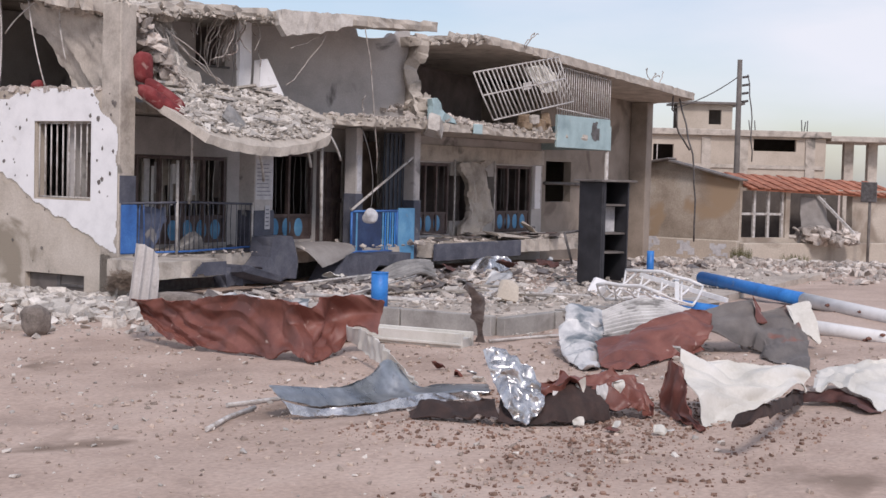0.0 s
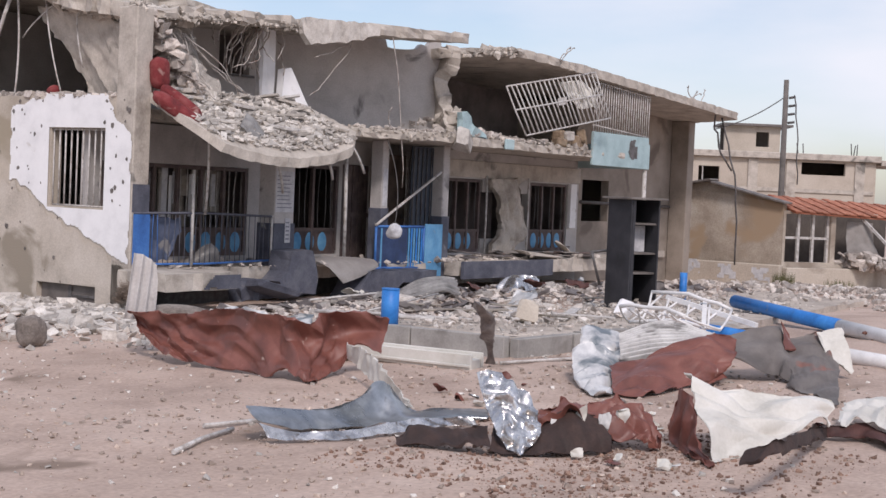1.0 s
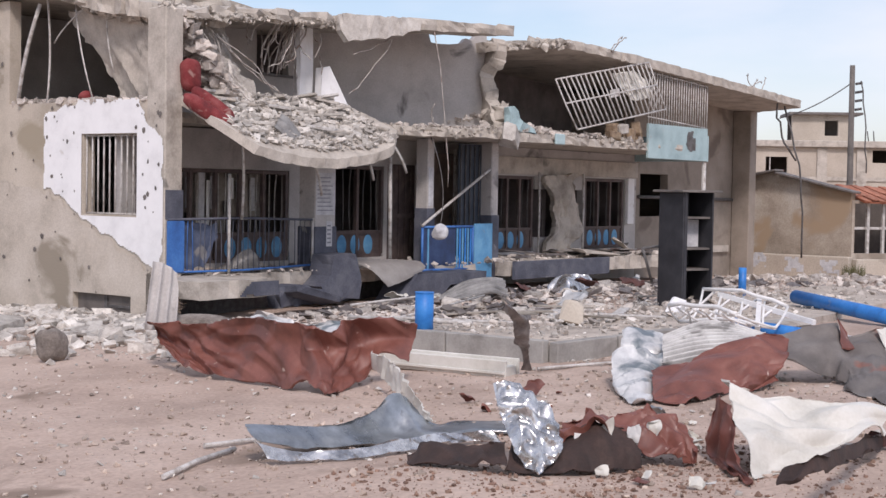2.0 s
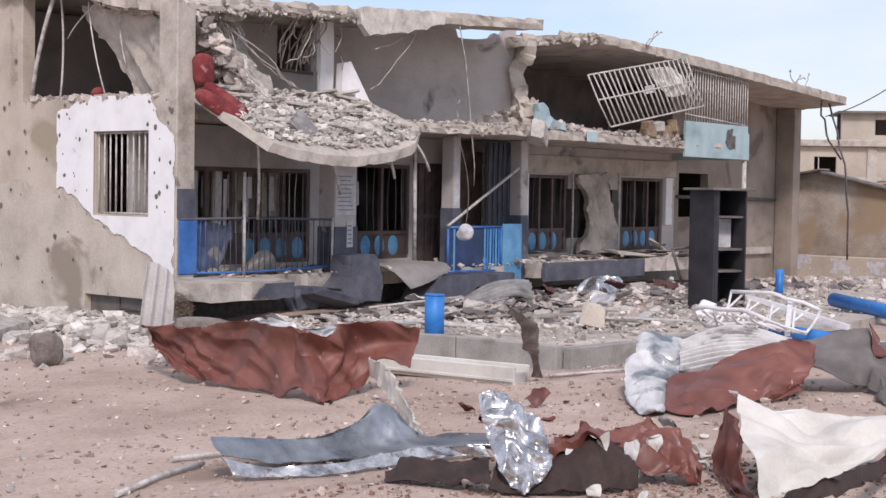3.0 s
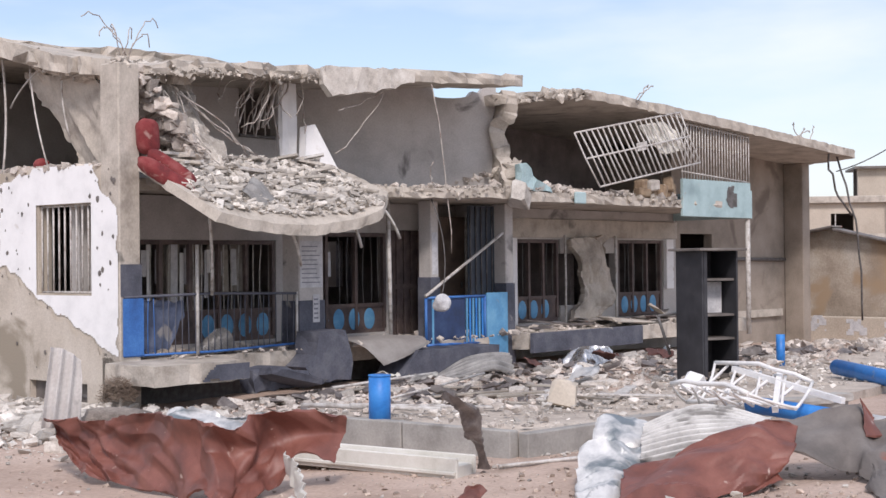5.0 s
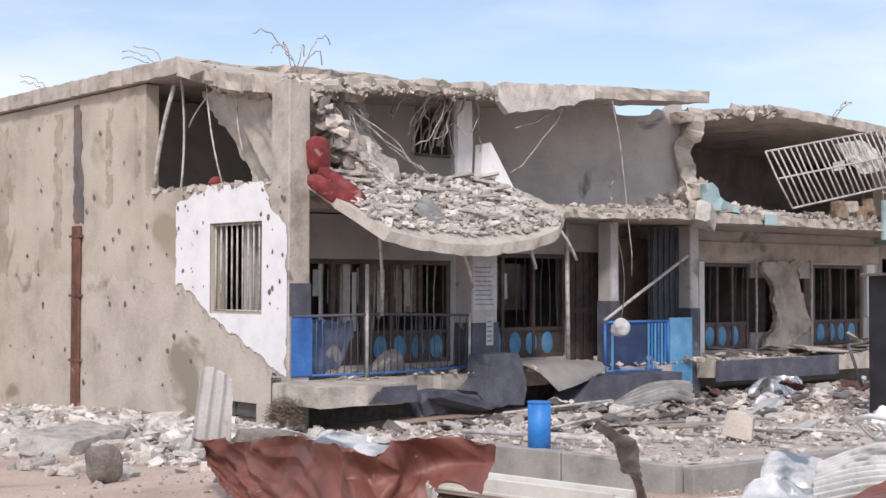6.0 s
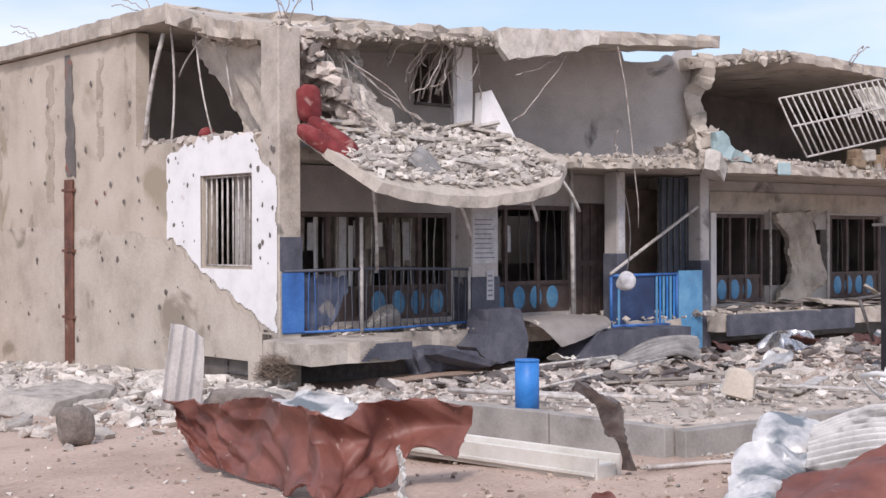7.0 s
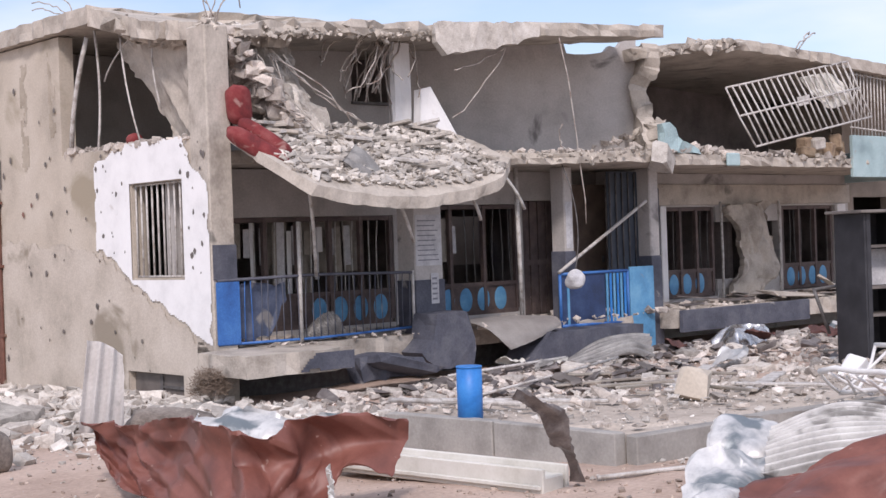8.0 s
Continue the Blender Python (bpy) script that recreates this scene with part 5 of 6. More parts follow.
sheet("torn_cloth", [[on_grille(0.6, 0.9) + Vector((0, 0.05, 0)), on_grille(0.85, 0.9) + Vector((0, 0.05, 0))], [on_grille(0.65, 0.6) + Vector((0, 0.1, 0)), on_grille(0.92, 0.55) + Vector((0, 0.05, 0))], [on_grille(0.75, 0.3) + Vector((0, 0.05, 0)), on_grille(0.95, 0.3) + Vector((0, 0.05, 0))]], WSHEET, "pale torn sheet caught behind the grille", "cloth", nu=24, nv=24, rumple=0.12, freq=3, floor=False, seed=40)
balc = thing("balcony_front", "pale aqua balcony front with upright bars to the roof", "balcony")
part("aqua_panel", box(14.95, 18.1, -0.8, -0.72, 3.02, 3.88, bevel=0.01), AQUA, balc, "pale aqua painted panel")
part("dark_hole", skin([(16.85, 3.4), (17.0, 3.75), (17.25, 3.8), (17.4, 3.6), (17.42, 3.3), (17.15, 3.25)], None, lambda u, v: (u, -0.806, v), cell=0.03, rag=0.05), DARKIRON, balc, "irregular dark patch")
for k in range(25):
    x = 14.98 + k * 0.13
    part("bar", tube([(x, -0.76, 3.88), (x, -0.76, 5.4 - 0.05 * (x - 11))], 0.016, sides=6), IRON, balc)
for z in (3.95, 5.05):
    part("rail", tube([(14.95, -0.76, z + 0.1), (18.1, -0.76, z - 0.05)], 0.018, sides=6), IRON, balc)
part("side_panel", box(18.1, 18.17, -0.8, 1.4, 3.02, 3.7), AQUA, balc, "pale side panel")
part("corner_post", tube([(18.05, -0.74, 2.99), (18.05, -0.74, 0.2)], 0.06, sides=8), IRON, tagged(thing("steel_post", "thin pale steel post under the balcony", "post")))

random.seed(77)
for k in range(11):
    w, h = random.uniform(0.1, 0.2), random.uniform(0.12, 0.34)
    x = 13.55 + k * 0.125
    lump = tagged(part("brown_block", box(-w, w, -0.12, 0.12, 0, h, bevel=0.03), (BROWNBLOCK, PALE)[k % 4 == 3]), "broken brown hollow block stacked under the hanging grille", "rubble", "brown blocks")
    lump.matrix_basis = Matrix.Translation((x, -0.6 + 0.1 * (k % 3), 3.42 + 0.16 * (k % 2))) @ pose(0, 0, 0, random.uniform(-8, 8), random.uniform(-12, 12), random.uniform(-25, 25))
# ---- cushions, post and rebars upstairs ----
def cushion(c, size, rot, seed):
    """A slack stuffed roll, pinched at its seams."""
    bm = bmesh.new()
    bmesh.ops.create_uvsphere(bm, u_segments=28, v_segments=22, radius=0.5, matrix=pose(0, 0, 0, 0, 90, 0))
    for v in bm.verts:
        k = 2 * v.co.x
        full = (1 - abs(k) ** 5) ** 0.5 / max((1 - k * k) ** 0.5, 0.05) if abs(k) < 0.999 else 1
        v.co.y, v.co.z = v.co.y * full, v.co.z * full
        p = v.co * 3.2 + Vector((seed * 7.3, 0, 0))
        v.co += v.co.normalized() * (0.035 * noise.noise(p) - 0.03 * abs(noise.noise(p * 2.3)))
    for f in bm.faces:
        f.smooth = True
    bm.transform(Matrix.Translation(c) @ pose(0, 0, 0, *rot) @ Matrix.Diagonal((*size, 1)))
    tagged(part("sofa_cushion", bm, RED), "dusty red sofa cushion hanging off the broken floor", "cushion", "red cushions")


cushion((0.46, -0.1, 4.0), (0.56, 0.34, 0.4), (0, 82, 20), 1)
cushion((0.4, -0.62, 3.36), (1.0, 0.3, 0.27), (0, 33, -41), 2)
cushion((0.6, -0.5, 3.5), (0.86, 0.28, 0.26), (0, 35, -39), 3)
cushion((0.2, 2.35, 3.68), (0.34, 0.26, 0.2), (0, 10, 60), 4)
post = tagged(part("leaning_post", slab([(4.02, 0.74), (4.28, 0.64), (4.42, 0.9), (4.1, 0.98)], 3.5, 5.25, jit=0.035, step=0.1, tilt=None, seed=5), WHITE), "white plastered stump of a pillar in the open room", "pillar")
bm = bmesh.new()
vs = [bm.verts.new(p) for p in ((4.25, 0.4, 3.5), (5.0, 0.22, 3.55), (4.5, 0.4, 4.5), (4.3, 0.42, 4.45), (4.25, 0.58, 3.5), (5.05, 0.5, 3.55), (4.55, 0.56, 4.5), (4.3, 0.58, 4.45))]
for f in ((0, 1, 2, 3), (7, 6, 5, 4), (0, 4, 5, 1), (1, 5, 6, 2), (2, 6, 7, 3), (3, 7, 4, 0)):
    bm.faces.new([vs[i] for i in f])
tagged(part("fallen_wedge", bm, WHITE), "white plaster wedge leaning on the pillar stump", "rubble")
sheet("hanging_slab", [[(0.75, 0.9, 5.3), (1.2, 0.85, 5.32), (1.7, 0.78, 5.26)], [(0.85, 0.62, 4.85), (1.4, 0.58, 4.88), (1.85, 0.5, 4.7)], [(1.05, 0.42, 4.45), (1.6, 0.4, 4.46), (1.95, 0.3, 4.2)], [(1.25, 0.22, 4.0), (1.75, 0.2, 4.02), (2.25, 0.14, 3.8)], [(1.4, 0.1, 3.4), (1.95, 0.08, 3.35), (2.4, 0.05, 3.3)]], PALE, "sheet of broken roof concrete hanging down behind the pillar", "rubble", nu=40, nv=60, rumple=0.12, freq=3.2, ragged=0.09, thick=0.09, floor=False, seed=66, lay=(1.0, 1.0), fine=0.9)
random.seed(21)


def rebar(a, b, sag, side, r=0.011, label="bent steel rebar hanging from broken concrete"):
    tagged(part("rebar", tube(curve(a, b, sag, side, 9, 0.03), r, sides=5), REBAR), label, "rebar", "exposed rebars")


for k in range(16):
    x = 4.05 + random.uniform(-0.25, 0.3)
    rebar((x, 0.75 + random.uniform(-0.2, 0.3), 5.32), (x - random.uniform(0.3, 1.2), 0.75 + random.uniform(-0.2, 0.2), random.uniform(4.2, 4.6)), random.uniform(0.1, 0.3), random.uniform(-0.15, 0.25), 0.016)
for k in range(9):
    x = 0.9 + random.uniform(-0.2, 0.6)
    rebar((x, 0.2, 4.8), (x + random.uniform(0.3, 1.5), -0.1, random.uniform(3.6, 3.9)), random.uniform(-0.3, 0.1), random.uniform(-0.2, 0.2))
for a, b, sg in (((5.5, -0.35, 5.1), (4.5, -0.1, 3.95), -0.2), ((5.5, -0.35, 5.1), (4.5, -0.2, 4.7), -0.05), ((6.5, -0.6, 5.3), (6.9, -0.7, 2.2), 0.1), ((6.35, -0.8, 3.42), (6.3, -0.8, 3.85), 0)):
    rebar(a, b, sg, 0.1)
for k in range(6):
    rebar((0.2 + 0.04 * k, 0.2, 5.1), (0.2 + random.uniform(-0.9, 1.0), 0.1 + random.uniform(-0.2, 0.3), random.uniform(5.3, 5.8)), 0.35, 0.1, 0.009)
for y in (3.9, 4.1, 4.3, 8.4, 8.6):
    rebar((0.1, y, 5.75), (-0.1, y + random.uniform(0.4, 1.0), random.uniform(6.0, 6.4)), 0.1, 0.1, 0.01)
for x in (12.9, 13.0, 20.4, 20.6, 20.8, 21.1):
    rebar((x, -0.85, 5.55 - 0.05 * (x - 11)), (x + random.uniform(-0.6, 1.2), -0.9, 5.75 - 0.05 * (x - 11) + random.uniform(0, 0.25)), 0.12, 0.1, 0.014)
# bars and ties in the corner opening
for a, b, r in (((0.1, 4.2, 3.62), (0.1, 3.55, 5.4), 0.04), ((0.15, 3.4, 3.6), (0.15, 3.4, 5.5), 0.022), ((0.15, 2.6, 5.4), (0.15, 2.1, 3.65), 0.016), ((0.3, 3.4, 4.7), (0.3, 2.5, 5.3), 0.016), ((0.3, 1.9, 5.2), (0.3, 1.7, 4.1), 0.015)):
    tagged(part("bent_strut", tube(curve(a, b, 0, 0.06, 6), r, sides=6), IRON), "bent pale steel strut in the open corner room", "strut", "bent struts")
sheet("fallen_slab", [[(0.45, 3.1, 5.3), (0.45, 1.7, 5.1), (0.4, 0.6, 4.9)], [(0.55, 2.5, 4.65), (0.5, 1.6, 4.6), (0.45, 0.6, 4.5)], [(0.65, 2.0, 3.95), (0.6, 1.3, 3.85), (0.5, 0.6, 3.8)], [(0.7, 1.8, 3.56), (0.65, 1.2, 3.56), (0.5, 0.6, 3.56)]], CONCRETE, "fallen ceiling slab leaning inside the corner room", "slab", nu=30, nv=40, rumple=0.1, freq=2.0, ragged=0.06, thick=0.12, floor=False, seed=71)
# loose rods under the sagging slab
for a, b in (((1.2, -0.6, 2.5), (1.7, -0.1, 1.55)), ((2.3, -1.2, 2.4), (2.9, -0.9, 2.0)), ((4.5, -1.2, 2.75), (4.95, -1.2, 2.45)), ((3.7, -1.2, 2.5), (4.1, -1.1, 2.3))):
    tagged(part("broken_rod", tube(curve((a[0], a[1], sag_top(a[0], a[1]) - 0.14), b, 0.02, 0.03, 5), 0.028, sides=6), IRON), "broken pale rod hanging under the slab", "rod", "broken rods")
tagged(part("porch_pipe", tube([(6.42, 0.4, 0.56), (6.4, 0.4, 1.8), (6.37, 0.4, 3.2)], 0.04, sides=8), IRON), "thin pale upright pipe on the porch", "pipe")
tagged(part("porch_pipe", tube([(8.16, 1.05, 0.56), (8.14, 1.05, 3.2)], 0.03, sides=8), IRON), "thin pale upright pipe by the door", "pipe")

for x in (13.25, 15.3):
    tagged(part("steel_post", tube([(x, 1.3, 0.55), (x + 0.02, 1.3, 1.5), (x, 1.3, 2.62)], 0.028, sides=8), IRON), "thin pale pipe standing before the front wall", "post", "pipes on the porch")
random.seed(44)
for k in range(9):
    x = random.uniform(2.4, 5.2)
    rebar((x, random.uniform(0.1, 0.9), 5.2), (x - random.uniform(0.0, 0.7), random.uniform(0.0, 0.6), random.uniform(4.3, 4.9)), random.uniform(-0.15, 0.15), random.uniform(-0.2, 0.2))

# ---- broken brickwork between the right windows ----
sheet("pier_remnant", [[(13.3, 1.28, 2.54), (14.0, 1.25, 2.55), (14.7, 1.28, 2.56)], [(13.55, 1.2, 2.1), (14.0, 1.12, 2.1), (14.55, 1.2, 2.12)], [(13.75, 1.25, 1.65), (14.3, 1.1, 1.6), (14.8, 1.2, 1.6)], [(13.8, 1.2, 1.2), (14.3, 1.15, 1.15), (15.0, 1.2, 1.08)], [(13.45, 1.25, 0.9), (13.9, 1.15, 0.85), (14.5, 1.2, 0.85)], [(13.4, 1.2, 0.58), (13.9, 1.15, 0.58), (14.4, 1.2, 0.58)]], CONCRETE, "ragged remnant of the pier between two windows", "wall remnant", nu=30, nv=60, rumple=0.12, freq=2.5, ragged=0.07, thick=0.14, floor=False, seed=72)

# ---- debris pieces on the porch ----
DEBRIS = [
    ("slate_chunk", SLATE, (2.4, -1.2, 0.22), (1.1, 0.5, 0.16), (-10, 14, -12), "slate painted chunk of broken step"),
    ("concrete_block", SIDE, (1.15, -7.39, 0.4), (0.5, 0.34, 0.34), (5, 10, 30), "pale square concrete block in the rubble"),
    ("concrete_block", WHITE, (3.75, -7.64, 0.34), (0.3, 0.28, 0.3), (20, 30, 10), "white broken plaster block"),
    ("concrete_block", PALE, (8.05, -1.42, 3.3), (0.48, 0.4, 0.4), (15, 20, 30), "pale concrete lump dangling from the slab"),
    ("slab_piece", CONCRETE, (16.2, 0.6, 0.75), (1.3, 0.7, 0.08), (35, 12, 20), "grey board leaning on the porch"),
    ("slab_piece", CONCRETE, (13.6, -0.2, 0.68), (2.4, 0.6, 0.08), (6, 4, 8), "broken slab piece on the porch edge"),
    ("slab_piece", BROKEN, (-3.2, 0.5, -0.1), (1.5, 0.9, 0.25), (6, -4, 20), "fallen concrete slab piece in the rubble"),
    ("slab_piece", BROKEN, (-3.6, 3.2, -0.1), (1.2, 0.8, 0.2), (6, 8, 60), "fallen concrete slab piece in the rubble"),
]
for k, (nm, mt, c, s, rot, lab) in enumerate(DEBRIS):
    bv, bf = hull_shape(300 + k, 26)
    bm = bmesh.new()
    vs = [bm.verts.new(v) for v in bv]
    for f in bf:
        bm.faces.new([vs[i] for i in f])
    bmesh.ops.subdivide_edges(bm, edges=bm.edges[:], cuts=1)
    for v in bm.verts:
        v.co += v.co.normalized() * 0.03 * noise.noise(v.co * 5 + Vector((k, 0, 0)))
    bm.transform(Matrix.Translation(c) @ pose(0, 0, 0, *rot) @ Matrix.Diagonal((*[q * 1.08 for q in s], 1)))
    bmesh.ops.recalc_face_normals(bm, faces=bm.faces[:])
    tagged(part(nm, bm, mt), lab, "rubble")



def boulder(c, size, material, label, seed, rz=0):
    """A rounded, pitted stone."""
    bm = bmesh.new()
    bmesh.ops.create_icosphere(bm, subdivisions=3, radius=0.5)
    for v in bm.verts:
        m = max(abs(v.co.x), abs(v.co.y), abs(v.co.z))
        v.co = v.co.lerp(v.co / m * 0.5, 0.45)
        v.co += v.co.normalized() * (0.1 * noise.noise(v.co * 2.2 + Vector((seed, 0, 0))) + 0.03 * noise.noise(v.co * 7))
    for f in bm.faces:
        f.smooth = True
    bm.transform(Matrix.Translation(c) @ pose(0, 0, 0, 4, 6, rz) @ Matrix.Diagonal((*size, 1)))
    tagged(part("boulder", bm, material), label, "rubble")


boulder((-4.7, -3.25, 0.06), (0.36, 0.34, 0.42), BOULDER, "rounded brown-grey stone standing in rubble", 3)
boulder((-3.75, -5.05, 0.3), (0.85, 0.45, 0.42), BOULDER, "long brown-grey boulder behind the red sheet", 8, -40)
SCRAPWHITE = [
    [(-3.6, -5.3, 0.42), (-3.4, -5.8, 0.5), (-3.15, -6.3, 0.44), (-3.0, -6.7, 0.5)],
    [(-3.8, -5.45, 0.36), (-3.6, -5.95, 0.4), (-3.35, -6.45, 0.3), (-3.2, -6.8, 0.38)],
    [(-3.9, -5.55, 0.1), (-3.7, -6.1, 0.1), (-3.5, -6.55, 0.06), (-3.3, -6.9, 0.06)],
]
sheet("crumpled_sheet", SCRAPWHITE, CRUSH, "pale crumpled sheet scrap behind the red sheet", "metal scrap", nu=60, nv=30, rumple=0.05, freq=3, ragged=0.05, seed=88)


def prism(profile, y0, y1, jit, seed):
    """A broken block: a side profile in x and z, run from y0 to y1."""
    rnd = random.Random(seed)
    pts = []
    for (xa, za), (xb, zb) in zip(profile, profile[1:] + profile[:1]):
        n = max(1, int(math.hypot(xb - xa, zb - za) / 0.14))
        pts += [(xa + (xb - xa) * i / n + rnd.uniform(-jit, jit), za + (zb - za) * i / n + rnd.uniform(-jit, jit)) for i in range(n)]
    bm = bmesh.new()
    rows = [[bm.verts.new((x + rnd.uniform(-jit, jit), y + rnd.uniform(-jit, jit), z)) for x, z in pts] for y in (y0, (y0 + y1) / 2, y1)]
    for u, v in zip(rows, rows[1:]):
        for i in range(len(pts)):
            k = (i + 1) % len(pts)
            bm.faces.new((u[i], u[k], v[k], v[i]))
    bm.faces.new(rows[0])
    bm.faces.new(rows[-1][::-1])
    bmesh.ops.recalc_face_normals(bm, faces=bm.faces[:])
    bmesh.ops.triangulate(bm, faces=[f for f in bm.faces if len(f.verts) > 4])
    return bm


stubs = thing("parapet_remnant", "broken pale aqua parapet stub on the terrace edge", "parapet")
part("stub", prism([(8.85, 3.42), (9.9, 3.42), (9.8, 3.52), (9.35, 3.62), (9.05, 3.95), (8.85, 3.9)], -0.86, -0.7, 0.03, 41), AQUA, stubs)
part("edge_patch", box(10.6, 10.98, -0.9, -0.84, 3.2, 3.44, bevel=0.02), AQUA, stubs)
course = tagged(part("upper_course", prism([(0.0, 5.2), (4.5, 5.2), (4.5, 5.72), (4.25, 5.6), (4.1, 5.42), (3.95, 5.47), (3.85, 5.36), (3.4, 5.3), (3.12, 5.34), (3.0, 5.66), (1.5, 5.56), (0.0, 5.45)], 0.0, 0.2, 0.012, 23), GREYWALL), "broken top course of the grey wall with a hole to the sky", "wall", kind="structure")
course.matrix_basis = om
tagged(part("roof_lip", prism([(4.15, 5.42), (6.1, 5.5), (6.05, 5.28), (5.5, 5.12), (5.0, 5.02), (4.6, 4.98), (4.3, 4.94), (4.15, 5.1)], -0.26, -0.08, 0.03, 24), PALE), "chipped pale lip of the roof slab bent down", "roof", kind="structure").matrix_basis = Matrix.Translation((4.2, -0.15, 0)) @ pose(0, 0, 0, 0, 0, -12) @ Matrix.Translation((-4.2, 0.15, 0))
tagged(part("gate_step", prism([(5.85, 0.46), (8.15, 0.44), (8.15, 0.18), (6.95, 0.2), (6.25, -0.2), (5.2, -0.2)], -0.8, -0.12, 0.015, 3), SLATE), "slate painted gate step broken away below", "step")
tagged(part("column_foot", prism([(3.6, 0.9), (4.22, 0.9), (4.32, 0.62), (4.36, 0.3), (4.3, 0.05), (3.6, 0.05), (3.25, 0.3), (3.5, 0.5)], -0.6, -0.06, 0.02, 4), SLATE), "slate painted column foot torn from the porch", "rubble")
tagged(part("step_piece", prism([(1.75, 0.36), (2.3, 0.42), (2.9, 0.3), (3.1, 0.12), (1.8, 0.0)], -1.0, -0.7, 0.03, 5), SLATE), "slate painted step piece lying before the porch", "rubble")
CURL = [
    [(4.45, 0.1, 0.72), (5.4, -0.15, 0.74), (6.26, -0.37, 0.7)],
    [(4.6, -0.4, 0.66), (5.5, -0.5, 0.66), (6.3, -0.5, 0.67)],
    [(4.75, -0.7, 0.46), (5.6, -0.72, 0.5), (6.3, -0.6, 0.6)],
    [(4.95, -0.8, 0.24), (5.6, -0.76, 0.38), (6.3, -0.62, 0.54)],
]
sheet("curled_sheet", CURL, PANELPALE, "smooth curled taupe roofing sheet on the porch", "metal sheet", nu=40, nv=24, rumple=0.008, ragged=0.01, floor=False, seed=60)
FAN = [
    [(4.79, -2.19, -0.06), (5.24, -2.39, 0.21), (5.74, -2.6, 0.3), (6.01, -2.73, 0.27)],
    [(4.38, -2.48, -0.09), (4.9, -2.7, 0.11), (5.38, -2.91, 0.19), (5.7, -3.04, 0.13)],
    [(4.1, -2.7, -0.15), (4.63, -2.93, -0.06), (5.12, -3.14, 0.02), (5.48, -3.29, -0.13)],
]
FAN_T = [[(r[i][0], r[i][1], r[i][2] + 0.2) for r in FAN] for i in range(4)]
sheet("corrugated_sheet", FAN_T, ZINC, "bent grey corrugated sheet fanned out on rubble", "metal sheet", nu=120, nv=50, rumple=0.03, freq=1.5, ribs=0.03, rib_pitch=0.16, seed=61)
SCRAP = [
    [(7.39, -2.87, 0.15), (7.57, -3.04, 0.33), (7.85, -3.28, 0.4), (8.06, -3.47, 0.26)],
    [(7.12, -3.02, 0.05), (7.39, -3.27, 0.14), (7.61, -3.46, 0.17), (7.78, -3.61, 0.03)],
    [(6.99, -3.3, -0.11), (7.18, -3.47, -0.18), (7.34, -3.61, -0.16), (7.47, -3.72, -0.08)],
]
sheet("crumpled_foil", [[(x, y, z + 0.16) for x, y, z in r] for r in SCRAP], FOIL, "bright crumpled sheet metal on rubble", "metal scrap", nu=44, nv=40, rumple=0.12, freq=2.2, seed=62, lay=(1.0, 1.0))
RIB = [
    [(-4.5, -4.93, 1.2), (-4.38, -5.0, 1.17), (-4.23, -5.08, 1.06)],
    [(-4.56, -4.92, 0.75), (-4.4, -5.02, 0.75), (-4.24, -5.1, 0.75)],
    [(-4.6, -4.9, 0.36), (-4.44, -5.02, 0.36), (-4.26, -5.11, 0.36)],
]
sheet("ribbed_panel", RIB, GREYWALL, "ribbed grey sheet panel standing at the end of the red sheet", "panel", nu=70, nv=24, rumple=0.01, ribs=0.022, rib_pitch=0.125, ragged=0.008, seed=63)
tr = thing("steel_trough", "long white steel trough lying before the terrace edge", "trough")
tm = Matrix.Translation((-2.8, -7.85, 0.0)) @ pose(0, 0, 0, 0, 0, -84)
part("channel", box(-1.15, 1.15, -0.13, 0.13, 0.0, 0.13, m=tm, bevel=0.012), WSHEET, tr)
for s in (-1, 1):
    part("lip", box(-1.17, 1.17, s * 0.15 - 0.019, s * 0.15 + 0.019, 0.0, 0.2, m=tm, bevel=0.008), WSHEET, tr)
part("shelf_ledge", box(-1.16, 1.16, -0.2, -0.172, 0.04, 0.075, m=tm, bevel=0.006), WSHEET, tr)
STRIP = [
    [(-3.62, -9.5, 0.86), (-3.58, -9.53, 0.92)],
    [(-3.42, -9.44, 0.79), (-3.37, -9.49, 0.84)],
    [(-3.2, -9.36, 0.68), (-3.12, -9.46, 0.75)],
    [(-3.08, -9.3, 0.56), (-2.96, -9.42, 0.64)],
    [(-2.93, -9.22, 0.44), (-2.84, -9.34, 0.42)],
    [(-2.7, -9.15, 0.28), (-2.63, -9.2, 0.25)],
    [(-2.58, -9.08, 0.06), (-2.48, -9.16, 0.06)],
]
sheet("twisted_strip", STRIP, STEEL, "twisted dark steel strip before the terrace edge", "steel strip", nu=14, nv=60, rumple=0.035, freq=6, ragged=0.03, thick=0.008, seed=93)
for a, b, r in (((-9.0, -10.3), (-7.9, -9.9), 0.022), ((-7.95, -9.6), (-7.1, -9.75), 0.022), ((-5.6, -12.1), (-4.9, -12.2), 0.025), ((-2.3, -9.1), (-0.9, -9.9), 0.02), ((2.6, -1.9), (4.6, -2.3), 0.025), ((1.0, -4.2), (4.5, -3.4), 0.02), ((-0.6, -6.9), (-1.2, -5.2), 0.03)):
    base = 0.3 if a[0] > -1.5 and a[1] < -6 else -1
    pts = [(x, y, max(ground_top(x, y) + (0.12 if a[0] > 0 else 0.0), base) + r + 0.01) for x, y in (a, ((a[0] + b[0]) / 2, (a[1] + b[1]) / 2 + 0.04), b)]
    tagged(part("fallen_rod", tube(pts, r, sides=6), IRON), "thin pale rod lying on the ground", "rod", "fallen rods")

random.seed(58)
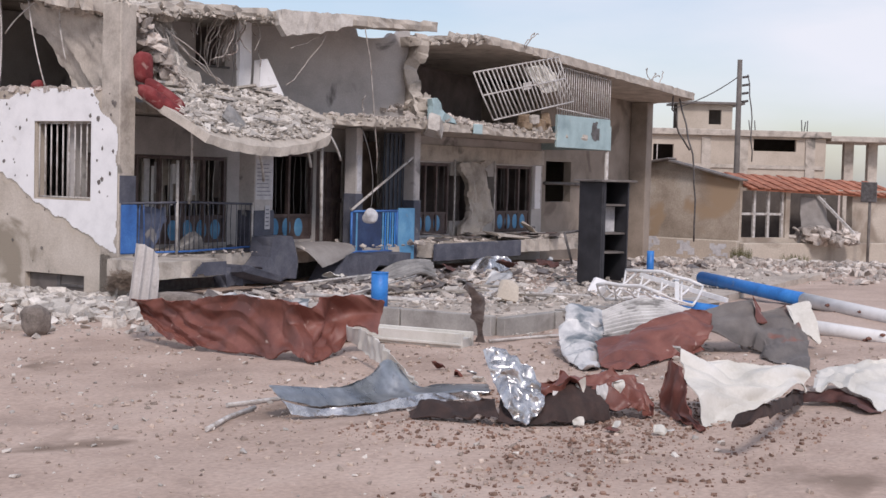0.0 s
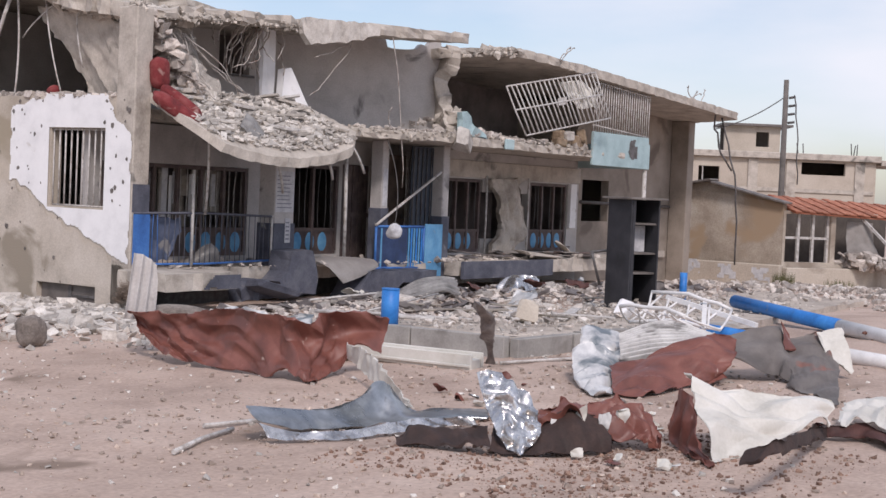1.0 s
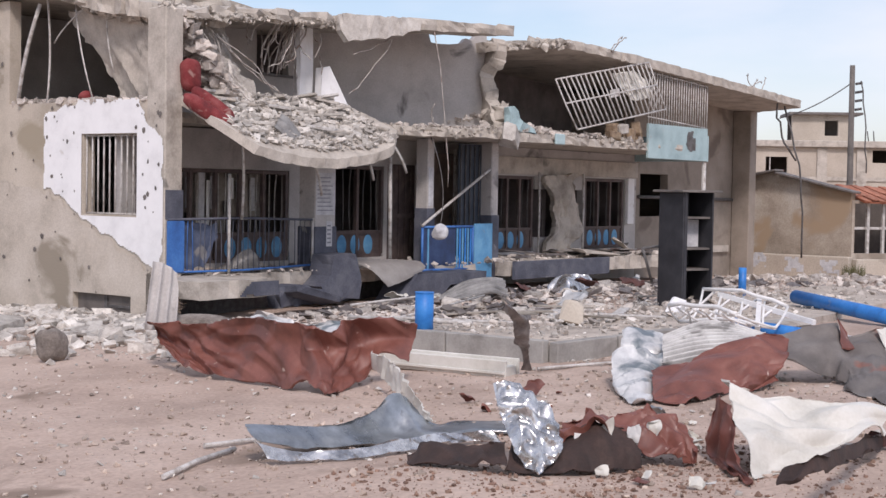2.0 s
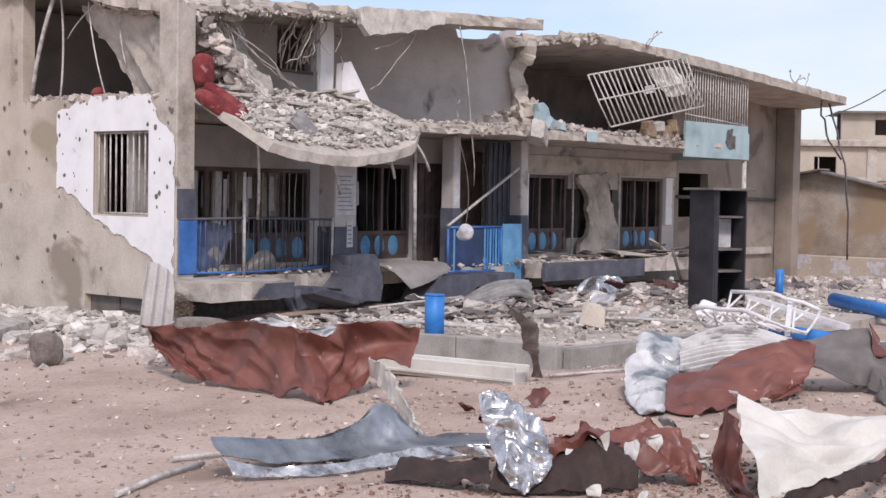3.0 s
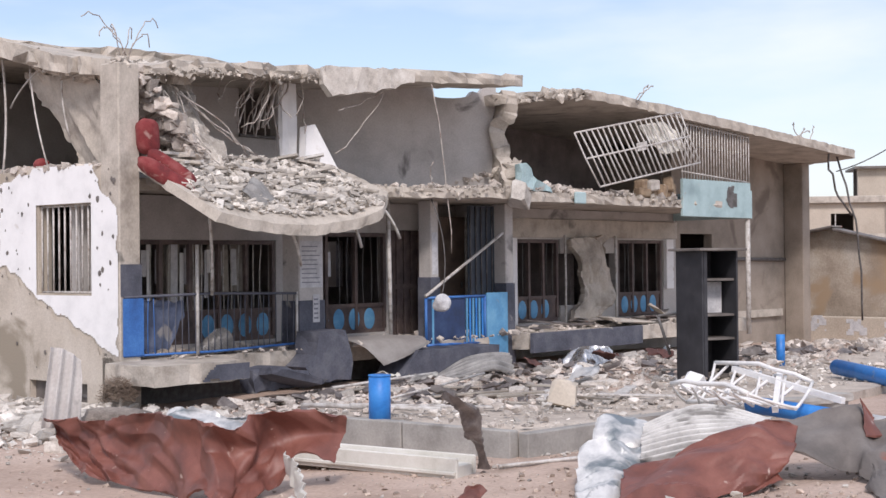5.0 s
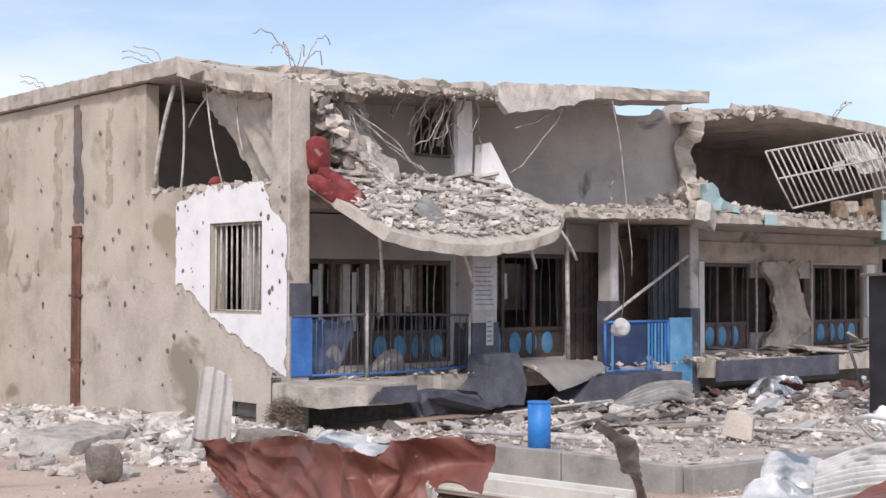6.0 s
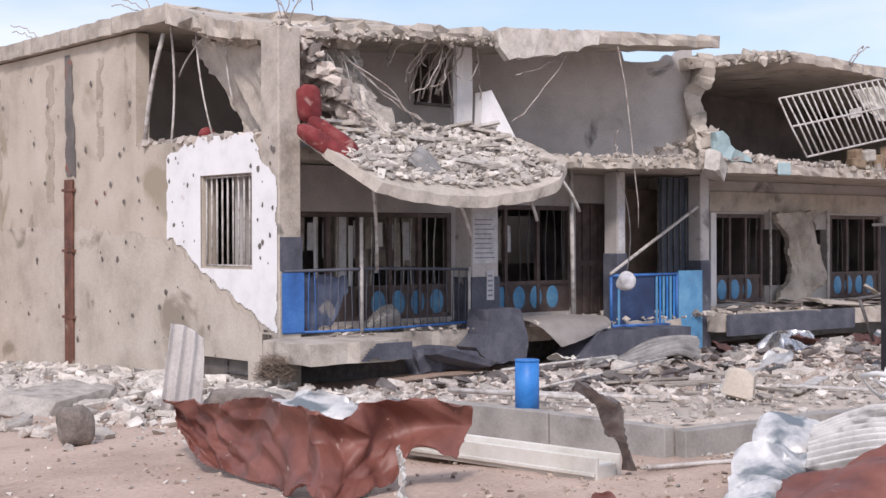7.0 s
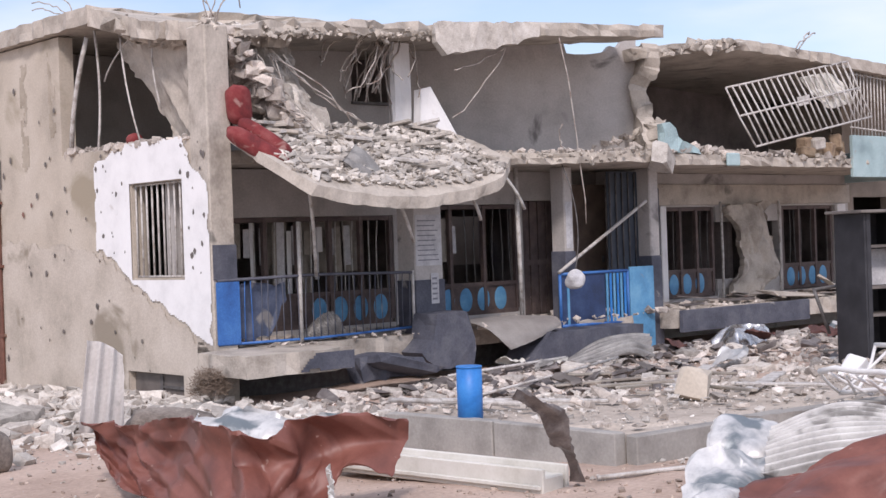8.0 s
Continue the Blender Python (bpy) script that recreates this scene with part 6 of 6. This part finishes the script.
for k in range(16):
    x, y, l, w = random.uniform(9.8, 17.6), random.uniform(-0.45, 0.9), random.uniform(0.5, 1.5), random.uniform(0.1, 0.35)
    bm = box(-l / 2, l / 2, -w / 2, w / 2, 0, 0.03, bevel=0.006)
    bm.transform(Matrix.Translation((x, y, 0.63 + 0.03 * (k % 4))) @ pose(0, 0, 0, random.uniform(-8, 8), random.uniform(-7, 7), random.uniform(-40, 40)))
    tagged(part("broken_board", bm, (PANEL, STEEL, WOOD, PANELPALE)[k % 4]), "dark broken board lying on the raised porch", "board", "boards on the porch")
table = thing("table_frame", "bent dark steel table frame leaning on the cabinet", "table frame")
part("top_bar", tube([(5.03, -6.3, 1.2), (5.73, -6.3, 1.23)], 0.025, sides=6), DARKIRON, table)
part("leg", tube([(5.05, -6.3, 1.19), (5.29, -6.35, 0.62)], 0.025, sides=6), DARKIRON, table)

# ---- rubble fields ----
rng = np.random.default_rng(11)
pave_xy = [p[:2] for p in PAVE]
over_terrace = lambda x, y: max(ground_top(x, y), 0.3) if inside(pave_xy, x, y) else ground_top(x, y)
heap("rubble", spread(4800, -6.0, 0.0, -4.2, 9.0, (0.03, 0.27), rng, power=4, keep=lambda x, y, r: r.random() < math.exp(-((x + 0.6) / 2.4) ** 2) * (1 if y > -2 else 0.55)), PALE, "pale broken concrete rubble along the side wall", "rubble", 1, flat=0.45)
heap("rubble", spread(8000, -1.4, 12.0, -8.6, -0.9, (0.015, 0.17), rng, base=over_terrace, power=5, keep=lambda x, y, r: r.random() < 0.12 + 0.88 * math.exp(-((y + 3.4) / 1.9) ** 2)), RUBBLE, "pale broken concrete rubble spread over the terrace", "rubble", 2, flat=0.5)
heap("rubble", spread(900, -1.5, 3.5, -5.2, -1.0, (0.03, 0.18), rng, power=3), RUBBLE, "rubble between terrace and porch", "rubble", 22, flat=0.5)
heap("rubble", [(x, y, sag_top(x, y) + 0.03, s) for x, y, _, s in spread(3200, 0.55, 4.5, -1.3, 0.35, (0.025, 0.2), rng, power=4)], PALE, "heaped concrete rubble on the sagging slab", "rubble", 3, flat=0.5)
random.seed(37)
for k in range(26):
    x, y = random.uniform(0.9, 4.4), random.uniform(-1.1, 0.3)
    l, w = random.uniform(0.25, 0.75), random.uniform(0.05, 0.16)
    bm = box(-l / 2, l / 2, -w / 2, w / 2, -0.02, 0.025, bevel=0.005)
    slope = math.degrees(math.atan2(sag_top(x + 0.2, y) - sag_top(x - 0.2, y), 0.4))
    bm.transform(Matrix.Translation((x, y, sag_top(x, y) + 0.07 + 0.02 * (k % 4))) @ pose(0, 0, 0, random.uniform(-12, 12), -slope + random.uniform(-10, 10), random.choice((-40, -25, 15, 120)) + random.uniform(-15, 15)))
    tagged(part("broken_board", bm, (CONCRETE, BROKEN, PALE, IRON)[k % 4]), "dusty broken plank lying in the rubble upstairs", "board", "planks upstairs")
heap("rubble", spread(420, 5.2, 9.4, -1.2, 1.6, (0.03, 0.16), rng, base=lambda x, y: 3.42, keep=lambda x, y, r: y > 0.25 - 0.55 * (x - 5.2) and y < 2.0 - 0.5 * (x - 5.4)), RUBBLE, "rubble along the broken balcony", "rubble", 4, flat=0.6)
heap("rubble", spread(620, 8.6, 14.8, -0.72, 0.8, (0.03, 0.26), rng, power=3.5, base=lambda x, y: 3.42 + 0.5 * max(0, 1 - abs(x - 9.6) / 1.6) * min(1, y + 0.75)), RUBBLE, "rubble on the upper terrace edge", "rubble", 5, flat=0.8)
heap("rubble", spread(260, 0.0, 0.5, 0.5, 4.3, (0.05, 0.22), rng, base=lambda x, y: 3.56), RUBBLE, "rubble in the corner room opening", "rubble", 6)
heap("rubble", [(x + 0.1, y, z, s) for x, y, z, s in ((rng.uniform(0.4, 1.5), rng.uniform(0.0, 0.9), 0, rng.uniform(0.06, 0.3)) for _ in range(330)) for z in [5.05 - 1.15 * (x - 0.4) + rng.uniform(-0.25, 0.1)]], RUBBLE, "rubble cascade behind the corner pillar", "rubble", 7)
heap("rubble", spread(600, 0.5, 18.0, -0.45, 1.3, (0.03, 0.2), rng, base=lambda x, y: 0.58), RUBBLE, "rubble on the porch floor", "rubble", 8, flat=0.5)
heap("rubble", spread(2400, 10.0, 27.0, -10.5, -0.8, (0.03, 0.26), rng, power=3.5), RUBBLE, "rubble on the far roadside", "rubble", 9)
# Dark pieces: debris, and stand-ins for the shaded gaps between rubble.
heap("splinters", spread(700, 0.5, 15.0, -5.5, -0.9, (0.04, 0.3), rng, base=lambda x, y: over_terrace(x, y) + 0.03, power=3), STEEL, "dark debris and shaded gaps in the rubble", "debris", 15, flat=0.25)
heap("pale_grit", spread(2600, -1.4, 9.0, -9.2, -4.5, (0.012, 0.09), rng, base=over_terrace, power=4), PALE, "white plaster crumbs on the terrace", "rubble", 16, flat=0.5)
heap("pale_grit", spread(1200, -12.0, 0.0, -14.5, -3.5, (0.012, 0.07), rng, power=4), PALE, "white plaster crumbs scattered on the sand", "rubble", 17, flat=0.5)
heap("pebbles", spread(6000, -15.5, 2.0, -15.5, -3.0, (0.010, 0.06), rng, power=5), PEBBLE, "small stones and grit scattered on the sand", "pebbles", 10)
heap("pebbles", spread(2600, -9.5, -2.0, -14.2, -8.5, (0.008, 0.06), rng, power=5), PEBBLE, "fine debris round the torn sheets", "pebbles", 12)

# broken rims of the slabs
def rim_pieces(n, a, b, zf, spread_y, size, seed, label):
    r = np.random.default_rng(seed)
    out = []
    for _ in range(n):
        t = r.random()
        x, y = a[0] + (b[0] - a[0]) * t + r.normal(0, 0.05), a[1] + (b[1] - a[1]) * t + r.normal(0, spread_y)
        out.append((x, y, zf(x, y) + r.normal(0, 0.05), r.uniform(*size)))
    heap("broken_rim", out, LOOSERIM, label, "rubble", seed, flat=0.8)


rim_pieces(150, (0.6, 0.0), (4.3, -0.1), lambda x, y: 5.46 + SAGR(x, y), 0.04, (0.02, 0.1), 81, "crumbled concrete along the roof edge")
rim_pieces(180, (0.0, 2.4), (0.5, 0.3), lambda x, y: 5.58 + FLAPZ(x, y), 0.08, (0.05, 0.26), 82, "crumbled concrete along the dropped roof corner")
rim_pieces(70, (5.3, 0.0), (7.8, -1.36), lambda x, y: 3.33, 0.04, (0.03, 0.1), 83, "crumbled concrete along the balcony edge")
rim_pieces(110, (8.5, -0.75), (14.8, -0.75), lambda x, y: 3.34, 0.04, (0.03, 0.12), 84, "crumbled concrete along the terrace edge")
rim_pieces(110, (9.2, -0.3), (9.9, 0.6), lambda x, y: 3.55 + 0.5 * max(0.0, 0.6 - abs(x - 9.35)), 0.12, (0.1, 0.36), 85, "broken blocks at the party wall stub")
rim_pieces(60, (0.08, 0.1), (0.32, 0.35), lambda x, y: 5.12, 0.06, (0.05, 0.16), 87, "broken top of the corner pillar")
rim_pieces(50, (9.2, 0.0), (11.2, -0.7), lambda x, y: 5.5 + DROP(x, y), 0.06, (0.05, 0.2), 86, "crumbled concrete at the roof's broken end")
sheet("tin_flake", [[(1.55, -1.0, 3.15), (1.75, -0.9, 3.3), (1.95, -0.8, 3.42)], [(1.8, -1.1, 3.0), (1.95, -1.0, 3.18), (2.1, -0.9, 3.3)], [(2.1, -1.2, 2.82), (2.25, -1.1, 2.9), (2.35, -1.0, 3.0)]], ZINC, "bent tin flake on the sagging slab", "metal scrap", nu=20, nv=20, rumple=0.05, freq=4, floor=False, seed=91)

# small torn flakes and brown dirt round the sheets
random.seed(31)
for k in range(34):
    x, y = random.uniform(-7.2, -2.5), random.uniform(-13.6, -9.6)
    s = random.uniform(0.06, 0.2)
    ang = random.uniform(0, 6.28)
    u, v = Vector((math.cos(ang), math.sin(ang), random.uniform(-0.3, 0.6))) * s, Vector((-math.sin(ang), math.cos(ang), random.uniform(-0.2, 0.9))) * s * 0.6
    o = Vector((x, y, gz(x, y) + 0.01))
    sheet("metal_flake", [[o, o + u], [o + v * 0.6 + Vector((0, 0, s * 0.2)), o + u + v * 0.5], [o + v, o + u * 0.7 + v]], (RUST, WSHEET, GALV, WSHEET)[k % 4], "small torn metal flake lying on the sand", "metal scrap", nu=9, nv=9, rumple=0.03, freq=8, ragged=0.03, seed=200 + k, group="metal flakes")
heap("dirt", spread(2200, -8.6, -5.2, -13.9, -11.2, (0.008, 0.045), rng, power=4), EARTH, "dark brown dirt and splinters round the torn sheets", "dirt", 14)

heap("dirt", spread(1700, -10.5, -5.5, -14.9, -12.9, (0.008, 0.045), rng, power=4), EARTH, "reddish earth and straw trodden into the sand", "dirt", 18)
# larger blocks that lie free
blocks = []
for k in range(8):
    me = bpy.data.meshes.new("chunk")
    bv, bf = hull_shape(500 + k, 22)
    me.from_pydata([tuple(v) for v in bv], [], [tuple(f) for f in bf.tolist()])
    me.materials.append(LOOSE)
    blocks.append(me)
random.seed(5)
for k in range(190):
    if k < 70:
        x, y = random.uniform(-4.8, -0.3), random.uniform(-3.5, 8)
    elif k < 165:
        x, y = random.uniform(1, 11), random.uniform(-6.2, -1.2)
    else:
        x, y = random.uniform(12, 24), random.uniform(-8, -1.5)
    s = random.uniform(0.16, 0.5) if k < 70 else random.uniform(0.14, 0.4)
    zb = over_terrace(x, y) if 2 < x < 12 else ground_top(x, y)
    ob = new("concrete_chunk", random.choice(blocks))
    ob.matrix_basis = Matrix.Translation((x, y, zb + s * 0.14)) @ pose(0, 0, 0, random.uniform(-14, 14), random.uniform(-14, 14), random.uniform(0, 360)) @ Matrix.Diagonal((s, s * random.uniform(0.6, 1.1), s * random.uniform(0.3, 0.6), 1))
    tagged(ob, "angular pale concrete chunk lying in the rubble", "rubble", "concrete chunks")
for k in range(22):
    x, y = random.uniform(-0.8, 8.5), random.uniform(-8.0, -2.0)
    if x < 2.5 and y > -5.2:
        y = -6.5
    l, w = random.uniform(0.6, 2.0), random.uniform(0.05, 0.16)
    bm = box(-l / 2, l / 2, -w / 2, w / 2, 0, 0.03, bevel=0.006)
    bm.transform(Matrix.Translation((x, y, over_terrace(x, y) + 0.02 + 0.02 * (k % 3))) @ pose(0, 0, 0, random.uniform(-2, 2), random.uniform(-4, 4), random.choice((-32, -40, 20, 60)) + random.uniform(-12, 12)))
    tagged(part("broken_board", bm, CURTAIN if k % 3 else IRON), "dusty broken board lying on the terrace", "board", "broken boards")
random.seed(83)
for k in range(14):
    x, y = random.uniform(2.5, 10.5), random.uniform(-5.5, -1.6)
    s0, ang = random.uniform(0.25, 0.6), random.uniform(0, 6.28)
    o = Vector((x, y, over_terrace(x, y) + 0.1))
    u, v = Vector((math.cos(ang), math.sin(ang), random.uniform(-0.1, 0.35))) * s0, Vector((-math.sin(ang), math.cos(ang), random.uniform(0.1, 0.7))) * s0 * 0.6
    sheet("torn_sheet_piece", [[o, o + u], [o + v * 0.6 + Vector((0, 0, s0 * 0.15)), o + u + v * 0.5], [o + v, o + u * 0.7 + v]], (CRUSH, PANEL, RUSTDARK, ZINC, WSHEET)[k % 5], "bent torn sheet piece lying in the terrace rubble", "metal scrap", nu=16, nv=14, rumple=0.04, freq=4, ragged=0.05, seed=400 + k, group="sheet pieces in rubble")
frame_scrap = thing("metal_rack", "bent pale sheet rack lying behind the red sheet", "metal scrap")
for a, b in (((-3.6, -5.6, 0.1), (-3.2, -6.2, 0.34)), ((-3.2, -6.2, 0.34), (-3.0, -6.9, 0.42)), ((-3.0, -6.9, 0.42), (-2.9, -7.2, 0.12)), ((-3.6, -5.6, 0.05), (-2.9, -7.2, 0.08))):
    part("member", tube([a, b], 0.06, sides=4), IRON, frame_scrap)


def weeds(x, y, r, h, n, label, material=BUSH):
    bm = bmesh.new()
    for _ in range(n):
        a, d = random.uniform(0, math.tau), r * math.sqrt(random.random())
        px, py = x + d * math.cos(a), y + d * math.sin(a)
        z, hh, w = ground_top(px, py), h * random.uniform(0.4, 1), random.uniform(0.006, 0.016)
        lx, ly = random.uniform(-0.3, 0.3) * hh, random.uniform(-0.3, 0.3) * hh
        q = [bm.verts.new(p) for p in ((px - w, py, z - 0.02), (px + w, py, z - 0.02), (px + lx * 0.5 + w, py + ly * 0.5, z + hh * 0.6), (px + lx, py + ly, z + hh), (px + lx * 0.5 - w, py + ly * 0.5, z + hh * 0.6))]
        bm.faces.new(q)
    tagged(part("weeds", bm, material), label, "weeds", kind="stuff")


weeds(26.6, -1.6, 0.4, 0.5, 140, "dry green weeds at the foot of the far wall")
bm = bmesh.new()
for _ in range(1500):
    d = Vector((random.gauss(0, 1), random.gauss(0, 1), random.gauss(0, 1))).normalized()
    c = Vector((-0.5, -0.6, 0.16)) + Vector((d.x * 0.26, d.y * 0.26, abs(d.z) * 0.36 - 0.1)) * random.random() ** 0.4
    a = Vector((random.gauss(0, 1), random.gauss(0, 1), random.gauss(0, 1))).normalized() * random.uniform(0.04, 0.12)
    b = a.orthogonal().normalized() * 0.004
    bm.faces.new([bm.verts.new(p) for p in (c - a - b, c - a + b, c + a)])
tagged(part("dry_bush", bm, DRYBUSH), "round tangle of dry brown twigs at the porch corner", "bush", kind="stuff")
weeds(27.3, -3.2, 0.5, 0.35, 110, "dry weeds along the garden wall")

# ---- far street ----
far = thing("garden_house", "low plastered house with a stained gable and red tiles", "house")
bm = bmesh.new()
vs = [bm.verts.new(p) for p in ((27.5, -1.1, -0.8), (27.8, 2.9, -0.8), (27.8, 2.9, 2.72), (27.8, 1.65, 2.92), (27.5, -1.1, 2.28))]
bm.faces.new(vs)
r = bmesh.ops.extrude_face_region(bm, geom=bm.faces[:])
bmesh.ops.translate(bm, vec=(0.35, 0.0, 0), verts=[v for v in r["geom"] if isinstance(v, bmesh.types.BMVert)])
bmesh.ops.recalc_face_normals(bm, faces=bm.faces[:])
part("gable_wall", bm, GABLE, far, "stained plaster gable")
for k, (u, v) in enumerate(((-0.9, -0.35), (0.3, -0.3), (1.6, -0.2))):
    part("white_flake", skin([(u, v), (u + 0.7, v + 0.05), (u + 0.6, v + 0.5), (u + 0.1, v + 0.45)], None, lambda a, b: (27.19, a, b), cell=0.06, rag=0.2, seed=39 + k), PAPER, far, "peeling pale paint" if k == 0 else "")
part("plinth", box(27.2, 27.52, -1.2, 2.9, -0.9, 0.25, bevel=0.03), FARWALL, far, "pale plinth")
fm = Matrix.Translation((27.5, -1.1, 0)) @ pose(0, 0, 0, 0, 0, -29)
part("front_wall", wall("y", 0.0, 0.3, 0.05, 7.5, -1.2, 2.05, [(0.15, 2.1, 0.35, 1.95), (2.3, 5.2, 0.3, 1.9)]), FARWALL, far, "plastered front wall").matrix_basis = fm
part("room_back", box(0.4, 7.4, 3.0, 3.2, -1.2, 2.2), FARROOM, far, "dim room").matrix_basis = fm
for x in (0.18, 0.8, 1.42, 2.06):
    part("window_post", box(x - 0.05, x + 0.05, 0.1, 0.18, 0.35, 1.95), IRON, far).matrix_basis = fm
part("window_rail", box(0.15, 2.1, 0.1, 0.18, 1.12, 1.2), IRON, far).matrix_basis = fm
roof = part("roof", box(0.35, 7.6, -0.25, 1.5, -0.06, 0.0), TILE, far, "sagging red tiled roof")
roof.matrix_basis = fm @ Matrix.Translation((0, 0, 2.1)) @ pose(0, 0, 0, 15, 1.6, 0)
for i in range(25):
    for j in range(4):
        t = part("tile", box(0.3 + i * 0.295, 0.57 + i * 0.295, -0.3 + j * 0.47, 0.2 + j * 0.47, 0.004 + (i % 2) * 0.03, 0.04 + (i % 2) * 0.03) if not (i or j) else bmesh.new(), TILE, roof)
        if i or j:
            t.data = first.data
            t.matrix_basis = Matrix.Translation((i * 0.295, j * 0.47, (i % 2) * 0.03 + random.uniform(0, 0.02)))
        else:
            first = t
for k in range(10):
    part("coping", box(-0.2, 0.5, -0.24, 0.24, 0, 0.07, bevel=0.015), PANEL, far, "dark coping" if k == 0 else "").matrix_basis = Matrix.Translation((27.48, -1.0 + k * 0.44, 2.31 + 0.102 * k if k < 6 else 2.92 - 0.07 * (k - 6))) @ pose(0, 0, 0, 13 if k < 6 else -9, 0, 0)
plank = tagged(part("fallen_beam", tube([(30.45, -2.72, 1.95), (30.3, -4.3, 0.5)], 0.06, sides=4), IRON), "pale beam slanting from the tiled eaves", "beam")
drape = sheet("grey_awning", [[(30.2, -2.35, 1.75), (30.6, -3.1, 1.75)], [(30.2, -2.35, 1.2), (30.6, -3.2, 1.0)], [(30.2, -2.4, 0.7), (30.6, -3.5, 0.5)]], PANELPALE, "grey awning sheet fallen across the open front", "awning", nu=16, nv=16, rumple=0.04, floor=False, seed=97)
board = thing("sign_board", "small dark board on a post beside the tiled roof", "board")
part("panel", box(31.0, 31.06, -4.75, -4.2, 1.65, 2.35, bevel=0.02), DARKIRON, board)
part("post", tube([(31.1, -4.5, -1.2), (31.1, -4.5, 2.3)], 0.05, sides=6), POLEWOOD, board)
r8 = np.random.default_rng(8)
heap("rubble", [(30.2 + r8.normal(0, 0.25), r8.uniform(-4.4, -2.2), 0.2 + r8.uniform(0, 0.45), r8.uniform(0.12, 0.42)) for _ in range(120)], RUBBLE, "rubble heaped on the low garden wall", "rubble", 98)
wl = tagged(part("garden_wall", box(0.0, 14.0, -0.35, -0.1, -1.6, 0.18, bevel=0.03), FARWALL), "low ochre garden wall along the road", "wall", kind="structure")
wl.matrix_basis = fm

house = thing("far_house", "two-storey unfinished concrete house with a flat roof", "house")
hm = Matrix.Translation((51.5, 14.0, 0)) @ pose(0, 0, 0, 0, 0, -57.5)
part("wall", wall("y", 0.0, 0.3, -4.0, 10.3, -2, 4.7, [(1.0, 2.1, 3.3, 4.2), (6.4, 8.7, 3.95, 4.6), (0.9, 2.0, 0.6, 2.0)]), FARWALL, house).matrix_basis = hm
part("wall", wall("x", 10.0, 0.3, 0.31, 8, -2, 4.7, [(1.0, 2.2, 2.2, 4.3)]), FARWALL, house).matrix_basis = hm
part("roof", box(-4.3, 10.5, -0.3, 9, 4.71, 5.05, bevel=0.03), CONCRETE, house).matrix_basis = hm
part("canopy", box(10.5, 14.6, -0.3, 5, 4.55, 4.85, bevel=0.03), CONCRETE, house).matrix_basis = hm
part("floor_band", box(-4.2, 10.2, -0.08, -0.003, 3.0, 3.2), CONCRETE, house).matrix_basis = hm
for x in (11.6, 12.9):
    part("column", box(x, x + 0.5, 1.0, 1.5, -2, 4.55), CONCRETE, house).matrix_basis = hm
for x in (3.6, 5.6, 9.2):
    part("pilaster", box(x, x + 0.5, -0.1, -0.004, -2, 4.68), CONCRETE, house).matrix_basis = hm
part("window_bars", box(1.2, 1.25, 0.05, 0.1, 3.3, 4.2), IRON, house).matrix_basis = hm
part("room_back", box(-3.9, 9.9, 4.0, 4.2, -2, 4.7), FARROOM, house, "dim room").matrix_basis = hm
part("stair_head", wall("y", 2.0, 0.3, 2.6, 5.6, 5.05, 6.5, [(4.3, 5.0, 5.4, 6.2)]), FARWALL, house, "roof-top stair head").matrix_basis = hm
# Back added behind the opening, dark by colour, to hide the sky.
part("stair_head_back", box(2.6, 5.6, 3.4, 3.6, 5.05, 6.5), FARROOM, house, "dim stair well").matrix_basis = hm
part("stair_head_roof", box(2.4, 6.2, 1.6, 5, 6.5, 6.62), PANEL, house).matrix_basis = hm @ Matrix.Translation((0, 0, 0))
random.seed(66)
for x, y in ((6.2, 0.1), (6.5, 0.2), (9.0, 0.1), (9.3, 0.2), (9.2, 0.5)):
    part("roof_rod", tube([(x, y, 5.0), (x + random.uniform(-0.1, 0.1), y, 5.5 + random.uniform(0, 0.2))], 0.03, sides=5), DARKIRON, house).matrix_basis = hm
up = thing("utility_pole", "weathered wooden utility pole with loose cables", "pole")
part("shaft", tube([(31.9, 0.7, -0.9), (31.9, 0.7, 3), (31.85, 0.7, 6.75)], 0.125, sides=10, taper=0.72), POLEWOOD, up)
for k in range(4):
    part("insulator", tube([(31.9, 0.6, 5.2 + 0.3 * k), (32.0, 0.38, 5.24 + 0.3 * k)], 0.045, sides=6), DARKIRON, up)
part("stay_wire", tube(curve((31.9, 0.8, 6.1), (31.0, 3.0, 4.9), -0.15, 0.0, 8), 0.02, sides=5), DARKIRON, up)
part("cable", tube(curve((31.9, 0.4, 6.2), (32.1, 0.2, 3.0), 0, 0.15, 8, 0.05), 0.025, sides=5), DARKIRON, up)
for a, b, s in (((23.3, -0.6, 4.9), (24.2, -0.9, 0.3), 0.3), ((22.4, -0.8, 5.0), (23.6, -0.9, 3.2), -0.2)):
    tagged(part("hanging_cable", tube(curve(a, b, 0, s, 10, 0.04), 0.03, sides=5), DARKIRON), "loose cable hanging from the roof edge", "cable", "hanging cables")
